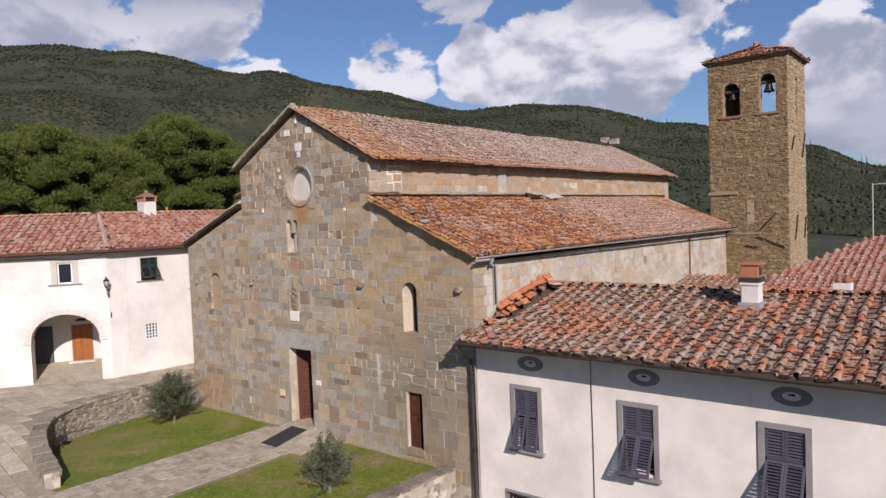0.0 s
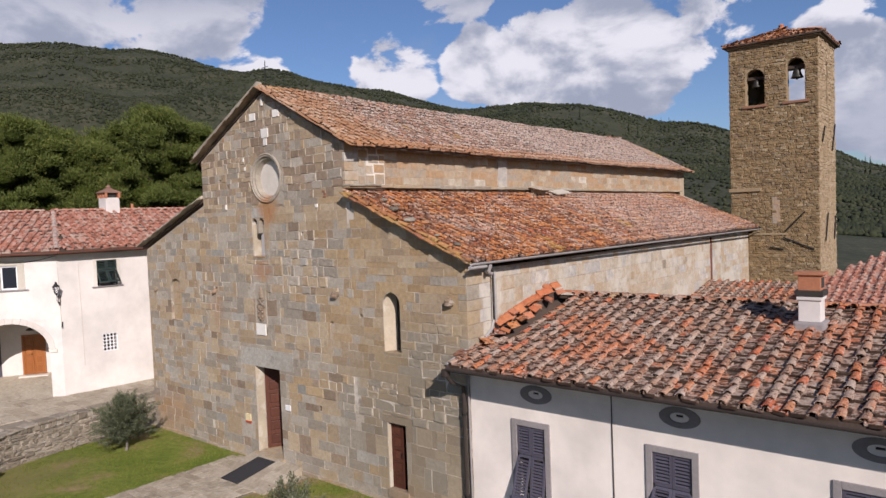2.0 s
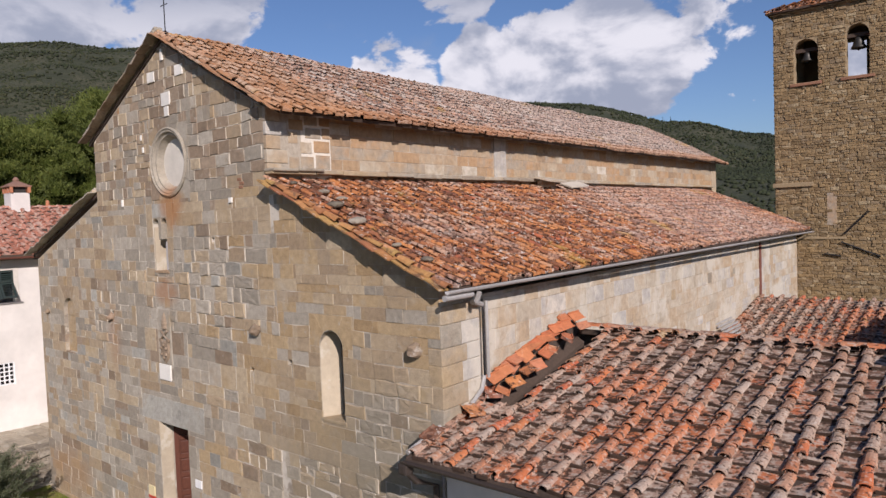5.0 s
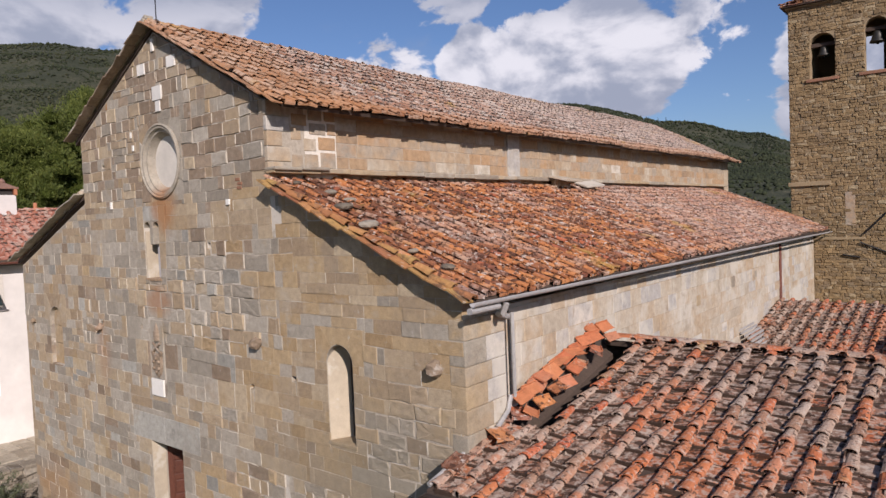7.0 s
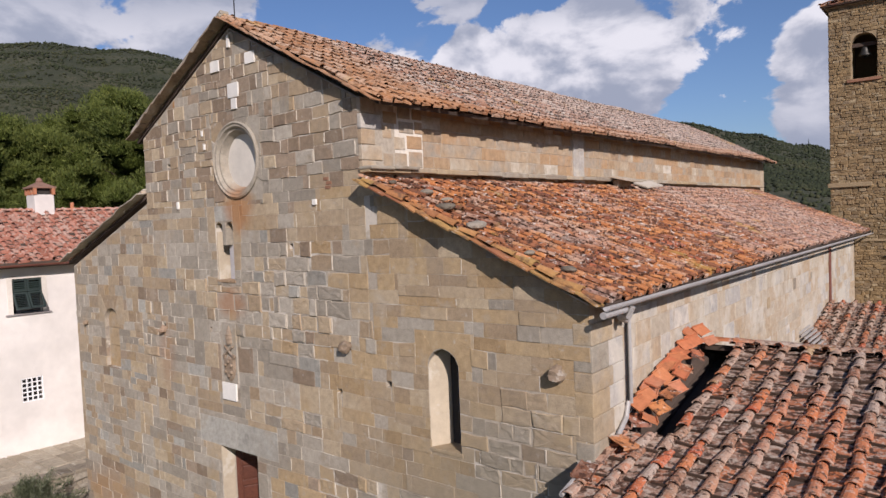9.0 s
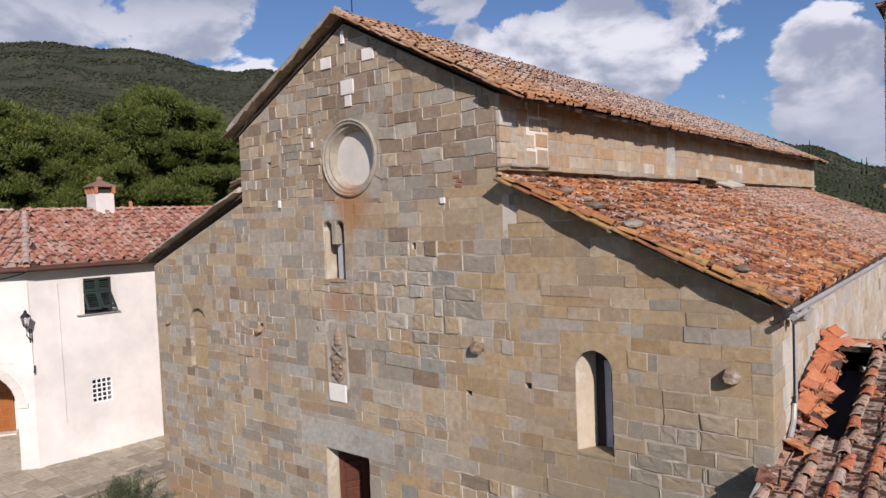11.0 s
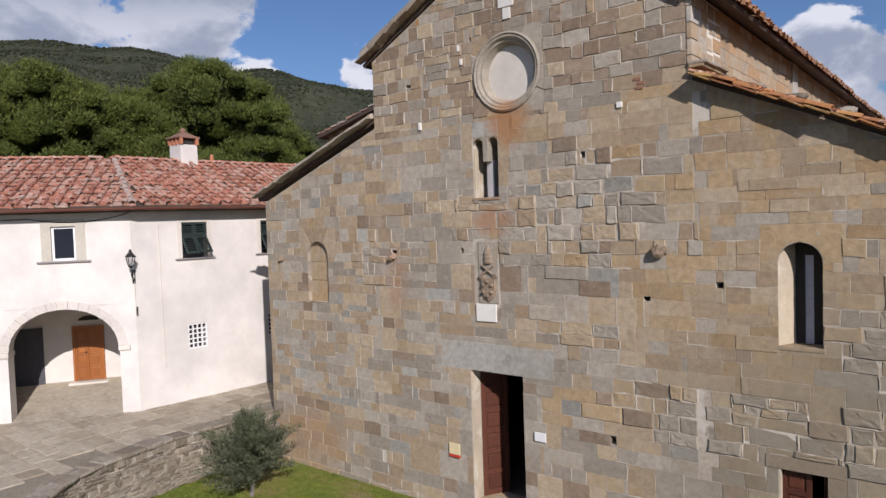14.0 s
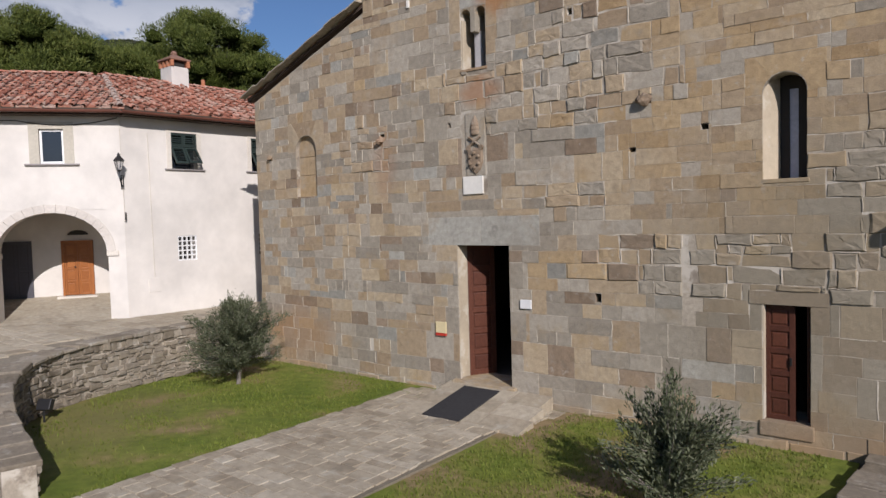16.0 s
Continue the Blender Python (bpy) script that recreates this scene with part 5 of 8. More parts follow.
# doors: panelled leaves
def leaf(parent, w, h, t, rows, cols, m, mat, rail=0.11):
    rects = [(0, w, t * 0.3, t * 0.7, 0, h)]
    part("board", boxes(*rects, m=m), mat, parent)
    fr = [(0, rail, 0, t, 0, h), (w - rail, w, 0, t, 0, h)]
    for k in range(rows + 1):
        z = (h - rail) * k / rows
        fr.append((rail, w - rail, 0, t, z, z + rail))
    for k in range(1, cols):
        x = rail + (w - 2 * rail) * k / cols
        for r in range(rows):
            fr.append((x - rail / 2, x + rail / 2, 0, t, (h - rail) * r / rows + rail, (h - rail) * (r + 1) / rows))
    part("frame", boxes(*fr, bevel=0.006, m=m), mat, parent)
    for r in range(rows):
        for c in range(cols):
            xa = rail + (w - 2 * rail) * c / cols + (rail / 2 if c else 0) + 0.03
            xb = rail + (w - 2 * rail) * (c + 1) / cols - (rail / 2 if c < cols - 1 else 0) - 0.03
            za, zb = (h - rail) * r / rows + rail + 0.03, (h - rail) * (r + 1) / rows - 0.03
            if xb - xa > 0.03 and zb - za > 0.03:
                part("panel", boxes((xa, xb, t * 0.12, t * 0.88, za, zb), bevel=0.012, m=m), mat, parent)


door = thing("door_1", (0.13, 0.4, 0.62), "open double church door of dark panelled wood", "door", kind="structure")
leaf(door, 0.63, 2.76, 0.09, 6, 1, pose(-0.50, 0.34, 0.63, 0, 0, 60), OAK)
leaf(door, 0.63, 2.76, 0.09, 6, 1, pose(0.75, 0.48, 0.63, 0, 0, 82), OAK)
part("threshold", boxes((-0.62, 0.88, -0.12, 0.8, 0.42, 0.635), bevel=0.012), STONE["object"], door, "worn stone threshold")
for k in range(3):
    ya, yb = -1.62 + 0.52 * k, -1.62 + 0.52 * (k + 1)
    za, zb = 0.335 + 0.085 * k, 0.335 + 0.085 * (k + 1)
    for xa, xb in ((-0.72, 0.10), (0.10, 0.98), (0.98, 1.9 - 0.1 * k)):
        v = [(xa + 0.006, ya + 0.006, 0.2), (xb - 0.006, ya + 0.006, 0.2), (xb - 0.006, yb - 0.006, 0.2), (xa + 0.006, yb - 0.006, 0.2), (xa + 0.006, ya + 0.006, za), (xb - 0.006, ya + 0.006, za), (xb - 0.006, yb - 0.006, zb), (xa + 0.006, yb - 0.006, zb)]
        place_mesh("ramp_stone", v, BOXF, PAVE["object"], door)
door = thing("door_2", (5.64, 0.25, 0.74), "narrow half-open side door of dark panelled wood", "door", kind="structure")
leaf(door, 0.43, 1.80, 0.08, 5, 1, pose(5.31, 0.13, 0.74), OAK, 0.08)
leaf(door, 0.40, 1.80, 0.08, 5, 1, pose(5.97, 0.20, 0.74, 0, 0, 96), OAK, 0.08)
part("threshold", boxes((5.27, 6.02, -0.035, 0.4, 0.52, 0.75), bevel=0.02), SAND_OF["brown", "object"], door, "worn stone threshold")
part("handle", boxes((5.67, 5.70, 0.10, 0.14, 1.6, 1.72), bevel=0.006), IRON, door, "iron handle")
# left reveals of both doors faced paler, as the sun lights them
part("jamb", boxes((5.306, 5.335, 0.002, 0.12, 0.76, 2.53), bevel=0.003), SPLAY, door, "dressed left jamb, the sun on it put into its pale colour")
part("jamb", boxes((-0.499, -0.486, 0.006, 0.30, 0.66, 3.38)), SPLAY, church, "dressed left door jamb, the sun on it put into its pale colour")
tagged(part("door_mat", boxes((-0.42, 0.42, 0.0, 1.40, 0.0, 0.02), bevel=0.005, m=pose(0.24, -1.62, 0.342, 9.3, 0, 1.5)), RUBBER), "dark ribbed mat on the flagstones before the door", "door mat")

# outer walls and the closed body
def plainbox(name, r, mat, parent, label=""):
    return part(name, boxes(r), mat, parent, label)


nave_wall = plainbox("nave_wall", (3.50, 4.085, 0.80, DEEP, 7.4, 10.05), MORTAR, church, "clerestory wall of small warm stone blocks")
plainbox("nave_wall", (NL, NL + 0.6, 0.80, DEEP, 7.4, 10.05), MORTAR, church)
SIDE_IN = 0.0108                                  # the side wall draws in by this much a metre
aisle_wall = place_mesh("aisle_wall", [(x - SIDE_IN * y, y, z) for z in (-2.9, 6.60) for x, y in ((7.4, 0.80), (8.06, 0.80), (8.06, 24.5), (7.4, 24.5))], BOXF, AISLE["object"], church, "pale stone side wall, patched with plaster")
plainbox("aisle_wall", (XL, XL + 0.6, 0.80, 24.5, -2.9, 7.05), AISLE["object"], church)
part("floor", boxes((XL + 0.6, 7.13, 0.80, 24.4, 0.4, 0.6)), FLOORM, church)
back = Heap()
for a, b, c, d in ((XL, NL, -2.9, 8.6), (NL, NR, -2.9, 8.6), (NR, XR, -2.9, 8.6), (NL, NR, 8.6, 12.1)):
    p = facade_trim([(a, c), (b, c), (b, d), (a, d)], -0.03)
    if p:
        back.add(*prism(p, DEEP - 0.6, DEEP + 0.05))
back.done("rear_wall", CLERE["island"], church)

# clerestory stones
side = frame_of((4.085, 0.0, 0.0), (0.0, 1.0))
far = Heap()
count = 0
for poly in coursed(0.0, DEEP, 8.66, 10.05, (0.20, 0.28), (0.36, 0.98), [(0.30, 1.50, 8.6, 10.1)], rng, None, 0.005, 0.005):
    v, f = prism(poly, -rng.uniform(0.003, 0.010), 0.05, 0.004, 0.004)
    v = [tuple(side @ Vector(p)) for p in v]
    if poly[0][0] < 17 and count < 290:
        place_mesh("stone", v, f, CLERE["object"], nave_wall)
        count += 1
    else:
        far.add(v, f)
far.done("masonry", CLERE["island"], nave_wall, kind="stuff")
part("pilaster", boxes((4.07, 4.125, 7.30, 7.85, 8.6, 10.05), bevel=0.008), AISLE["object"], nave_wall, "pale patched strip with brick traces")
# quoins and pale mortar at the corner
for k in range(5):
    z = 8.75 + 0.26 * k
    part("quoin", boxes((4.03, 4.118, -0.02, 0.30 + 0.16 * (k % 2), z, z + 0.245), bevel=0.012), (AISLE if k != 2 else CLERE)["object"], nave_wall)
part("mortar_patch", boxes((4.05, 4.094, 0.28, 1.55, 8.64, 10.04)), plain("white_lime_mortar", (0.60, 0.545, 0.455), 0.95, speck=0.12, bump=0.4), nave_wall, "white lime mortar repair")
for y0, y1, z0, z1 in ((0.52, 0.86, 9.66, 9.86), (0.50, 0.74, 8.92, 9.14), (0.78, 1.06, 9.22, 9.44), (0.50, 0.72, 9.40, 9.62), (0.78, 1.10, 8.90, 9.16), (1.16, 1.52, 8.92, 9.20), (1.12, 1.52, 9.25, 9.48), (0.92, 1.30, 9.52, 9.72), (1.34, 1.54, 9.53, 9.74), (0.90, 1.22, 9.77, 10.0), (1.28, 1.54, 9.78, 10.0)):
    part("stone", boxes((4.06, 4.106, y0, y1, z0, z1), bevel=0.012), CLERE["object"], nave_wall)
# drip course along the top of the aisle roof
y = -0.05
while y < 24.8:
    w = rng.uniform(0.6, 1.3)
    b = min(y + w, 24.9)
    part("drip_stone", boxes((4.06, 4.30, y + 0.003, b - 0.003, 8.80 + rng.uniform(-0.012, 0.012), 8.89), bevel=0.018), STONE["object"], nave_wall)
    y = b

# aisle wall stones
side = frame_of((8.06, 0.0, 0.0), (-SIDE_IN, 1.0))
far = Heap()
count = 0
for poly in coursed(0.0, 24.4, 2.4, 6.55, (0.24, 0.36), (0.32, 0.95), [], rng, None, 0.004, 0.006):
    v, f = prism(poly, -rng.uniform(0.002, 0.016), 0.05, 0.010, 0.009)
    v = [tuple(side @ Vector(p)) for p in v]
    if poly[0][0] < 11 and poly[0][1] > 3.8 and count < 200:
        place_mesh("stone", v, f, AISLE["object"], aisle_wall)
        count += 1
    else:
        far.add(v, f)
far.done("masonry", AISLE["island"], aisle_wall, kind="stuff")
z = 4.05
for k in range(8):
    hgt = 0.31 + 0.05 * math.sin(k * 2.3)
    e = 0.0 if k > 1 else 0.03 * (2 - k)
    part("pier_stone", boxes((7.86, 8.135 - e, -0.006 + e, 0.50 + 0.12 * (k % 2), z, z + hgt - 0.004), bevel=0.018), STONE["object"], aisle_wall)
    part("pier_stone", boxes((7.90, 8.125 - e, 0.505 + 0.12 * (k % 2), 0.98, z, z + hgt - 0.004), bevel=0.02), AISLE["object"], aisle_wall)
    z += hgt
for y0, y1, z0, z1 in ((12.55, 12.85, 5.65, 5.95), (15.0, 15.25, 5.7, 5.9), (9.6, 9.85, 5.5, 5.75)):
    part("patch", boxes((8.04 - SIDE_IN * y0, 8.082 - SIDE_IN * y0, y0, y1, z0, z1), bevel=0.004), STONE["object"], aisle_wall)

# roofs: boarding, verge tiles and covering
def slope_slab(name, x0, z0, x1, z1, y0, y1, thick, mat, parent):
    d = Vector((x1 - x0, z1 - z0)).normalized()
    n = Vector((-d.y, d.x)) * thick
    if n.y > 0:
        n = -n
    v = []
    for y in (y0, y1):
        v += [(x0, y, z0), (x1, y, z1), (x1 + n.x, y, z1 + n.y), (x0 + n.x, y, z0 + n.y)]
    return place_mesh(name, v, [(0, 1, 2, 3), (7, 6, 5, 4), (0, 4, 5, 1), (1, 5, 6, 2), (2, 6, 7, 3), (3, 7, 4, 0)], mat, parent)


VERGE = -0.145
RX, RZ, EX, EZ = RIDGE, 12.02, 4.60, 9.90                # nave, right slope
LXE, LZE = -3.28, 10.06
nave_roof = slope_slab("nave_roof", EX - 0.06, EZ + 0.03, RX, RZ, 0.0, DEEP + 0.25, 0.07, BOARD, church)
nave_roof["label"] = "nave roof of lichened terracotta tiles"
left_roof = slope_slab("nave_roof", RX, RZ, LXE, LZE, 0.0, DEEP + 0.25, 0.07, BOARD, church)
AX, AZ, BX, BZ = 4.12, 8.66, 8.36, 6.80
aisle_roof = slope_slab("aisle_roof", BX, BZ, AX, AZ, 0.0, 24.5, 0.07, BOARD, church)
aisle_roof["label"] = "aisle roof of orange terracotta tiles with lichen"
left_aisle = slope_slab("aisle_roof", -2.98, 8.80, -7.36, 7.22, 0.0, 24.5, 0.07, BOARD, church)


def uphill(x0, z0, x1, z1):
    return Vector((x1 - x0, 0, z1 - z0))


upn = uphill(EX, EZ, RX, RZ)
tiled(nave_roof, (EX, VERGE + 0.12, EZ), (0, 1, 0), upn, DEEP + 0.3, upn.length - 0.1, 0.25, 0.31, TILE_N, TILE_N, rng, pick=lambda u, s: u < 0.65, cover_part=TILE_N_O, pan_part=TILE_N_O, low=0.74, dip=0.06, wob=0.022)
upl = uphill(LXE, LZE, RX, RZ)
tiled(left_roof, (LXE, DEEP, LZE), (0, -1, 0), upl, DEEP - 0.02, upl.length - 0.1, 0.30, 0.36, TILE_N, TILE_N, rng)
upa = uphill(BX, BZ, AX, AZ)
tiled(aisle_roof, (BX, VERGE + 0.12, BZ), (0, 1, 0), upa, 24.2, upa.length - 0.12, 0.245, 0.305, TILE_A["island"], TILE_A["island"], rng, pick=lambda u, s: u < 2.2, cover_part=TILE_A["object"], pan_part=TILE_A["object"], low=0.9, dip=0.05)
upb = uphill(-7.36, 7.22, -2.98, 8.80)
tiled(left_aisle, (-7.36, 24.0, 7.22), (0, -1, 0), upb, 23.95, upb.length - 0.1, 0.30, 0.36, TILE_N, TILE_N, rng)
h = Heap()
y = VERGE
while y < DEEP:
    m = Matrix.Translation((RX, y, RZ + 0.01 + rng.uniform(-0.01, 0.012))) @ pose(0, 0, 0, -2, rng.uniform(-5, 5), rng.uniform(-3, 3)) @ Matrix.Diagonal((1.35, 1.05, 0.8, 1))
    if y < 8:
        piece("ridge_tile", mesh_of("ridge_tile", *COVER, TILE_N_O), m, nave_roof)
    else:
        h.add(*COVER, m)
    y += 0.36
h.done("ridge_field", TILE_N, nave_roof, kind="stuff")


def verge(roof, x0, z0, x1, z1, mat, covers=True):
    """Flat tiles in steps under the edge of a gable, and edge covers laid along it."""
    d = Vector((x1 - x0, 0, z1 - z0))
    ln = d.length
    d.normalize()
    n = Vector((-d.z, 0, d.x))
    if n.z < 0:
        n = -n
    flat = mesh_of("verge_tile", box_v(-0.17, 0.17, -0.10, 0.11, -0.012, 0.012), BOXF, mat)
    edge = mesh_of("edge_tile", *COVER, mat)
    steps = int(ln / 0.34)
    for k in range(steps):
        p = Vector((x0, 0, z0)) + d * (k + 0.5) * ln / steps
        ang = math.degrees(math.atan2(-d.z, d.x))
        piece("verge_tile", flat, Matrix.Translation((p.x, VERGE - 0.01 + rng.uniform(-0.035, 0.03), p.z + 0.018 + rng.uniform(-0.008, 0.008))) @ pose(0, 0, 0, rng.uniform(-4, 4), ang + (3 + rng.uniform(-4, 4)) * (1 if d.x > 0 else -1), rng.uniform(-7, 7)), roof)
        if not covers:
            continue
        up_dir = d if d.z > 0 else -d
        side_v = up_dir.cross(n)
        m = Matrix(((side_v.x, up_dir.x, n.x, p.x), (side_v.y, up_dir.y, n.y, VERGE + 0.06), (side_v.z, up_dir.z, n.z, p.z + 0.05), (0, 0, 0, 1)))
        piece("edge_tile", edge, m @ pose(rng.uniform(-0.03, 0.03), -0.2 + rng.uniform(-0.05, 0.05), 0.01 + rng.uniform(-0.012, 0.02), -3 + rng.uniform(-3, 3), rng.uniform(-10, 10), rng.uniform(-8, 8)) @ Matrix.Diagonal((1.05 * rng.uniform(0.85, 1.1), rng.uniform(0.7, 1.05), rng.uniform(0.75, 1.05), 1)), roof)


verge(nave_roof, RX, RZ, EX, EZ, TILE_N_O)
verge(left_roof, RX, RZ, LXE, LZE, SAND_OF["brown", "object"], False)
verge(aisle_roof, AX, AZ, BX, BZ, VERGET)
for y0, y1, dz in ((-0.06, 0.52, 0.0), (0.53, 1.15, 0.012)):
    part("ledge", boxes((4.05, 4.36, y0, y1, 8.84 + dz, 8.90 + dz), bevel=0.025), STONE["object"], nave_wall, "lichened ledge stone")
verge(left_aisle, -2.98, 8.80, -7.36, 7.22, SAND_OF["grey", "object"], False)

# stone raking cornice under the verges: blocks along each slope
def rake(owner, x0, z0, x1, z1, drop, mat, courses):
    d = Vector((x1 - x0, 0, z1 - z0))
    ln = d.length
    d.normalize()
    s = 0.0
    ang = math.degrees(math.atan2(-d.z, d.x))
    while s < ln - 0.05:
        w = min(rng.uniform(0.55, 1.0), ln - s)
        p = Vector((x0, 0, z0)) + d * (s + w / 2)
        m = Matrix.Translation((p.x, 0, p.z)) @ pose(0, 0, 0, 0, ang, 0)
        for out, lo, hi in courses:
            part("cornice_stone", boxes((-w / 2 + 0.004, w / 2 - 0.004, -out + rng.uniform(-0.012, 0.012), 0.1, -drop - lo, -drop - hi), bevel=0.018, m=m), mat, owner)
        s += w


rake(front, RX, RZ - 0.02, LXE + 0.1, LZE + 0.05, 0.085, SAND_OF["grey", "object"], ((0.15, 0.09, -0.02), (0.09, 0.19, 0.094)))
rake(front, -2.98, 8.78, -7.2, 7.26, 0.085, AISLE["object"], ((0.11, 0.05, -0.02), (0.05, 0.10, 0.054)))
# loose stones holding down the tiles near the front
rs = random.Random(5)
for k, (u, s) in enumerate(((0.4, 0.45), (0.75, 0.9), (0.45, 1.55), (0.9, 1.25), (0.4, 3.9), (0.35, 2.3), (0.3, 3.3))):
    f = s / upa.length
    x, z = AX + (BX - AX) * f, AZ + (BZ - AZ) * f + 0.13
    bm = bmesh.new()
    bmesh.ops.create_icosphere(bm, subdivisions=2, radius=0.075 + 0.025 * (k % 3))
    for v in bm.verts:
        v.co *= 1 + 0.35 * noise.noise(v.co * 7 + Vector((k * 3.1, 0, 0)))
        v.co.z *= 0.55
        v.co.y *= 1.4
    bmesh.ops.transform(bm, matrix=Matrix.Translation((x, VERGE + u, z)) @ Matrix.Rotation(rs.uniform(0, 6), 4, "Z"), verts=bm.verts)
    tagged(part("loose_stone", bm, FIELD), "rough field stone weighing down the roof tiles", "stone", "loose stones on the aisle roof")
# raised slabs at the foot of the clerestory
vent = thing("roof_slab", (4.4, 9.3, 8.7), "broken pale stone slabs propped on the aisle roof", "stone slab")
part("slab", boxes((-0.28, 0.28, -0.55, 0.5, 0, 0.06), bevel=0.012, m=pose(4.55, 9.5, 8.82, 0, 14, 6)), AISLE["object"], vent)
part("slab", boxes((-0.2, 0.25, -0.4, 0.45, 0, 0.05), bevel=0.012, m=pose(4.6, 10.7, 8.70, 4, 20, -8)), AISLE["object"], vent)
part("prop", boxes((4.32, 4.46, 9.1, 9.9, 8.55, 8.84), bevel=0.01), AISLE["object"], vent)
# iron cross on the ridge
cross = thing("cross", (0.95, -0.12, 12.1), "thin wrought iron cross on the gable", "cross")
part("upright", tube([(0.95, -0.12, 12.0), (0.95, -0.12, 12.76)], 0.012, 6), IRON, cross)
part("arm", tube([(0.82, -0.12, 12.57), (1.08, -0.12, 12.57)], 0.010, 6), IRON, cross)

# gutter and downpipes on the aisle
gut = thing("gutter", (8.42, 12.0, 6.7), "grey zinc half-round gutter along the aisle eave", "gutter")
def half_pipe(p0, p1, r, mat, parent, name="channel"):
    a, b = Vector(p0), Vector(p1)
    d = (b - a).normalized()
    s = d.cross(Vector((0, 0, 1))).normalized()
    bm = bmesh.new()
    rows = []
    for p in (a, b):
        rows.append([[bm.verts.new(p + s * rr * math.cos(t) - Vector((0, 0, 1)) * rr * math.sin(t)) for t in [math.pi * k / 8 for k in range(9)]] for rr in (r, r * 0.86)])
    for k in range(8):
        bm.faces.new((rows[0][0][k], rows[0][0][k + 1], rows[1][0][k + 1], rows[1][0][k]))
        bm.faces.new((rows[0][1][k + 1], rows[0][1][k], rows[1][1][k], rows[1][1][k + 1]))
        bm.faces.new((rows[0][0][k + 1], rows[0][0][k], rows[0][1][k], rows[0][1][k + 1]))
    for e in (0, 8):
        bm.faces.new((rows[0][0][e], rows[1][0][e], rows[1][1][e], rows[0][1][e]))
    return part(name, bm, mat, parent)


half_pipe((8.46, -0.22, 6.80), (8.46, 24.4, 6.72), 0.052, ZINC, gut)
part("outlet", tube([(8.42, -0.24, 6.70), (8.42, 0.42, 6.695)], 0.045, 10), ZINC, gut)
for k in range(20):
    part("bracket", boxes((8.30, 8.40, 0.9 + 1.2 * k, 0.92 + 1.2 * k, 6.72 - 0.004 * k, 6.78 - 0.004 * k)), GUTTER, gut)
part("elbow", tube([(8.46, 0.55, 6.72), (8.40, 0.55, 6.58), (8.24, 0.66, 6.54), (8.18, 0.98, 6.46)], 0.045, 8), ZINC, gut)
pipe = thing("downpipe", (8.15, 1.08, 4.9), "dark iron downpipe at the corner of the aisle", "downpipe")
part("pipe", tube([(8.16, 1.02, 6.55), (8.16, 1.02, 5.3)], 0.016, 8), IRON, pipe)
part("conduit", tube([(8.15, 1.14, 6.5), (8.15, 1.14, 5.2)], 0.030, 8), ZINC, pipe, "pale conduit")
part("shoe", tube([(8.16, 1.02, 5.3), (8.17, 0.92, 5.1), (8.18, 0.62, 4.93)], 0.036, 8), ZINC, pipe)
pipe = thing("downpipe", (7.90, 18.3, 3.6), "dark red-brown downpipe on the aisle wall", "downpipe")
part("pipe", tube([(7.9, 18.3, 6.55), (7.9, 18.3, 3.6)], 0.05, 8), REDGUT, pipe)

# small stone chapel beyond the left aisle
chapel = thing("chapel", (-6.8, 6.0, 1.3), "small stone chapel with a lean-to tiled roof", "chapel")
cw = part("wall", boxes((-9.55, -4.0, 4.6, 9.0, 1.0, 9.3)), CLERE["object"], chapel)
ch = Heap()
for poly in coursed(-9.55, -4.0, 6.0, 9.9, (0.2, 0.3), (0.35, 0.8), [], rng, lambda p: clip(p, -0.24, 1, 9.42 + 0.24 * 9.7), 0.008, 0.006):
    v, f = prism(poly, -rng.uniform(0, 0.02), 0.05, 0.01, 0.01)
    ch.add([(p[0], p[1] + 4.58, p[2]) for p in v], f)
ch.done("masonry", CLERE["island"], cw, kind="stuff")
place_mesh("gable_core", *prism([(-9.55, 9.2), (-4.0, 9.2), (-4.0, 10.75), (-9.55, 9.42)], 4.6, 9.0), MORTAR, chapel)
cr = slope_slab("roof", -9.85, 9.46, -3.9, 10.90, 4.3, 9.3, 0.1, BOARD, chapel)
up_c = uphill(-9.85, 9.46, -3.9, 10.90)
tiled(cr, (-9.85, 9.2, 9.46), (0, -1, 0), up_c, 4.8, up_c.length - 0.1, 0.32, 0.36, TILE_N, TILE_N, rng)

# ---- bell tower ----
rng = random.Random(31)
# smoother east stone, also paler: the sun on that face put into its colour
TOWER_SUNLIT = surface("tower_east_sunlit_stone", [(0.0, (0.25, 0.18, 0.10)), (0.5, (0.32, 0.235, 0.14)), (1.0, (0.39, 0.31, 0.205))], "island", 0.92, (0.5, 8.0, 60.0), 0.5, 0.18, 0.5, 0.02)
TX0, TX1, TY0, TY1, TTOP = 6.95, 11.10, 24.60, 28.75, 16.15
tower = thing("bell_tower", (9.0, 26.7, 0.0), "square brown rubble stone bell tower with a low tiled roof", "bell tower")
TW = [(0.80, 1.72, 13.02, 14.84), (2.74, 3.56, 13.02, 15.10)]
SIDEW = [(1.75, 2.25, 12.9, 14.9)]
MT = {"south": frame_of((TX0, TY0, 0), (1, 0)), "east": frame_of((TX1, TY0, 0), (0, 1)), "north": frame_of((TX1, TY1, 0), (-1, 0)), "west": frame_of((TX0, TY1, 0), (0, -1))}
wide = TX1 - TX0
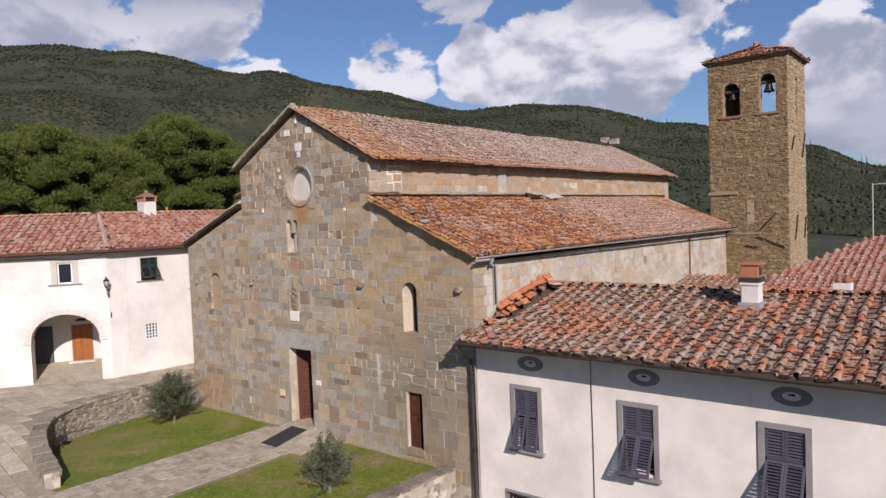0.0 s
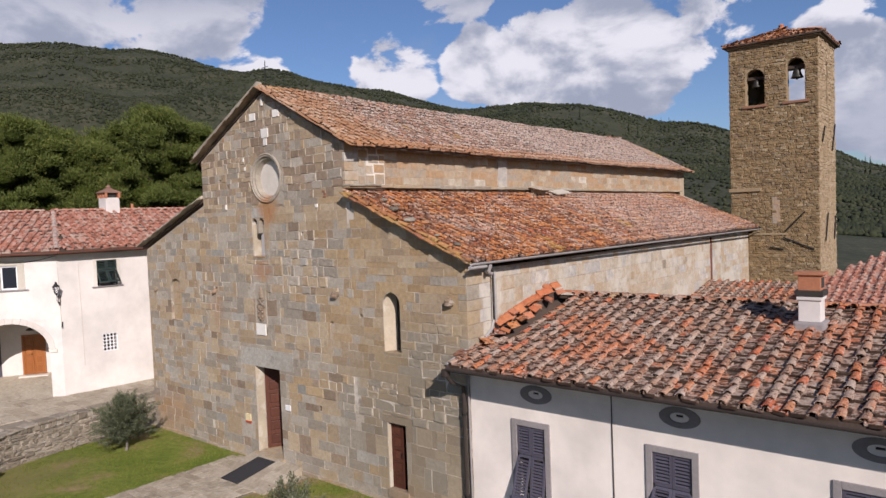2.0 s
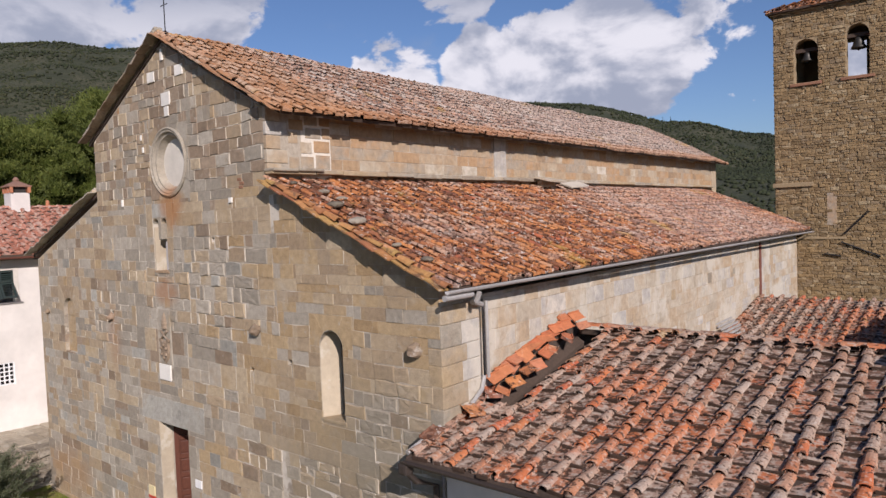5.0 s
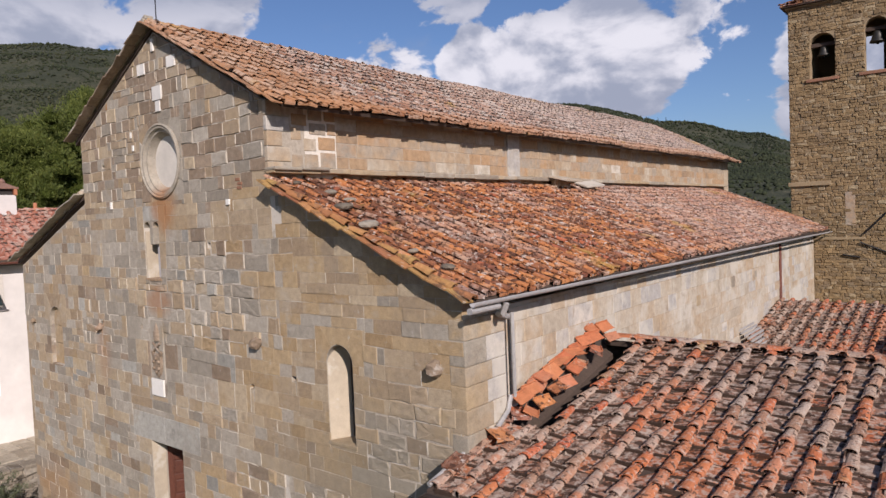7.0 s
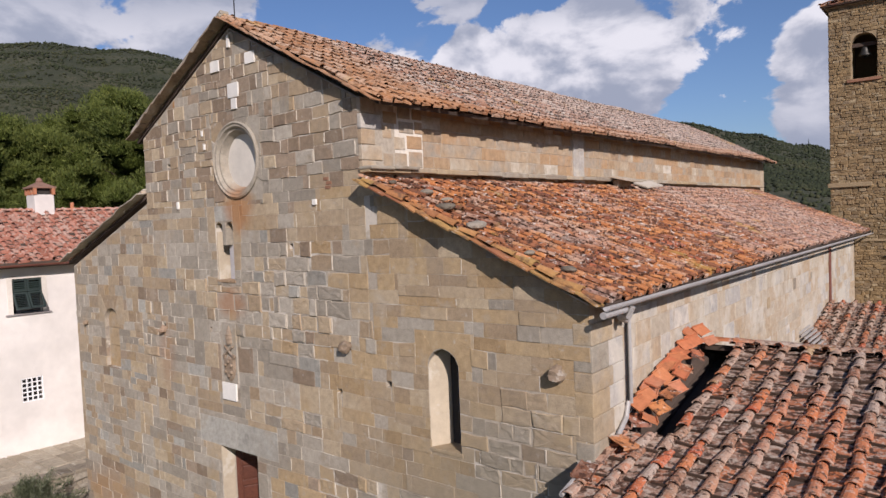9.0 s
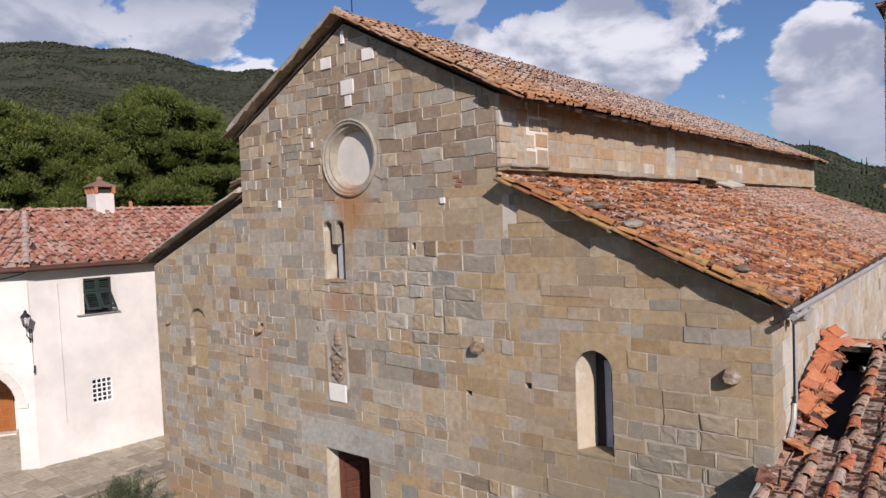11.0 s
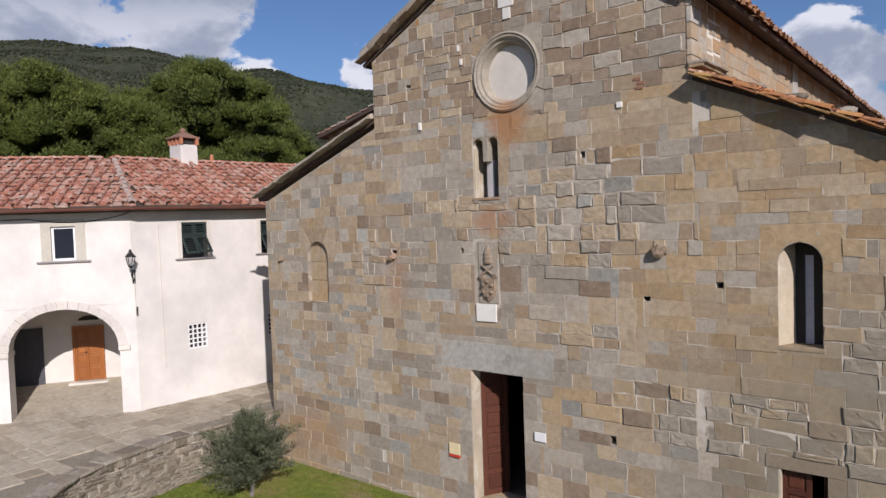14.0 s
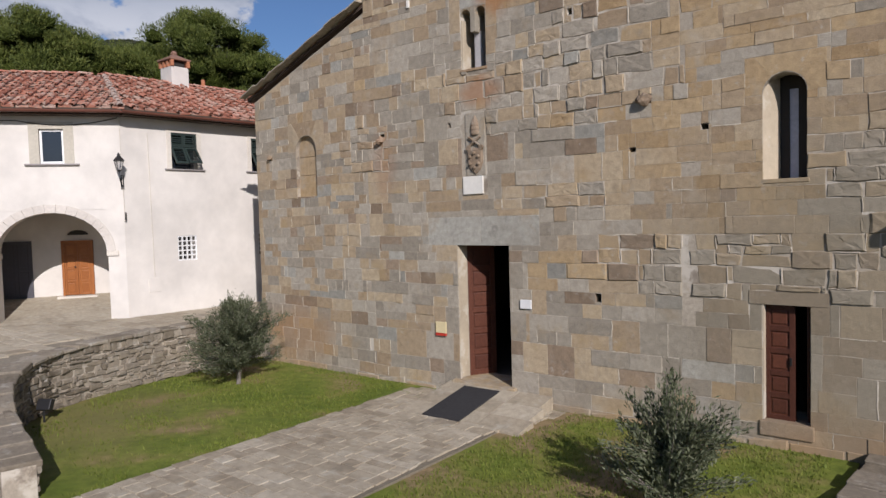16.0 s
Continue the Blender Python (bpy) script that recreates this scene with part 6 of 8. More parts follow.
for face in ("south", "east", "north", "west"):
    ends = (0.0, wide) if face in ("south", "north") else (0.5, wide - 0.5)
    holes = TW if face == "south" else [(1.15, 2.75, 12.9, 15.2)] if face == "north" else SIDEW if face == "east" else []
    tw = wall("wall", ends[0], ends[1], -2.9, TTOP, 0.012, 0.5, holes, TOWER_MORTAR, tower, MT[face])
    if face in ("north", "west"):
        continue
    hp = Heap()
    solid = list(holes)
    for poly in coursed(0.0, wide, 3.0, TTOP - 0.02, (0.07, 0.16), (0.10, 0.36), solid, rng, None, 0.006, 0.022):
        v, f = prism(poly, -rng.uniform(-0.004, 0.040), 0.06, 0.016, 0.018)
        hp.add(v, f, MT[face])
    hp.done("masonry", TOWER if face == "south" else TOWER_SUNLIT, tw, kind="stuff")
for cx, r, top in ((1.26, 0.46, 14.86), (3.15, 0.41, 15.12)):
    ah = Heap()
    for v, f in arch_fill(cx, top - 0.02 - r, r, top, 0.0, 0.5, steps=10):
        ah.add(v, f, MT["south"])
    ah.done("arch_head", TOWER_MORTAR, tower, kind="stuff")
for cx, z in ((1.26, 13.0), (3.15, 13.0)):
    part("sill", boxes((TX0 + cx - 0.6, TX0 + cx + 0.6, TY0 - 0.09, TY0 + 0.3, z - 0.12, z), bevel=0.015), SILLB, tower, "dark brick sill")
part("floor", boxes((TX0 + 0.5, TX1 - 0.5, TY0 + 0.5, TY1 - 0.5, 12.5, 12.7)), BOARD, tower)
part("string_course", boxes((TX0 - 0.08, TX0 + 1.5, TY0 - 0.10, TY0 + 0.1, 8.62, 8.80), bevel=0.02), TOWER_MORTAR, tower, "broken stone string course")
part("string_course", boxes((TX0 + 0.7, TX0 + 2.7, TY0 - 0.06, TY0 + 0.1, 6.36, 6.46), bevel=0.02), TOWER_MORTAR, tower)
part("blocked_opening", boxes((TX0 + 2.0, TX0 + 2.35, TY0 - 0.03, TY0 + 0.1, 6.95, 8.3), bevel=0.01), CLERE["object"], tower, "blocked slit")
for a, b in (((0.45, 7.35), (1.45, 6.75)), ((2.5, 6.25), (3.9, 5.65)), ((3.5, 7.5), (2.6, 6.55)), ((1.3, 3.75), (1.9, 3.35)), ((1.9, 5.75), (2.5, 5.65))):
    part("iron_strap", tube([(TX0 + a[0], TY0 - 0.07, a[1]), (TX0 + b[0], TY0 - 0.07, b[1])], 0.035, 6), IRON, tower, "iron wall tie")
for a, b in (((1.0, 6.0), (1.7, 7.4)), ((3.3, 6.0), (3.7, 7.2)), ((3.0, 10.6), (3.8, 12.0)), ((0.5, 10.9), (1.1, 11.7))):
    part("iron_strap", tube([(TX1 + 0.06, TY0 + a[0], a[1]), (TX1 + 0.06, TY0 + b[0], b[1])], 0.035, 6), IRON, tower)
# hipped roof
c = Vector(((TX0 + TX1) / 2, (TY0 + TY1) / 2, 16.95))
o = 0.24
base = [Vector((TX0 - o, TY0 - o, TTOP)), Vector((TX1 + o, TY0 - o, TTOP)), Vector((TX1 + o, TY1 + o, TTOP)), Vector((TX0 - o, TY1 + o, TTOP))]
troof = place_mesh("roof", [*base, c, *[b - Vector((0, 0, 0.07)) for b in base]], [(0, 1, 4), (1, 2, 4), (2, 3, 4), (3, 0, 4), (0, 5, 6, 1), (1, 6, 7, 2), (2, 7, 8, 3), (3, 8, 5, 0), (8, 7, 6, 5)], BOARD, tower, "low hipped roof of orange tiles")
for k in range(4):
    a, b = base[k], base[(k + 1) % 4]
    mid = (a + b) / 2
    upv = c - mid
    ln = (b - a).length
    tiled(troof, tuple(a), tuple(b - a), tuple(upv), ln, upv.length, 0.30, 0.34, TILE_A["island"], TILE_A["island"], rng,
          cut=lambda u, s, ln=ln, h=upv.length: s / h < 1 - abs(u - ln / 2) / (ln / 2) + 0.02)
part("finial", lathe([(0.16, 0), (0.2, 0.1), (0.12, 0.2), (0.14, 0.32), (0.0, 0.42)], 10, Matrix.Translation(c)), TERRA, tower, "terracotta ridge knob")
part("eave_course", boxes((TX0 - 0.1, TX1 + 0.1, TY0 - 0.1, TY1 + 0.1, TTOP - 0.14, TTOP - 0.075), bevel=0.02), TOWER_MORTAR, tower)


def bell(at, r):
    b = thing("bell", at, "dark bronze church bell hung from an iron-bound headstock", "bell", "bells in the tower")
    prof = [(r, 0.0), (r * 0.96, r * 0.16), (r * 0.78, r * 0.45), (r * 0.64, r * 0.95), (r * 0.56, r * 1.35), (r * 0.35, r * 1.55), (0.02, r * 1.6)]
    part("bell_body", lathe(prof, 20, Matrix.Translation(at)), BRONZE, b, soft=True)
    part("headstock", boxes((at[0] - 0.5, at[0] + 0.5, at[1] - 0.07, at[1] + 0.07, at[2] + r * 1.6, at[2] + r * 1.6 + 0.16), bevel=0.02), BOARD, b, "dark wooden headstock")
    part("clapper", tube([(at[0], at[1], at[2] + r), (at[0], at[1], at[2] - 0.08)], [0.015, 0.05], 8), IRON, b)


bell((TX0 + 1.26, TY0 + 0.35, 13.95), 0.24)
bell((TX0 + 3.15, TY0 + 0.35, 14.15), 0.29)

# ---- shuttered house beside the church ----
rng = random.Random(41)
near_house = thing("house", (14.0, 3.0, -2.8), "pinkish-white rendered house with slate-blue shutters and old tiled roof", "house")
HX0, HX1, HTOP = 8.13, 27.0, 4.32
WINS = ((9.29, 10.28), (12.46, 13.50), (15.72, 16.78))
inner = [(a + 0.12, b - 0.12, 1.53, 3.16) for a, b in WINS]
low = (9.15, 10.2, -1.2, 0.14)
VENTS = ((9.95, 3.90), (13.15, 3.90), (16.40, 3.88))
wall("front_wall", HX0, HX1, -2.9, HTOP, 0.0, 0.45, inner + [low] + [(x - 0.07, x + 0.07, z, z + 0.05) for x, z in VENTS], RENDER_P, near_house, None, None, "pinkish-white render")
part("side_wall", boxes((HX0, HX0 + 0.4, 0.45, 8.5, -2.9, 4.35)), RENDER_P, near_house)
part("side_wall", boxes((HX1 - 0.4, HX1, 0.45, 8.5, -2.9, 4.35)), RENDER_P, near_house)
part("rear_wall", boxes((HX0 + 0.4, HX1 - 0.4, 8.1, 8.5, -2.9, 4.35)), RENDER_P, near_house)
# near-black ceiling: the rooms' shade put into its colour
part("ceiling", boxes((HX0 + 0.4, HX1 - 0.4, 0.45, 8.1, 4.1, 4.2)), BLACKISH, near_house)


def slatted(parent, w, h, m, mat, step=0.068):
    """A louvred shutter panel: two stiles, two rails and slanting slats."""
    fr = part("panel_frame", boxes((0, 0.055, 0, 0.036, 0, h), (w - 0.055, w, 0, 0.036, 0, h), (0.055, w - 0.055, 0, 0.036, 0, 0.06), (0.055, w - 0.055, 0, 0.036, h - 0.06, h), bevel=0.004, m=m), mat, parent)
    slat = mesh_of("slat", box_v(0.05, w - 0.05, -0.030, 0.030, -0.006, 0.006), BOXF, mat)
    z = 0.085
    while z < h - 0.07:
        piece("slat", slat, m @ pose(0, 0.018, z, 38), fr)
        z += step


def shuttered_window(name, x0, x1, z0, z1, tilt, label):
    """A stone-framed window, its two louvred leaves shut above, the lower panels pushed out."""
    w = thing(name, ((x0 + x1) / 2, -0.02, z0), label, "window", kind="structure")
    f = 0.13
    part("frame", boxes((x0, x0 + f, -0.035, 0.12, z0 + 0.06, z1), (x1 - f, x1, -0.035, 0.12, z0 + 0.06, z1), (x0 + f, x1 - f, -0.035, 0.12, z1 - f, z1), bevel=0.008), SERENA, w, "grey stone surround")
    part("sill", boxes((x0 - 0.06, x1 + 0.06, -0.11, 0.14, z0 - 0.02, z0 + 0.062), bevel=0.012), SERENA, w, "grey stone sill")
    part("glass", boxes((x0 + f, x1 - f, 0.20, 0.21, z0 + 0.06, z1 - f)), GLASS, w)
    zin0, zin1 = z0 + 0.075, z1 - f - 0.01
    half = (x1 - x0 - 2 * f) / 2 - 0.006
    mid = zin0 + (zin1 - zin0) * 0.60
    for k, t in enumerate(tilt):
        xa = x0 + f + 0.003 + k * (half + 0.006)
        slatted(w, half, zin1 - mid, pose(xa, 0.0, mid), SHUT)
        # the lower panel hinges at its top
        slatted(w, half, mid - zin0 - 0.01, pose(xa, 0.0, mid - 0.008) @ pose(0, 0, 0, -t) @ pose(0, 0, -(mid - zin0 - 0.01)), SHUT)
        part("hinge", boxes((xa + 0.01 + k * (half - 0.05), xa + 0.04 + k * (half - 0.05), -0.012, 0.0, mid - 0.05, mid + 0.05)), IRON, w)
    part("shutter_dog", tube([(x0 + 0.02, -0.03, z0 - 0.02), (x0 + 0.02, -0.12, z0 - 0.05)], 0.01, 6), IRON, w)
    return w


shuttered_window("window_5", *WINS[0], 1.44, 3.28, (19, 9), "slate-blue louvred shutters ajar below in a grey stone surround")
shuttered_window("window_6", *WINS[1], 1.40, 3.27, (27, 25), "slate-blue louvred shutters with both lower panels pushed out")
shuttered_window("window_7", *WINS[2], 1.38, 3.26, (30, 28), "slate-blue louvred shutters with both lower panels pushed far out")
gw = thing("window_8", (9.67, 0.0, -1.2), "ground-floor window with a dark iron grille in a grey surround", "window", kind="structure")
part("frame", boxes((9.0, 9.15, -0.03, 0.1, -1.2, 0.26), (10.2, 10.35, -0.03, 0.1, -1.2, 0.26), (9.15, 10.2, -0.03, 0.1, 0.14, 0.26), bevel=0.008), SERENA, gw)
part("glass", boxes((9.15, 10.2, 0.2, 0.21, -1.2, 0.14)), GLASS, gw)
for k in range(7):
    part("bar", tube([(9.2 + k * 0.158, -0.06, -1.2), (9.2 + k * 0.158, -0.06, 0.2)], 0.011, 6), IRON, gw)
part("crossbar", tube([(9.1, -0.07, 0.19), (10.3, -0.07, 0.19)], 0.012, 6), IRON, gw)
for x, z in VENTS:
    v = thing("vent", (x, -0.02, z), "oval grey painted vent surround under the eave", "vent", "oval vents under the eave")
    bm = bmesh.new()
    rows = []
    for r, y in ((1.0, 0.0), (1.0, -0.02), (0.50, -0.028), (0.46, -0.014), (0.02, -0.012)):
        rows.append([bm.verts.new((x + 0.40 * r * math.cos(2 * math.pi * k / 32), y - 0.002, z + 0.205 * (r if r > 0.1 else r) * math.sin(2 * math.pi * k / 32))) for k in range(32)])
    for r0, r1 in zip(rows[:3], rows[1:4]):
        for k in range(32):
            bm.faces.new((r0[k], r0[(k + 1) % 32], r1[(k + 1) % 32], r1[k]))
    for r in rows[4]:
        bm.verts.remove(r)
    part("ring", bm, GREYPAINT, v)
    part("hole", boxes((x - 0.068, x + 0.068, 0.02, 0.4, z + 0.002, z + 0.048)), BLACKISH, v)
# cable down the wall
tagged(part("cable", tube([(11.75, -0.012, 4.2), (11.76, -0.012, 2.0), (11.74, -0.012, -2.0)], 0.012, 6), GUTTER), "thin brown cable running down the rendered wall", "cable")

# roof
EAVE_Y, EAVE_Z, TOP_Y = -0.74, 4.50, 4.22
SL = 0.2265
TOP_Z = EAVE_Z + SL * (TOP_Y - EAVE_Y)
def xslab(name, x0, x1, y0, z0, y1, z1, thick, mat, parent):
    v = []
    for x in (x0, x1):
        v += [(x, y0, z0), (x, y1, z1), (x, y1, z1 - thick), (x, y0, z0 - thick)]
    return place_mesh(name, v, [(0, 1, 2, 3), (7, 6, 5, 4), (0, 4, 5, 1), (1, 5, 6, 2), (2, 6, 7, 3), (3, 7, 4, 0)], mat, parent)


near_roof = xslab("roof", 8.724, HX1 + 0.3, EAVE_Y, EAVE_Z - 0.04, TOP_Y, TOP_Z - 0.04, 0.10, BOARD, near_house)
# near-black for the valley: the shade in the gap put into its colour
VALLEY_SHADE = plain("valley_shade", (0.035, 0.032, 0.032), 0.8, speck=0.2, bump=0.3)
xslab("roof", 8.0, 8.72, EAVE_Y, EAVE_Z - 0.04, 1.0, EAVE_Z - 0.04 + SL * (1.0 - EAVE_Y), 0.10, BOARD, near_house)
xslab("valley", 7.86, 8.72, 1.004, 4.44, TOP_Y, 5.14, 0.08, VALLEY_SHADE, near_house)
near_roof["label"] = "shallow roof of lichened old terracotta tiles"
rear_roof = xslab("roof", 8.0, HX1 + 0.3, TOP_Y, TOP_Z - 0.04, 9.0, TOP_Z - 0.04 - SL * (9.0 - TOP_Y) * 1.15, 0.10, BOARD, near_house)
upr = Vector((0, TOP_Y - EAVE_Y, TOP_Z - EAVE_Z))
tiled(near_roof, (8.12, EAVE_Y, EAVE_Z - 0.04), (1, 0, 0), upr, 18.6, upr.length - 0.1, 0.355, 0.345, TILE["island"], PAN["island"], rng,
      pick=lambda u, s: 0.3 < u < 6.0 and s < 3.2, cut=lambda u, s: u > 0.56 or s < 1.45, wob=0.026, cover_part=TILE["object"], pan_part=PAN["object"], low=0.70, moss=DARK_JOINT)
upq = Vector((0, TOP_Y - 9.0, SL * (9.0 - TOP_Y) * 1.15))
tiled(rear_roof, (HX1 + 0.2, 9.0, TOP_Z - 0.04 - SL * (9.0 - TOP_Y) * 1.15), (-1, 0, 0), upq, 18.6, upq.length - 0.1, 0.355, 0.36, TILE["island"], PAN["island"], rng)
x = 8.35
rt = mesh_of("ridge_tile", *COVER, TILE["object"])
while x < HX1:
    piece("ridge_tile", rt, pose(x, TOP_Y + 0.02 + rng.uniform(-0.03, 0.03), TOP_Z + 0.035 + rng.uniform(-0.012, 0.012), rng.uniform(-3, 3), rng.uniform(-3, 3), -90 + rng.uniform(-6, 6)) @ Matrix.Diagonal((1.45, 1.05, 0.75, 1)), near_roof)
    x += 0.36
# fresh orange tiles on the raised kerb against the church
kerb = thing("roof_kerb", (8.15, 2.4, 4.9), "raised kerb of loose orange tiles against the church wall", "roof kerb")
# core in dark boarding colour, painted as the shade under the kerb tiles
for xa, xb, drop in ((7.84, 8.14, 0.16), (8.144, 8.28, 0.52)):
    kv = []
    for y, z in ((1.10, 5.22), (4.18, 5.94)):
        kv += [(xa, y, z - 0.85), (xb, y, z - 0.85), (xb, y, z - drop - 0.08), (xa, y, z - drop)]
    place_mesh("kerb_core", kv, [(0, 1, 2, 3), (7, 6, 5, 4), (0, 4, 5, 1), (1, 5, 6, 2), (2, 6, 7, 3), (3, 7, 4, 0)], BOARD, kerb)
tm = mesh_of("flat_tile", *pan_shape(0.40, 0.17, 0.15, 0.03, 0.022), NEWT)
om = mesh_of("flat_tile", *pan_shape(0.40, 0.17, 0.15, 0.03, 0.022), TILE_A["object"])
for k in range(13):
    t = k / 12
    y, z = 1.05 + 2.80 * t, 5.20 + 0.64 * t
    piece("flat_tile", tm, pose(8.24 - 0.08 * t + rng.uniform(-0.03, 0.03), y + rng.uniform(-0.05, 0.05), z + 0.03 * (k % 2), 15 + rng.uniform(-14, 14), 26 + rng.uniform(-14, 14), rng.uniform(-30, 30)) @ Matrix.Diagonal((rng.uniform(0.62, 0.85), rng.uniform(0.6, 0.85), 1, 1)), kerb)
    if k % 3 != 2:
        piece("flat_tile", om if k % 2 else tm, pose(8.40 - 0.06 * t + rng.uniform(-0.05, 0.04), y + 0.1 + rng.uniform(-0.08, 0.08), z - 0.17 + rng.uniform(-0.01, 0.02), 14 + rng.uniform(-8, 8), 26 + rng.uniform(-14, 14), rng.uniform(-40, 40)) @ Matrix.Diagonal((0.7, rng.uniform(0.5, 0.8), 1, 1)), kerb)
for k, (x, y, z, q) in enumerate(((8.12, 0.86, 4.97, 14), (8.36, 0.98, 4.99, 42), (8.12, 0.42, 4.86, 4), (8.13, 0.0, 4.76, -5), (8.14, -0.42, 4.66, 6), (8.46, 0.40, 4.86, 70))):
    piece("flat_tile", om, pose(x, y, z, 12, 4, q) @ Matrix.Diagonal((0.85, 0.9, 1, 1)), kerb)
lead = thing("flashing", (8.0, 0.0, 4.7), "grey lead flashing strip at the roof corner", "flashing")
part("strip", tube([(8.02, -0.72, 4.52), (8.05, 0.1, 4.74), (8.10, 0.62, 4.92)], 0.035, 6), ZINC, lead)
# gutter and downpipe
ng = thing("gutter", (14.0, -0.8, 4.38), "dark brown half-round gutter along the house eave", "gutter")
half_pipe((7.99, -0.80, 4.42), (HX1, -0.80, 4.36), 0.05, GUTTER, ng)
part("fascia", boxes((8.13, HX1, -0.70, -0.67, 4.33, 4.42)), GUTTER, ng)
part("hopper", boxes((7.93, 8.09, -0.85, -0.66, 4.22, 4.40), bevel=0.04), GUTTER, ng, "dark gutter end")
part("soffit", boxes((8.13, HX1, -0.66, 0.0, 4.325, 4.345)), GREYPAINT, ng)
dp = thing("downpipe", (8.03, -0.10, -2.8), "dark brown downpipe at the corner of the house", "downpipe")
part("pipe", tube([(8.01, -0.74, 4.25), (8.01, -0.55, 4.05), (8.02, -0.12, 3.85), (8.02, -0.12, -2.8)], 0.05, 8), GUTTER, dp)
part("conduit", tube([(8.12, -0.06, 4.2), (8.12, -0.06, -2.8)], 0.022, 6), SERENA, dp, "thin grey conduit")
for z in (3.2, 1.2, -0.8):
    part("clip", lathe([(0.068, -0.025), (0.068, 0.025)], 10, Matrix.Translation((8.02, -0.12, z))), IRON, dp)

# white chimney with a terracotta pot
chim = thing("chimney", (14.85, 3.02, 5.2), "whitewashed square chimney with a brick and terracotta cap", "chimney")
part("shaft", boxes((14.64, 15.06, 2.81, 3.23, 4.95, 5.98), bevel=0.015), RENDER_W, chim)
part("collar", boxes((14.61, 15.09, 2.78, 3.26, 5.90, 5.97), bevel=0.012), RENDER_W, chim)
part("base", boxes((14.55, 15.15, 2.72, 3.32, 4.9, 5.46), bevel=0.05), SERENA, chim, "cement skirt")
# near-black block painted as the shaded slot under the pot
part("cap", boxes((14.58, 15.12, 2.77, 3.27, 5.985, 6.10), bevel=0.012), BLACKISH, chim)
part("pot", boxes((14.64, 15.06, 2.80, 3.24, 6.10, 6.42), bevel=0.012), TERRA, chim, "hollow terracotta block")
part("lid", boxes((14.57, 15.13, 2.76, 3.28, 6.42, 6.47), bevel=0.008), TERRA, chim)
part("flue", boxes((15.055, 15.066, 2.88, 3.16, 6.15, 6.36)), BLACKISH, chim)

# roofs behind
shed = thing("outbuilding", (10.0, 13.5, -2.8), "low outbuilding with old tiled roof against the church", "outbuilding")
part("wall", boxes((7.86, 12.6, 11.6, 17.5, -2.9, 3.5)), RENDER_P, shed)
sr = xslab("roof", 7.95, 13.0, 11.0, 3.30, 18.0, 4.60, 0.1, BOARD, shed)
ups = Vector((0, 7.0, 1.30))
tiled(sr, (8.0, 11.0, 3.32), (1, 0, 0), ups, 4.9, ups.length, 0.34, 0.36, TILE["island"], PAN["island"], rng)
sheet = Heap()
for k in range(9):
    x = 7.88 + k * 0.09
    sheet.add(box_v(x, x + 0.05, 13.2, 14.8, 4.30 - k * 0.07, 4.36 - k * 0.07), BOXF)
sheet.done("corrugated_sheet", ZINC, shed, "pale corrugated sheet flashing")
back_house = thing("house", (19.0, 14.0, -2.8), "farther house with a lichened old tile roof", "house")
part("wall", boxes((13.2, 26.0, 10.0, 13.6, -2.9, 4.1), (15.7, 26.0, 13.604, 19.0, -2.9, 4.1)), RENDER_W, back_house)
# the left edge runs aslant up to the ridge
bv = [(x, y, 4.15 + 2.2 * (y - 9.4) / 9.6 - d) for d in (0.0, 0.1) for x, y in ((12.8, 9.4), (26.5, 9.4), (26.5, 19.0), (15.5, 19.0), (12.9, 13.5))]
br = place_mesh("roof", bv, [(0, 1, 2, 3, 4), (9, 8, 7, 6, 5)] + [(i, i + 5, (i + 1) % 5 + 5, (i + 1) % 5) for i in range(5)], BOARD, back_house)
upk = Vector((0, 9.6, 2.2))
tiled(br, (12.9, 9.4, 4.17), (1, 0, 0), upk, 13.5, upk.length, 0.27, 0.33, TILE_R, TILE_R, rng, low=0.72, dip=0.04, cut=lambda u, s: s < 4.2 or u > 0.46 * (s - 4.2))
c2 = thing("chimney", (15.8, 10.4, 4.4), "low white chimney with two terracotta cowls", "chimney")
part("shaft", boxes((15.5, 16.02, 10.1, 10.7, 4.2, 5.24), bevel=0.015), RENDER_W, c2)
for x in (15.64, 15.88):
    part("cowl", lathe([(0.12, 0), (0.13, 0.1), (0.06, 0.28)], 8, Matrix.Translation((x, 10.4, 5.24))), SILLB, c2)

# ---- white house on the square ----
rng = random.Random(51)
white_house = thing("house", (-14.0, 0.0, 1.3), "white rendered house with a red tiled roof and an arched porch", "house")
CX, CY = -10.85, -1.72
MR = frame_of((CX, CY, 0), (0.067, 0.998))
ML = frame_of((CX, CY, 0), (0.6, 0.8))
RTOP, BASEZ = 7.12, 1.0
R_HOLES = [(1.45, 2.25, 5.62, 6.68), (4.12, 4.92, 5.62, 6.68), (1.52, 2.12, 2.90, 3.64), (4.25, 4.85, 2.90, 3.64)]
L_HOLES = [(-2.03, -1.43, 5.72, 6.66), (-3.24, -0.46, 1.0, 4.45), (-6.1, -5.4, 5.72, 6.66), (-5.9, -5.45, 2.9, 3.5)]
wall("front_wall", 0.0, 11.5, BASEZ, RTOP, 0.0, 0.45, R_HOLES, RENDER_W, white_house, MR, None, "white lime render")
wall("front_wall", -14.0, 0.0, BASEZ, RTOP, 0.0, 0.45, L_HOLES, RENDER_W, white_house, ML, None, "white lime render")
h = Heap()
for v, f in arch_fill(-1.85, 3.30, 1.39, 4.46, 0.0, 0.45, rise=1.12, steps=24):
    h.add(v, f, ML)
h.done("arch_spandrel", RENDER_W, white_house, kind="stuff")
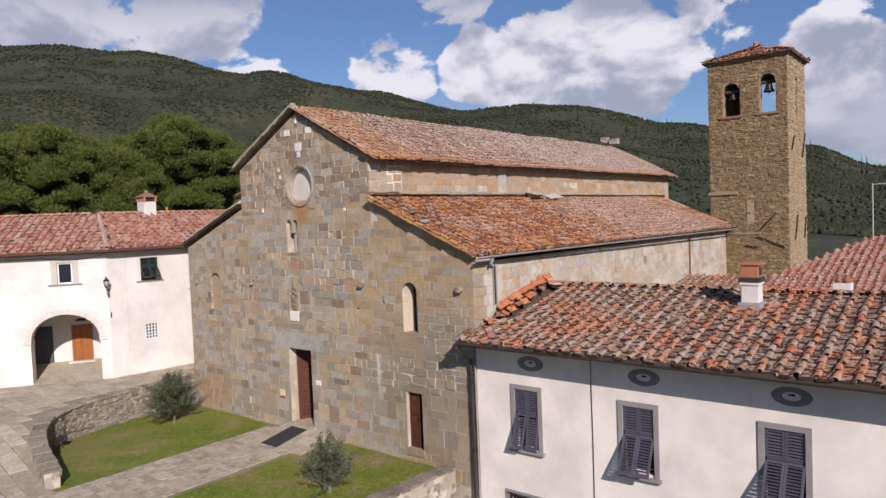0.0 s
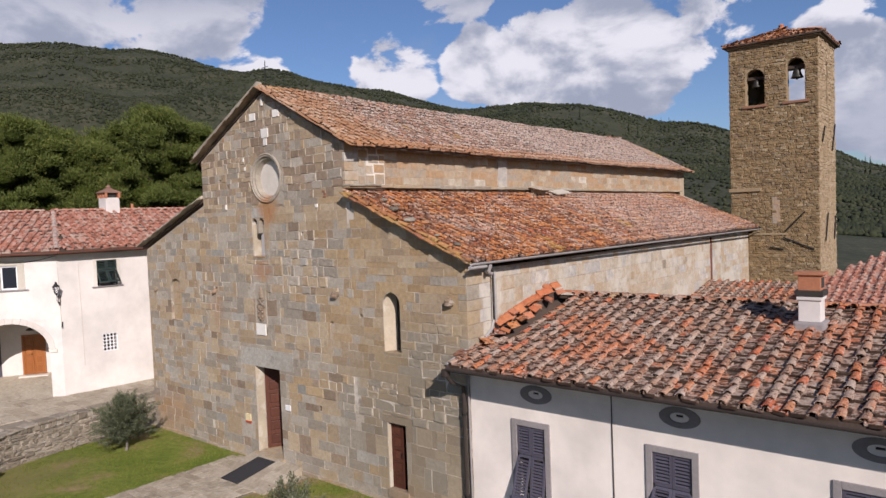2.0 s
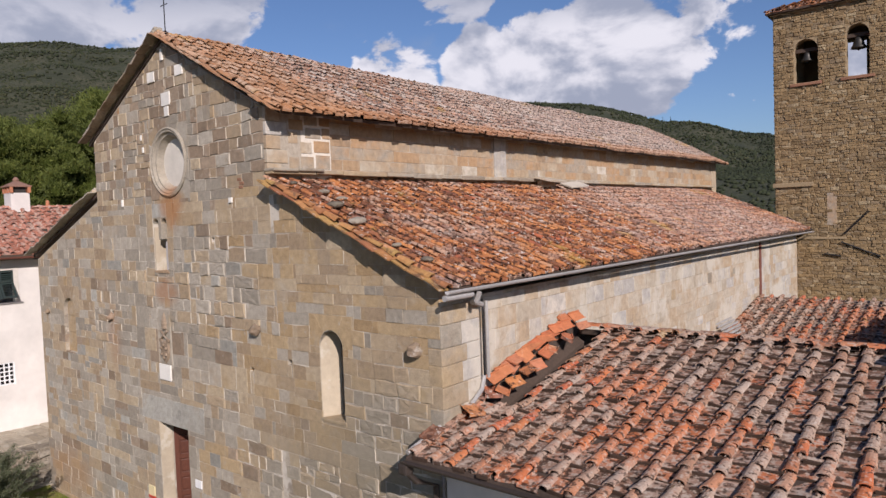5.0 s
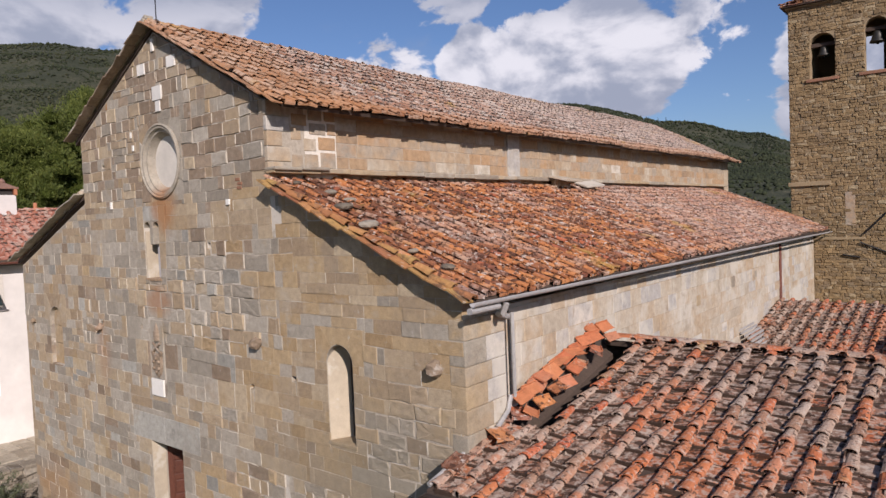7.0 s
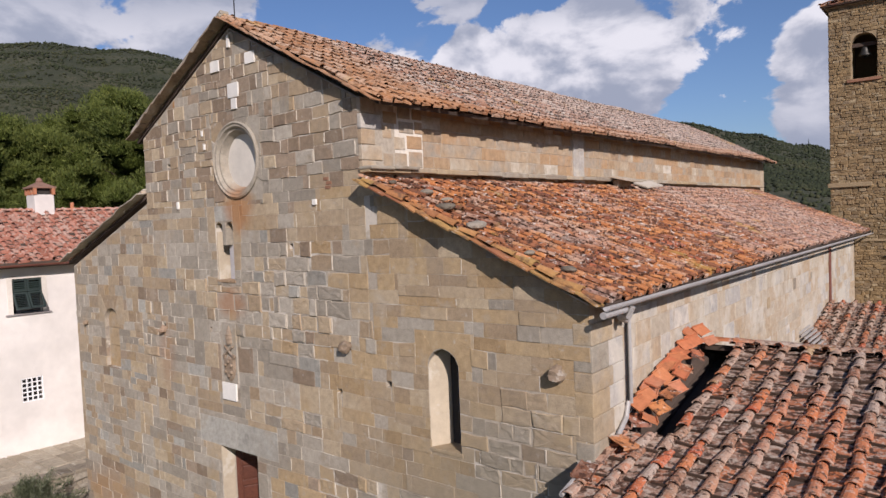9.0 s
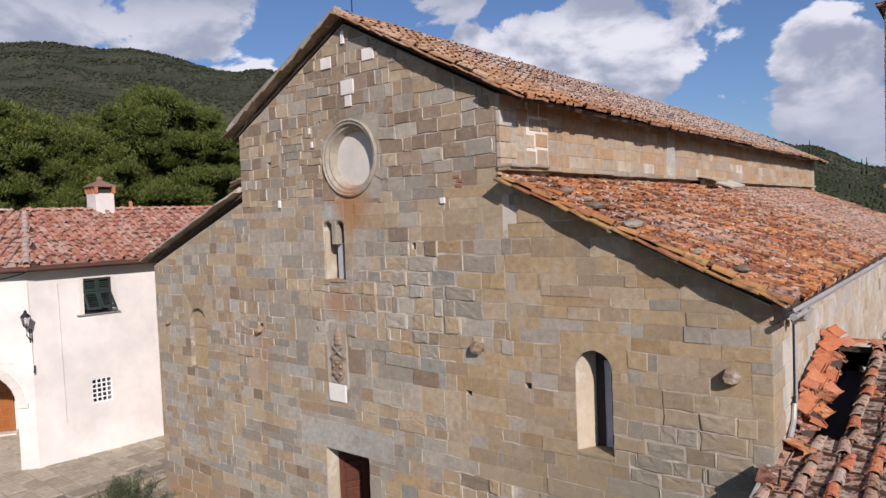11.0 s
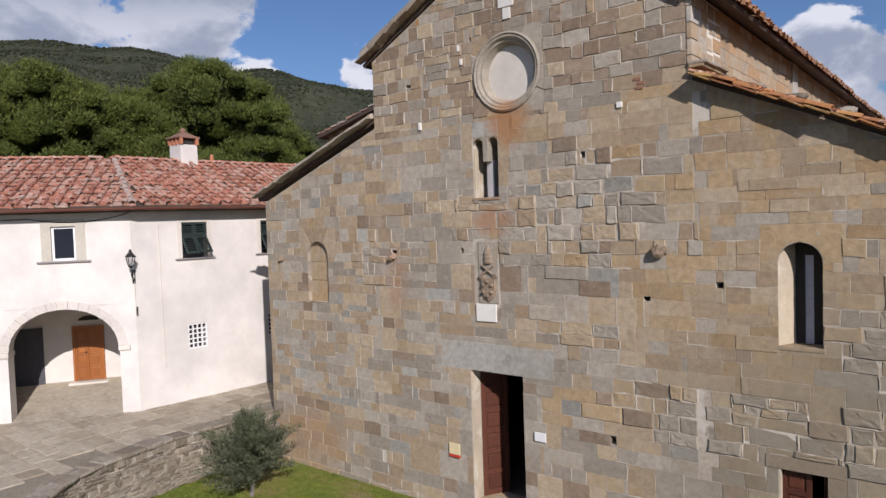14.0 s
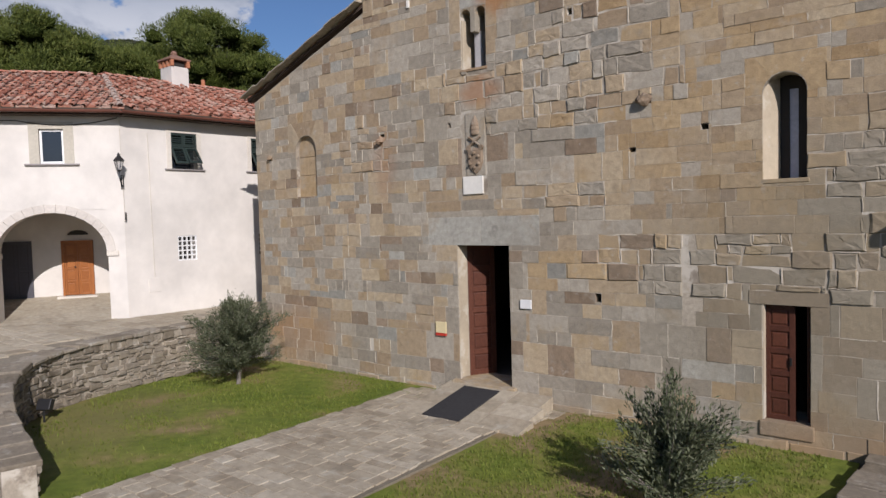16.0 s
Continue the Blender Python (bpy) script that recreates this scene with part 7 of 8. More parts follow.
# plain body behind
part("rear_body", boxes((-0.5, 12.0, 6.0, 6.4, BASEZ, RTOP), m=MR), RENDER_W, white_house)
part("rear_body", boxes((-14.0, 2.6, 6.2, 6.6, BASEZ, RTOP), m=ML), RENDER_W, white_house)
# sheets painted near-black for the shade inside the rooms
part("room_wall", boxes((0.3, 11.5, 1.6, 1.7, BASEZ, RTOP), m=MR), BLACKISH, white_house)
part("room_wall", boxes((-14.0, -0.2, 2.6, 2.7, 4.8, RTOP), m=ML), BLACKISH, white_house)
# stone ring of the porch arch
VOUSS = plain("pale_arch_stone", (0.58, 0.53, 0.47), 0.85, speck=0.10, bump=0.2)
WINTRIM = plain("worn_window_stone", (0.47, 0.43, 0.355), 0.88, speck=0.12, bump=0.2)
for k in range(17):
    a, b = math.pi * k / 17, math.pi * (k + 1) / 17
    pts = [(-1.85 + r * math.cos(t) * (1.39 + o) / 1.39, 3.30 + (1.12 + o) * math.sin(t)) for r, o, t in ((1.39, -0.03, a + 0.0015), (1.39, 0.20, a + 0.0015), (1.39, 0.20, b - 0.0015), (1.39, -0.03, b - 0.0015))]
    v, f = prism(pts, -0.022, 0.30, 0.003, 0.003)
    place_mesh("voussoir", [tuple(ML @ Vector(p)) for p in v], f, VOUSS, white_house)
for x in (-3.24, -0.46):
    s = -1 if x < -2 else 1
    part("impost", boxes((min(x - s * 0.03, x + s * 0.28), max(x - s * 0.03, x + s * 0.28), -0.05, 0.46, 3.16, 3.30), bevel=0.012, m=ML), CREAM, white_house, "cream stone impost")
# porch inside
porch = thing("porch", tuple(ML @ Vector((-1.9, 1.2, 1.5))), "deep arched porch with white walls and a sloping stone floor", "porch")
PD = 2.70
part("back_wall", boxes((-4.4, 0.4, PD, PD + 0.2, 1.0, 4.9), m=ML), RENDER_W, porch)
part("side_wall", boxes((-0.42, -0.20, 0.45, PD, 1.0, 4.9), m=ML), RENDER_W, porch)
part("side_wall", boxes((-4.32, -4.08, 0.45, PD, 1.0, 4.9), m=ML), RENDER_W, porch)
part("ceiling", boxes((-4.08, -0.42, 0.45, PD, 4.62, 4.75), m=ML), RENDER_W, porch)
fv = [(-4.07, -0.55, 1.30), (-0.3, -0.55, 1.30), (-0.3, PD, 1.90), (-4.07, PD, 1.84), (-4.07, -0.55, 0.9), (-0.3, -0.55, 0.9), (-0.3, PD, 0.9), (-4.07, PD, 0.9)]
place_mesh("floor", [tuple(ML @ Vector(p)) for p in fv], [(0, 1, 2, 3), (4, 7, 6, 5), (0, 4, 5, 1), (1, 5, 6, 2), (2, 6, 7, 3), (3, 7, 4, 0)], PAVE["object"], porch, "worn stone floor")
d3 = thing("door_3", tuple(ML @ Vector((-1.45, PD - 0.05, 1.98))), "varnished orange-brown panelled double door", "door", kind="structure")
for k in range(2):
    leaf(d3, 0.375, 1.62, 0.05, 4, 1, ML @ pose(-2.26 + k * 0.38, PD - 0.06, 1.88), PINEWOOD, 0.055)
part("frame", boxes((-2.33, -2.26, PD - 0.08, PD, 1.86, 3.57), (-1.505, -1.435, PD - 0.08, PD, 1.86, 3.57), (-2.26, -1.505, PD - 0.08, PD, 3.50, 3.57), m=ML), PINEWOOD, d3)
part("step", boxes((-2.42, -1.30, PD - 0.40, PD - 0.06, 1.70, 1.865), bevel=0.015, m=ML), CREAM, d3, "pale stone doorstep")
part("knob", lathe([(0.0, -0.02), (0.025, -0.01), (0.025, 0.02), (0.0, 0.03)], 8, ML @ Matrix.Translation((-1.95, PD - 0.09, 2.75)) @ Matrix.Rotation(math.pi / 2, 4, "X")), IRON, d3, "dark iron knob")
lun = thing("window_16", tuple(ML @ Vector((-1.85, PD - 0.03, 3.72))), "dark half-round fanlight over the porch door", "window", kind="structure")
place_mesh("pane", [tuple(ML @ Vector(p)) for p in prism([(-1.85 + 0.30 * math.cos(math.pi * k / 12), 3.74 + 0.15 * math.sin(math.pi * k / 12)) for k in range(13)], PD - 0.02, PD + 0.02)[0]], prism([(-1.85 + 0.30 * math.cos(math.pi * k / 12), 3.74 + 0.15 * math.sin(math.pi * k / 12)) for k in range(13)], PD - 0.02, PD + 0.02)[1], BLACKISH, lun)
for k in range(12):
    a, b = math.pi * k / 12, math.pi * (k + 1) / 12
    v, f = prism([(-1.85 + r * math.cos(t), 3.74 + r * 0.5 * math.sin(t)) for r, t in ((0.30, a), (0.35, a), (0.35, b), (0.30, b))], PD - 0.03, PD + 0.01)
    place_mesh("rim", [tuple(ML @ Vector(p)) for p in v], f, CREAM, lun)
d4 = thing("door_4", tuple(ML @ Vector((-3.58, PD - 0.05, 1.9))), "grey-painted plank door in the shade of the porch", "door", kind="structure")
leaf(d4, 0.85, 1.75, 0.05, 2, 2, ML @ pose(-4.0, PD - 0.06, 1.84), GREYWOOD, 0.08)
tagged(part("wall_lamp", lathe([(0.04, 0), (0.07, 0.05), (0.07, 0.18), (0.03, 0.24)], 8, Matrix.Translation(ML @ Vector((-0.62, PD - 0.1, 3.0)))), IRON), "small dark lamp on the porch wall", "lamp")


def framed(name, m, x0, x1, z0, z1, label, trim, frame_mat):
    w = thing(name, tuple(m @ Vector(((x0 + x1) / 2, 0, z0))), label, "window", kind="structure")
    t = 0.25
    part("surround", boxes((x0 - t, x0, -0.02, 0.2, z0, z1 + t * 0.8), (x1, x1 + t, -0.02, 0.2, z0, z1 + t * 0.8), (x0, x1, -0.02, 0.2, z1, z1 + t * 0.8), bevel=0.006, m=m), trim, w, "pale stone surround")
    part("sill", boxes((x0 - t - 0.12, x1 + t + 0.12, -0.07, 0.25, z0 - 0.045, z0), bevel=0.01, m=m), SERENA, w, "thin grey stone sill")
    part("casement", boxes((x0, x0 + 0.06, 0.05, 0.10, z0, z1), (x1 - 0.06, x1, 0.05, 0.10, z0, z1), (x0 + 0.06, x1 - 0.06, 0.05, 0.10, z0, z0 + 0.07), (x0 + 0.06, x1 - 0.06, 0.05, 0.10, z1 - 0.06, z1), bevel=0.005, m=m), frame_mat, w, "white casement frame")
    part("pane", boxes((x0 + 0.06, x1 - 0.06, 0.07, 0.08, z0 + 0.07, z1 - 0.06), m=m), GLASS, w)
    return w


framed("window_9", ML, -2.03, -1.43, 5.72, 6.66, "white-framed window in a wide pale stone surround", WINTRIM, WHITEP)
framed("window_10", ML, -6.1, -5.4, 5.72, 6.66, "white-framed window in a wide pale stone surround", WINTRIM, WHITEP)


def louvred(name, m, x0, x1, z0, z1):
    w = thing(name, tuple(m @ Vector(((x0 + x1) / 2, 0, z0))), "dark green louvred shutters with the lower panels propped open", "window", kind="structure")
    part("surround", boxes((x0 - 0.14, x0, -0.015, 0.2, z0, z1 + 0.08), (x1, x1 + 0.14, -0.015, 0.2, z0, z1 + 0.08), (x0, x1, -0.015, 0.2, z1, z1 + 0.08), bevel=0.006, m=m), CREAM, w)
    part("sill", boxes((x0 - 0.22, x1 + 0.22, -0.07, 0.2, z0 - 0.04, z0), bevel=0.01, m=m), SERENA, w)
    part("glass", boxes((x0, x1, 0.22, 0.23, z0, z1), m=m), GLASS, w)
    half = (x1 - x0) / 2 - 0.005
    mid = z0 + (z1 - z0) * 0.62
    for k in range(2):
        xa = x0 + k * (half + 0.01)
        slatted(w, half, z1 - mid - 0.01, m @ pose(xa, 0.02, mid), SHUTG, 0.06)
        slatted(w, half, mid - z0 - 0.06, m @ pose(xa, 0.02, mid - 0.01) @ pose(0, 0, 0, -34 - 4 * k) @ pose(0, 0, -(mid - z0 - 0.06)), SHUTG, 0.06)


louvred("window_11", MR, 1.45, 2.25, 5.62, 6.68)
louvred("window_12", MR, 4.12, 4.92, 5.62, 6.68)


def latticed(name, m, x0, x1, z0, z1):
    w = thing(name, tuple(m @ Vector(((x0 + x1) / 2, 0, z0))), "small window closed by a white lattice grille", "window", kind="structure")
    # near-black backing: shade behind the lattice put into its colour
    part("back", boxes((x0, x1, 0.30, 0.32, z0, z1), m=m), BLACKISH, w)
    nx, nz, b = 4, 5, 0.035
    for k in range(nx + 1):
        x = x0 + (x1 - x0 - b) * k / nx
        part("bar", boxes((x, x + b, 0.02, 0.07, z0, z1), m=m), WHITEP, w)
    for k in range(nz + 1):
        z = z0 + (z1 - z0 - b) * k / nz
        part("bar", boxes((x0, x1, 0.015, 0.05, z, z + b), m=m), WHITEP, w)


latticed("window_13", MR, 1.52, 2.12, 2.90, 3.64)
latticed("window_14", MR, 4.25, 4.85, 2.90, 3.64)
latticed("window_15", ML, -5.9, -5.45, 2.9, 3.5)

# roof in two stretches that meet at a mitre
rid = 3.45
rise = 1.62
def ptR(s, d, z):
    return MR @ Vector((s, d, z))


def ptL(s, d, z):
    return ML @ Vector((s, d, z))


ov = -0.42
# the mitre: where the two eaves, and the two ridges, cross
def cross2(d):
    a, b = ptR(0, d, 0), ptL(0, d, 0)
    u, v = MR.to_3x3() @ Vector((1, 0, 0)), ML.to_3x3() @ Vector((1, 0, 0))
    det = u.x * -v.y + u.y * v.x
    t = ((b.x - a.x) * -v.y + (b.y - a.y) * v.x) / det
    return a + u * t
e0, r0, b0 = cross2(ov), cross2(rid), cross2(6.9)
e0.z, r0.z, b0.z = RTOP + 0.06, RTOP + 0.06 + rise, RTOP + 0.06
ER, RR, BR = ptR(12, ov, e0.z), ptR(12, rid, r0.z), ptR(12, 6.9, b0.z)
EL, RL, BL = ptL(-14.3, ov, e0.z), ptL(-14.3, rid, r0.z), ptL(-14.3, 6.9, b0.z)


def sheet_of(name, pts, thick, mat, parent):
    v = [tuple(p) for p in pts] + [(p[0], p[1], p[2] - thick) for p in pts]
    n = len(pts)
    f = [tuple(range(n)), tuple(range(n, 2 * n))[::-1]] + [(i, n + i, n + (i + 1) % n, (i + 1) % n) for i in range(n)]
    return place_mesh(name, v, f, mat, parent)


CAPMORTAR = plain("hip_mortar", (0.44, 0.34, 0.28), 0.9, speck=0.2, bump=0.3)
wr = sheet_of("roof", [e0, ER, RR, r0], 0.1, BOARD, white_house)
wr["label"] = "roof of red terracotta tiles with a pale mortared hip"
wl = sheet_of("roof", [EL, e0, r0, RL], 0.1, BOARD, white_house)
sheet_of("roof", [RR, BR, b0, r0], 0.1, TILE_R, white_house)
sheet_of("roof", [r0, b0, BL, RL], 0.1, TILE_R, white_house)
for roof, a, b, r_a in ((wr, e0, ER, r0), (wl, e0, EL, r0)):
    along = (b - a).normalized()
    mid_up = (r_a - a) - along * (r_a - a).dot(along)
    ln, hgt = (b - a).length, mid_up.length
    skew = (r_a - a).dot(along) / hgt
    if roof is wl:
        start, dirv = b, -along
        keep = lambda u, s, ln=ln, skew=skew: u < ln - skew * s - 0.1
        rising = mid_up
    else:
        start, dirv = a, along
        keep = lambda u, s, skew=skew: u > skew * s + 0.05
        rising = mid_up
    tiled(roof, tuple(start), tuple(dirv), tuple(rising), ln, hgt - 0.1, 0.33, 0.36, TILE_R, TILE_R, rng, cut=keep)
for a, b, mat in ((e0, r0, CAPMORTAR), (RL, r0, TILE_R), (r0, RR, TILE_R)):
    n = int((b - a).length / 0.38)
    d = (b - a).normalized()
    sx = d.cross(Vector((0, 0, 1))).normalized()
    nz = sx.cross(d)
    hh = Heap()
    for k in range(n):
        p = a + d * k * 0.38
        m = Matrix(((sx.x, d.x, nz.x, p.x), (sx.y, d.y, nz.y, p.y), (sx.z, d.z, nz.z, p.z + 0.05), (0, 0, 0, 1)))
        hh.add(*COVER, m @ pose(0, 0, 0.02, -2.5, rng.uniform(-4, 4), rng.uniform(-3, 3)) @ Matrix.Diagonal((1.15, 1, 1.0, 1)))
    hh.done("ridge_field", mat, wr, kind="stuff")
wg = thing("gutter", tuple(e0), "red-brown gutter along the eave of the white house", "gutter")
half_pipe(tuple(e0 + Vector((0.06, -0.02, -0.06))), tuple(ER + Vector((0.06, 0, -0.06))), 0.075, REDGUT, wg)
half_pipe(tuple(EL + Vector((0.05, -0.04, -0.06))), tuple(e0 + Vector((0.05, -0.04, -0.06))), 0.075, REDGUT, wg)
part("soffit", boxes((-0.05, 12, ov + 0.06, 0.0, RTOP - 0.10, RTOP - 0.06), m=MR), BOARD, wg, "dark boarded soffit")
part("soffit", boxes((-14, 0.05, ov + 0.06, 0.0, RTOP - 0.11, RTOP - 0.07), m=ML), BOARD, wg)
# chimney
wc = thing("chimney", (-14.1, 1.9, 8.6), "white chimney with arched vents under a small tiled cap", "chimney")
ax, ay = -14.15, 1.95
part("shaft", boxes((ax - 0.36, ax + 0.36, ay - 0.32, ay + 0.32, 8.1, 9.40), bevel=0.02), RENDER_W, wc)
for dx in (-0.36, -0.12, 0.12, 0.36):
    for dy in (-0.30, 0.30):
        part("post", boxes((ax + dx - 0.05, ax + dx + 0.05, ay + dy - 0.05, ay + dy + 0.05, 9.40, 9.62)), TERRA, wc)
part("flue", boxes((ax - 0.28, ax + 0.28, ay - 0.22, ay + 0.22, 9.3, 9.62)), BLACKISH, wc)
part("cap", boxes((ax - 0.42, ax + 0.42, ay - 0.40, ay + 0.40, 9.62, 9.68), bevel=0.01), CAPSTONE, wc)
pk = bmesh.new()
q = [pk.verts.new(p) for p in ((ax - 0.38, ay - 0.36, 9.68), (ax + 0.38, ay - 0.36, 9.68), (ax + 0.38, ay + 0.36, 9.68), (ax - 0.38, ay + 0.36, 9.68), (ax, ay, 9.90))]
for fc in ((0, 1, 4), (1, 2, 4), (2, 3, 4), (3, 0, 4), (3, 2, 1, 0)):
    pk.faces.new([q[i] for i in fc])
part("hood", pk, CAPSTONE, wc, "tiled hood")
part("knob", lathe([(0.10, 0), (0.12, 0.06), (0.07, 0.14), (0.0, 0.18)], 8, Matrix.Translation((ax, ay, 9.84))), CAPSTONE, wc)
tagged(part("vent_pipe", tube([(-14.0, 2.95, 8.6), (-14.0, 2.95, 9.12)], [0.09, 0.06], 8), TERRA), "short terracotta vent pipe on the roof ridge", "vent pipe")

# wall lantern on an iron bracket
lx = 0.0
lan = thing("wall_lantern", tuple(ML @ Vector((lx, -0.3, 5.3))), "black iron wall lantern on a scrolled bracket", "lantern")
lc = ML @ Vector((lx, -0.36, 0))
part("bracket", tube([tuple(ML @ Vector((lx, 0.0, 5.12))), tuple(ML @ Vector((lx, -0.12, 5.1))), tuple(ML @ Vector((lx, -0.33, 5.25))), tuple(ML @ Vector((lx, -0.36, 5.50)))], 0.016, 6), IRON, lan)
part("back_plate", boxes((lx - 0.04, lx + 0.04, -0.02, 0.0, 5.0, 5.4), m=ML), IRON, lan)
part("glass_body", lathe([(0.06, 0.0), (0.115, 0.25)], 6, Matrix.Translation((lc.x, lc.y, 5.52))), LAMPGLASS, lan)
for k in range(6):
    a = 2 * math.pi * k / 6
    part("rib", tube([(lc.x + 0.065 * math.cos(a), lc.y + 0.065 * math.sin(a), 5.52), (lc.x + 0.12 * math.cos(a), lc.y + 0.12 * math.sin(a), 5.77)], 0.009, 5), IRON, lan)
part("roof_cap", lathe([(0.145, 0.0), (0.115, 0.04), (0.04, 0.13), (0.04, 0.16), (0.015, 0.21)], 6, Matrix.Translation((lc.x, lc.y, 5.77))), IRON, lan)
part("foot", lathe([(0.02, -0.06), (0.07, 0.0)], 6, Matrix.Translation((lc.x, lc.y, 5.52))), IRON, lan)


def sag(a, b, drop, n=14):
    a, b = Vector(a), Vector(b)
    return [a.lerp(b, k / n) - Vector((0, 0, drop * 4 * (k / n) * (1 - k / n))) for k in range(n + 1)]


cab = thing("cable", tuple(ML @ Vector((-2, -0.03, 6.8))), "dark cable sagging along the wall under the eave", "cable")
part("wire", tube(sag(ML @ Vector((-9, -0.03, 7.0)), ML @ Vector((-2.6, -0.03, 6.88)), 0.06) + sag(ML @ Vector((-2.55, -0.03, 6.88)), ML @ Vector((-0.05, -0.03, 6.98)), 0.16), 0.013, 5), IRON, cab)
part("drop", tube([tuple(ML @ Vector((-0.02, -0.02, 6.95))), tuple(ML @ Vector((0.02, -0.02, 4.1)))], 0.009, 5), CREAM, cab)
part("drop", tube([tuple(MR @ Vector((0.75, -0.012, 6.6))), tuple(MR @ Vector((0.78, -0.012, 2.5)))], 0.011, 5), CREAM, cab)
tagged(part("meter_box", boxes((0.6, 0.95, -0.012, 0.05, 2.05, 2.45), bevel=0.004, m=MR), RENDER_W), "flush white meter box in the rendered wall", "meter box")
tagged(part("bracket", tube([tuple(ML @ Vector((0.05, -0.02, 4.35))), tuple(ML @ Vector((0.05, -0.10, 4.15)))], 0.02, 6), IRON), "small iron bracket on the rendered wall", "bracket")


# ---- trees, shrubs, woods ----
rng = random.Random(61)


def tuft(h, at, r, n, leaf, rng, flat=1.0):
    """A clump of leaf blades round a point."""
    p = np.array([[rng.gauss(0, 1) for _ in range(3)] for _ in range(n)])
    p /= np.maximum(np.linalg.norm(p, axis=1, keepdims=True), 1e-6)
    p *= r * np.array([rng.uniform(0.35, 1.0) ** 0.6 for _ in range(n)])[:, None]
    p[:, 2] *= flat
    v, f = [], []
    for q in p:
        d = Vector(q).normalized()
        a = (d + Vector((rng.gauss(0, 0.5), rng.gauss(0, 0.5), rng.gauss(0.45, 0.45)))).normalized()
        s = a.cross(Vector((rng.gauss(0, 1), rng.gauss(0, 1), rng.gauss(0, 1)))).normalized()
        l, w = leaf[0] * rng.uniform(0.6, 1.3), leaf[1] * rng.uniform(0.6, 1.3)
        c = Vector(at) + Vector(q)
        k = len(v)
        v += [c - a * l * 0.5, c + s * w, c + a * l * 0.5, c - s * w]
        f.append((k, k + 1, k + 2, k + 3))
    h.add([tuple(x) for x in v], f)


def bough(h, c, r, n, rg):
    """A rounded head of needles: blades over the upper part of a flattened ball, turned up and outwards."""
    d = rg.normal(size=(n, 3))
    d /= np.linalg.norm(d, axis=1, keepdims=True)
    d[:, 2] = np.where(d[:, 2] < -0.5, -d[:, 2], d[:, 2])
    p = np.asarray(c) + d * (r * (0.45 + 0.65 * rg.uniform(0, 1, (n, 1)) ** 0.8)) * (1.0, 1.0, 0.80)
    a = d + rg.normal(0, 0.65, (n, 3)) + (0, 0, 0.75)
    a /= np.linalg.norm(a, axis=1, keepdims=True)
    w = np.cross(a, rg.normal(size=(n, 3)))
    w /= np.maximum(np.linalg.norm(w, axis=1, keepdims=True), 1e-6)
    ln, wd = rg.uniform(0.16, 0.30, (n, 1)), rg.uniform(0.014, 0.028, (n, 1))
    v = np.stack([p - a * ln * 0.4, p + w * wd, p + a * ln * 0.6, p - w * wd], axis=1).reshape(-1, 3)
    h.add(v, [(4 * i, 4 * i + 1, 4 * i + 2, 4 * i + 3) for i in range(n)])


ball = bmesh.new()
bmesh.ops.create_icosphere(ball, subdivisions=1, radius=1.0)
PF = [tuple(v.index for v in f.verts) for f in ball.faces]
PV = [np.array([tuple(v.co * (1 + 0.35 * noise.noise(v.co * 2.2 + Vector((k * 5.3, 0, 0))))) for v in ball.verts]) for k in range(12)]
ball.free()


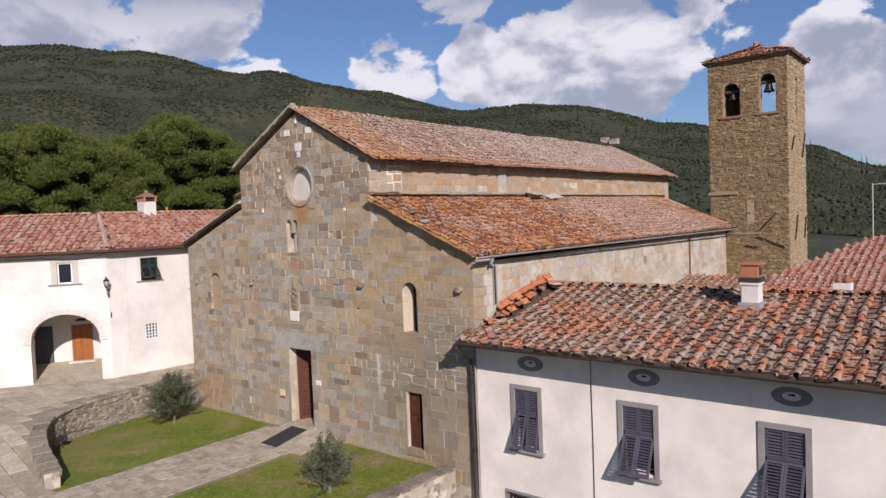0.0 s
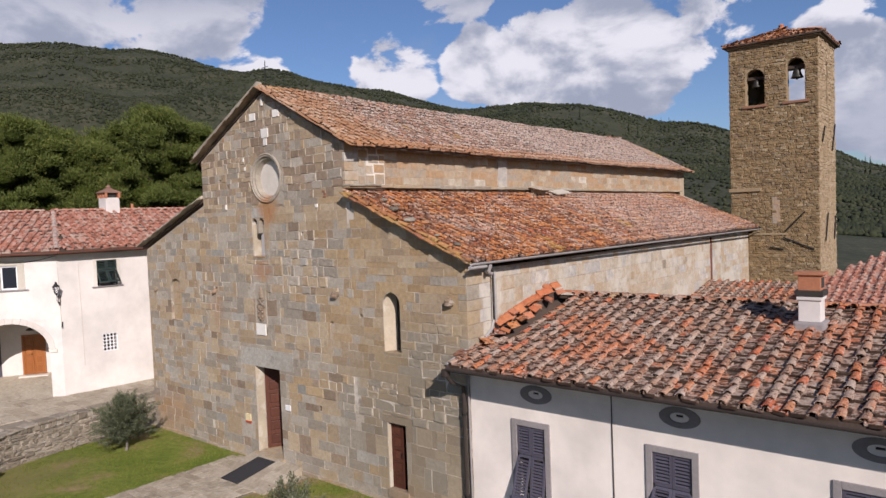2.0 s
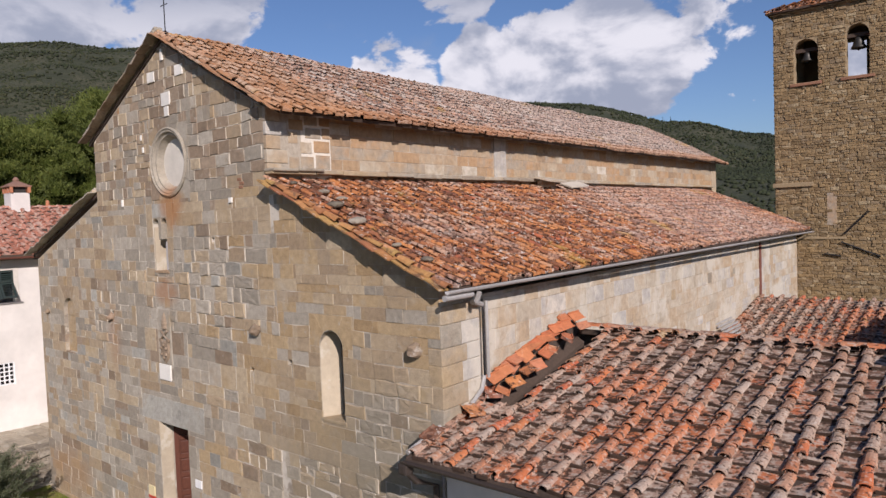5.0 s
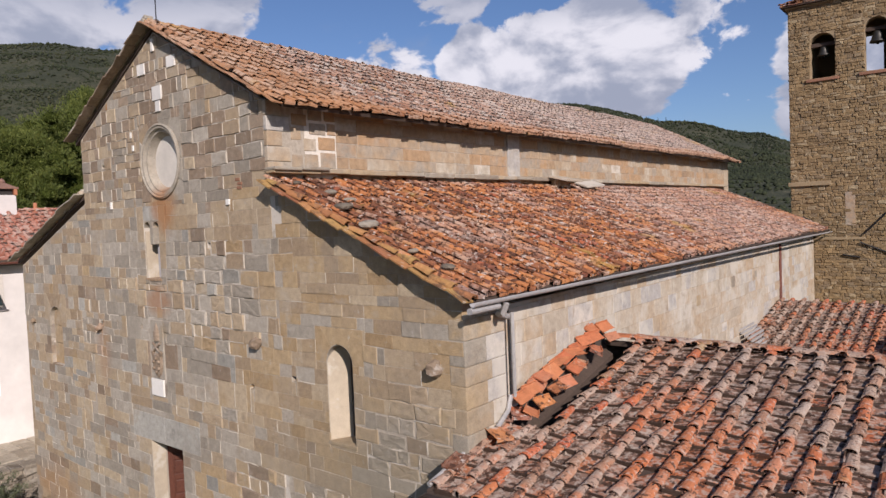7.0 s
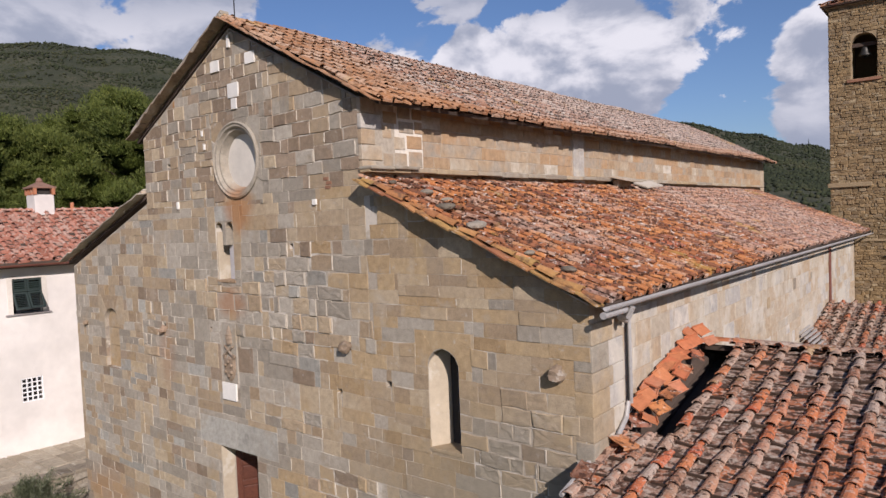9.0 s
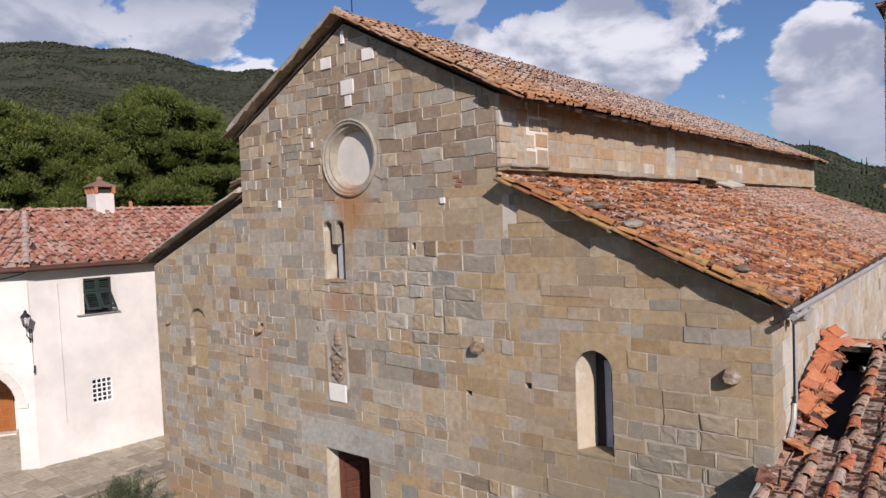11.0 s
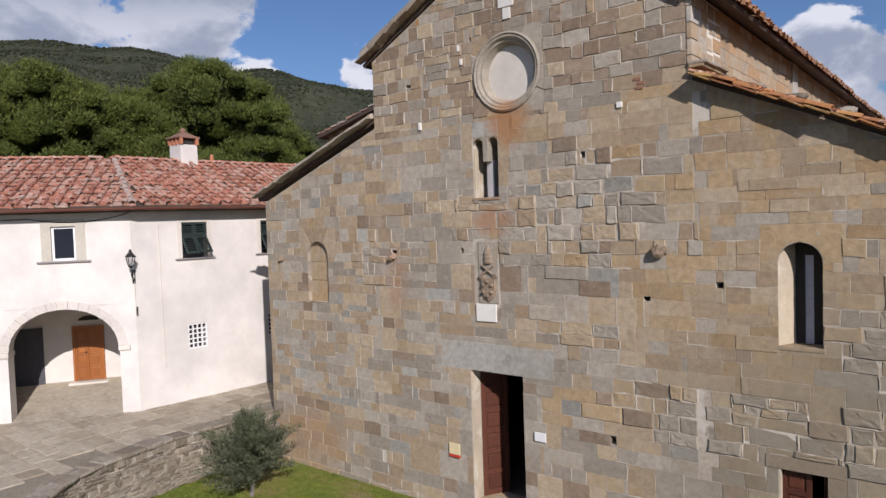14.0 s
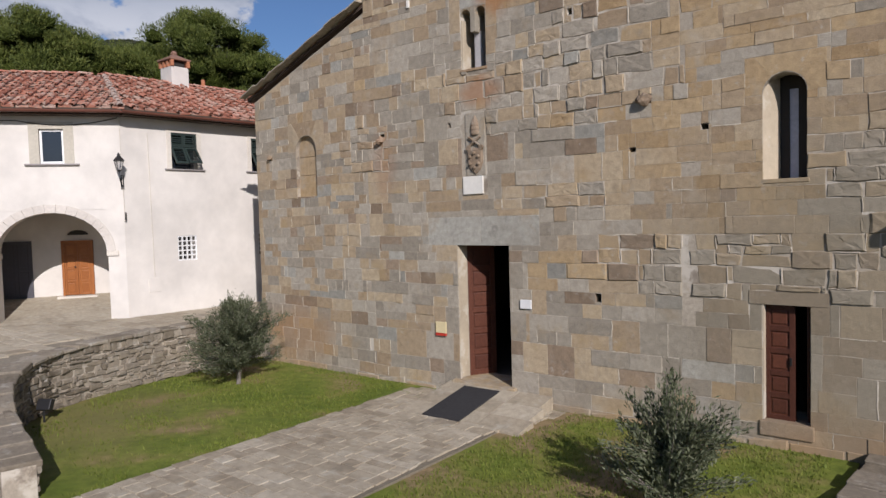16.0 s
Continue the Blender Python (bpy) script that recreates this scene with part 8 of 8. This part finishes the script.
def pine(x, y, z, height, spread, seed, label, full=150):
    r, rg = random.Random(seed), np.random.RandomState(seed)
    t = thing("pine_tree", (x, y, z), label, "tree", "pines behind the white house")
    lean = (r.uniform(-0.6, 0.6), r.uniform(-0.6, 0.6))
    trunk = [(x + lean[0] * k / 6, y + lean[1] * k / 6, z + height * 0.80 * k / 6) for k in range(7)]
    part("trunk", tube(trunk, [0.22, 0.19, 0.16, 0.13, 0.10, 0.07, 0.03], 8), BARK, t)
    limbs = bmesh.new()
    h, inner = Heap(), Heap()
    cx, cy, cz = x + lean[0] * 0.8, y + lean[1] * 0.8, z + height * 0.62
    for k in range(140):
        u = r.uniform(-0.55, 1.0)
        a = k * 2.39996 + r.uniform(-0.4, 0.4)
        side = math.sqrt(max(0.0, 1 - u * u)) if u > 0 else 1.0 - 0.25 * u * u
        d = Vector((side * math.cos(a), side * math.sin(a), u))
        lobe = 0.98 + 0.30 * noise.noise(d * 2.1 + Vector((seed * 1.3, 0, 0)))
        f = (r.uniform(0.82, 1.04) if k % 4 else r.uniform(0.45, 0.75)) * lobe
        f = min(f, 1.04)
        e = (cx + d.x * spread * 0.84 * f, cy + d.y * spread * 0.84 * f, cz + d.z * height * 0.34 * f)
        head = r.uniform(0.60, 1.05)
        bough(h, e, head, full, rg)
        # dark core in each head, standing for the shade between the needles
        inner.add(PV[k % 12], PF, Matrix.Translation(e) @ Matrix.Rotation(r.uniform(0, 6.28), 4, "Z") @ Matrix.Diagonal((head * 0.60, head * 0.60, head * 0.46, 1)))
        if k % 5 == 0:
            s0 = z + height * min(0.78, max(0.30, 0.50 + 0.22 * u))
            tube([(x + lean[0] * 0.5, y + lean[1] * 0.5, s0), ((x + e[0]) / 2, (y + e[1]) / 2, (s0 + e[2]) / 2 - 0.15), e], [0.10, 0.06, 0.02], 5, limbs)
    for k in range(9):
        a = k * 2.4
        q = spread * (0.12 + 0.32 * (k % 3) / 2)
        e = (cx + q * math.cos(a), cy + q * math.sin(a), cz + height * (-0.14 + 0.33 * k / 8))
        # larger dark cores painted as shade deep in the crown
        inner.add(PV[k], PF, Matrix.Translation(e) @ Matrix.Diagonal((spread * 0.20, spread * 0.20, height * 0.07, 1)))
        bough(h, e, spread * 0.27, full * 2, rg)
    part("branching", limbs, BARK, t)
    h.done("crown", PINE, t)
    inner.done("inner_bough", PINE_SHADE, t, kind="stuff", soft=True)


for k, (az, dist, height, spread) in enumerate(((-56.5, 44, 13.6, 4.3), (-60.5, 49, 12.4, 3.6), (-63.5, 44, 10.6, 3.4), (-66.5, 47, 11.4, 3.7), (-70.0, 44, 12.2, 4.0), (-73.5, 47, 12.6, 4.0), (-77.5, 45, 12.6, 4.2),
                                                (-53.0, 54, 12.2, 3.6), (-59.0, 56, 13.0, 4.0), (-68.5, 56, 13.6, 4.0), (-75.5, 57, 14.0, 4.2), (-64.5, 58, 12.6, 3.8), (-82, 46, 12.4, 4.2))):
    a = radians(az)
    px, py = 7.9 + dist * math.sin(a), -11.0 + dist * math.cos(a)
    pine(px, py, hill(px, py) - 0.2, height + 1.2, spread * 1.2, 100 + k, "dark green pine with a broad rounded crown", 520 if dist < 50 else 260)
# low grey-green shrubs under the pines
for k in range(16):
    a, dist = radians(-82 + 2.3 * k + rng.uniform(-1, 1)), rng.uniform(36, 42)
    px, py = 7.9 + dist * math.sin(a), -11.0 + dist * math.cos(a)
    if px > -19:
        continue
    s = thing("shrub", (px, py, hill(px, py)), "dull green shrub under the pines", "shrub", "shrubs under the pines")
    h = Heap()
    gz = hill(px, py)
    for c in range(26):
        tuft(h, (px + rng.gauss(0, 1.1), py + rng.gauss(0, 1.1), gz + rng.uniform(0.3, 3.2)), rng.uniform(0.4, 0.7), 34, (0.22, 0.05), rng)
    h.done("foliage", SCRUB, s)
    part("stem", tube([(px, py, gz - 0.3), (px + 0.1, py, gz + 2.0)], [0.10, 0.04], 6), BARK, s)
# olives beyond the left aisle
for k, (px, py, hgt) in enumerate(((-17.5, 14.5, 5.6), (-22.0, 17.0, 5.8), (-20.0, 21.0, 6.2))):
    gz = hill(px, py)
    s = thing("olive_tree", (px, py, gz), "silvery green olive tree", "tree", "olives behind the church")
    h = Heap()
    for c in range(70):
        a, q = rng.uniform(0, 6.283), 2.3 * math.sqrt(rng.random())
        tuft(h, (px + q * math.cos(a), py + q * math.sin(a), gz + hgt * rng.uniform(0.45, 1.0) - 0.25 * q), rng.uniform(0.35, 0.6), 40, (0.16, 0.035), rng)
    h.done("crown", OLIVE, s)
    part("trunk", tube([(px, py, gz - 0.3), (px + 0.2, py, gz + 1.2), (px - 0.1, py + 0.1, gz + hgt * 0.7)], [0.28, 0.2, 0.06], 8), OLIVEBARK, s)


def olive_bush(x, y, z, height, wide, seed, label, leaves):
    r = random.Random(seed)
    t = thing("olive_bush", (x, y, z), label, "bush", "young olives on the lawn")
    part("trunk", tube([(x, y, z - 0.05), (x + 0.03, y + 0.02, z + 0.25), (x - 0.02, y, z + 0.55), (x + 0.03, y, z + height * 0.6)], [0.055, 0.045, 0.035, 0.012], 8), OLIVEBARK, t)
    tw = bmesh.new()
    h = Heap()
    for k in range(135 if leaves > 200 else 95):
        f = r.uniform(0.0, 1.0) ** 1.5 * 0.62
        a = r.uniform(0, 6.283)
        b0 = Vector((x + r.uniform(-0.03, 0.03), y + r.uniform(-0.03, 0.03), z + height * f * 0.7 + (0.28 if leaves > 200 else 0.08)))
        tilt = r.uniform(0.15, 1.12) if r.random() < 0.78 else r.uniform(0.0, 0.25)
        ln = height * (r.uniform(0.36, 0.66) if leaves > 200 else r.uniform(0.28, 0.58))
        d = Vector((math.cos(a) * math.sin(tilt * 1.3), math.sin(a) * math.sin(tilt * 1.3), math.cos(tilt * 1.3))).normalized()
        tip = b0 + d * ln
        lim = wide / 2 / max(1e-6, math.hypot(tip.x - x, tip.y - y))
        if lim < 1:
            tip.x, tip.y = x + (tip.x - x) * lim, y + (tip.y - y) * lim
        tip.z = min(tip.z, z + height * (1.0 if r.random() < 0.15 else 0.90))
        mid = b0.lerp(tip, 0.5) + Vector((r.gauss(0, 0.03), r.gauss(0, 0.03), 0.04))
        tube([b0, mid, tip], [0.012, 0.008, 0.003], 4, tw)
        v, fc = [], []
        for c in range(leaves):
            g = 0.18 + 0.85 * r.random()
            p = (b0.lerp(mid, g * 2) if g < 0.5 else mid.lerp(tip, g * 2 - 1)) + Vector((r.gauss(0, 0.045), r.gauss(0, 0.045), r.gauss(0, 0.045)))
            ax = (d + Vector((r.gauss(0, 0.5), r.gauss(0, 0.5), r.gauss(0.15, 0.4)))).normalized()
            s = ax.cross(Vector((r.gauss(0, 1), r.gauss(0, 1), r.gauss(0, 1)))).normalized()
            l, w = 0.085 * r.uniform(0.7, 1.3), (0.0075 if leaves > 200 else 0.011) * r.uniform(0.7, 1.3)
            k0 = len(v)
            v += [p - ax * l / 2, p + s * w, p + ax * l / 2, p - s * w]
            fc.append((k0, k0 + 1, k0 + 2, k0 + 3))
        h.add([tuple(q) for q in v], fc)
    part("twig_work", tw, OLIVEBARK, t)
    h.done("foliage", OLIVE, t)


olive_bush(-5.45, -1.95, lawn_z(-5.45, -1.95), 2.10, 2.55, 7, "dense young olive bush by the garden wall", 300)
olive_bush(5.0, -3.05, lawn_z(5.0, -3.05), 1.95, 3.3, 9, "loose young olive bush on the lawn before the side door", 150)

# woods over the hills: clumps of crowns, thinned to olive groves and clearings here and there
ico = bmesh.new()
bmesh.ops.create_icosphere(ico, subdivisions=1, radius=1.0)
OV, OF = np.array([(1, 0, 0), (0, 1, 0), (-1, 0, 0), (0, -1, 0), (0.1, 0, 1), (0, 0, -1)], dtype=float), [(0, 1, 4), (1, 2, 4), (2, 3, 4), (3, 0, 4), (1, 0, 5), (2, 1, 5), (3, 2, 5), (0, 3, 5)]
OV2 = [OV * (1 + 0.25 * np.random.RandomState(40 + k).randn(6, 1)) for k in range(12)]
IV, IF = np.array([v.co[:] for v in ico.verts]), [tuple(v.index for v in f.verts) for f in ico.faces]
ico.free()
IV2 = [IV * (1 + 0.28 * np.random.RandomState(k).randn(len(IV), 1)) for k in range(12)]
wh = Heap()
for k in range(100000):
    az = rng.uniform(-84, 6)
    r = 170 * (10.0 ** rng.random())
    x, y = 8 + r * math.sin(radians(az)), -5 + r * math.cos(radians(az))
    if noise.noise(Vector((x * 0.006, y * 0.006, 7.0))) < -0.26 and rng.random() < 0.8:
        continue
    size = rng.uniform(1.0, 2.1) * (0.55 + r / 1500)
    s = Matrix.Translation((x, y, hill(x, y) + size * 0.30)) @ Matrix.Rotation(rng.uniform(0, 6.28), 4, "Z") @ Matrix.Diagonal((size * rng.uniform(0.8, 1.3), size * rng.uniform(0.8, 1.3), size * rng.uniform(0.7, 1.15), 1))
    wh.add(OV2[k % 12], OF, s)
tagged(wh.done("woods", WOODS, soft=True), "dense dull green woods covering the hills", "woods", kind="stuff")
# cypresses and a farmhouse on the far slope
farm = thing("farmhouse", (0, 0, 0), "distant pale farmhouse on the hillside", "house")
fa, fr = radians(-25.2), 800
fx, fy = 8 + fr * math.sin(fa), -5 + fr * math.cos(fa)
fz = hill(fx, fy) + 3
farm.location = (fx, fy, fz)
FARMW = plain("weathered_farm_wall", (0.36, 0.32, 0.26), 0.9)
part("wall", boxes((fx - 4.5, fx + 3.5, fy - 3, fy + 3, fz - 4, fz + 3.0)), FARMW, farm)
part("wall", boxes((fx + 6, fx + 16, fy - 3, fy + 3, fz - 5, fz + 0.8)), FARMW, farm)
part("roof", boxes((fx - 5, fx + 4, fy - 3.5, fy + 3.5, fz + 3.0, fz + 3.8)), TILE_R, farm)
part("roof", boxes((fx + 5.5, fx + 16.5, fy - 3.5, fy + 3.5, fz + 0.8, fz + 1.4)), TILE_R, farm)
for dx, dz in ((-2.8, 0.8), (0.6, 0.8), (8.0, -1.2), (12.0, -1.2)):
    part("window", boxes((fx + dx, fx + dx + 1.0, fy - 3.06, fy - 2.9, fz + dz, fz + dz + 1.3)), BLACKISH, farm)
for az, dist, hh in ((-23.5, 890, 22), (-22.8, 895, 19), (-27.4, 900, 18), (-21.0, 950, 17), (-20.4, 952, 18), (-6.9, 900, 18), (-6.6, 902, 19), (-10.2, 940, 17)):
    a = radians(az)
    px, py = 8 + dist * math.sin(a), -5 + dist * math.cos(a)
    gz = hill(px, py)
    t = thing("cypress", (px, py, gz), "tall narrow dark cypress on the far slope", "tree", "cypresses on the hill")
    h = Heap()
    for c in range(10):
        f = c / 9
        h.add(IV2[c], IF, Matrix.Translation((px, py, gz + 1 + hh * f)) @ Matrix.Diagonal((1.6 * (1.15 - f), 1.6 * (1.15 - f), 1.7, 1)))
    h.done("crown", CYPRESS, t)
    part("trunk", tube([(px, py, gz - 1), (px, py, gz + hh * 0.6)], [0.3, 0.1], 6), BARK, t)
# lamp post and aerial over the far roofs
post = thing("street_lamp", (15.65, 18.5, -2.8), "thin pale lamp post with a short arm", "lamp post")
part("pole", tube([(15.65, 18.5, -2.8), (15.65, 18.5, 8.7)], [0.045, 0.028], 8), ZINC, post)
part("arm", tube([(15.65, 18.5, 8.65), (16.6, 18.8, 8.68)], 0.018, 6), ZINC, post)
part("head", boxes((16.5, 16.8, 18.74, 18.88, 8.65, 8.70), bevel=0.015), ZINC, post)
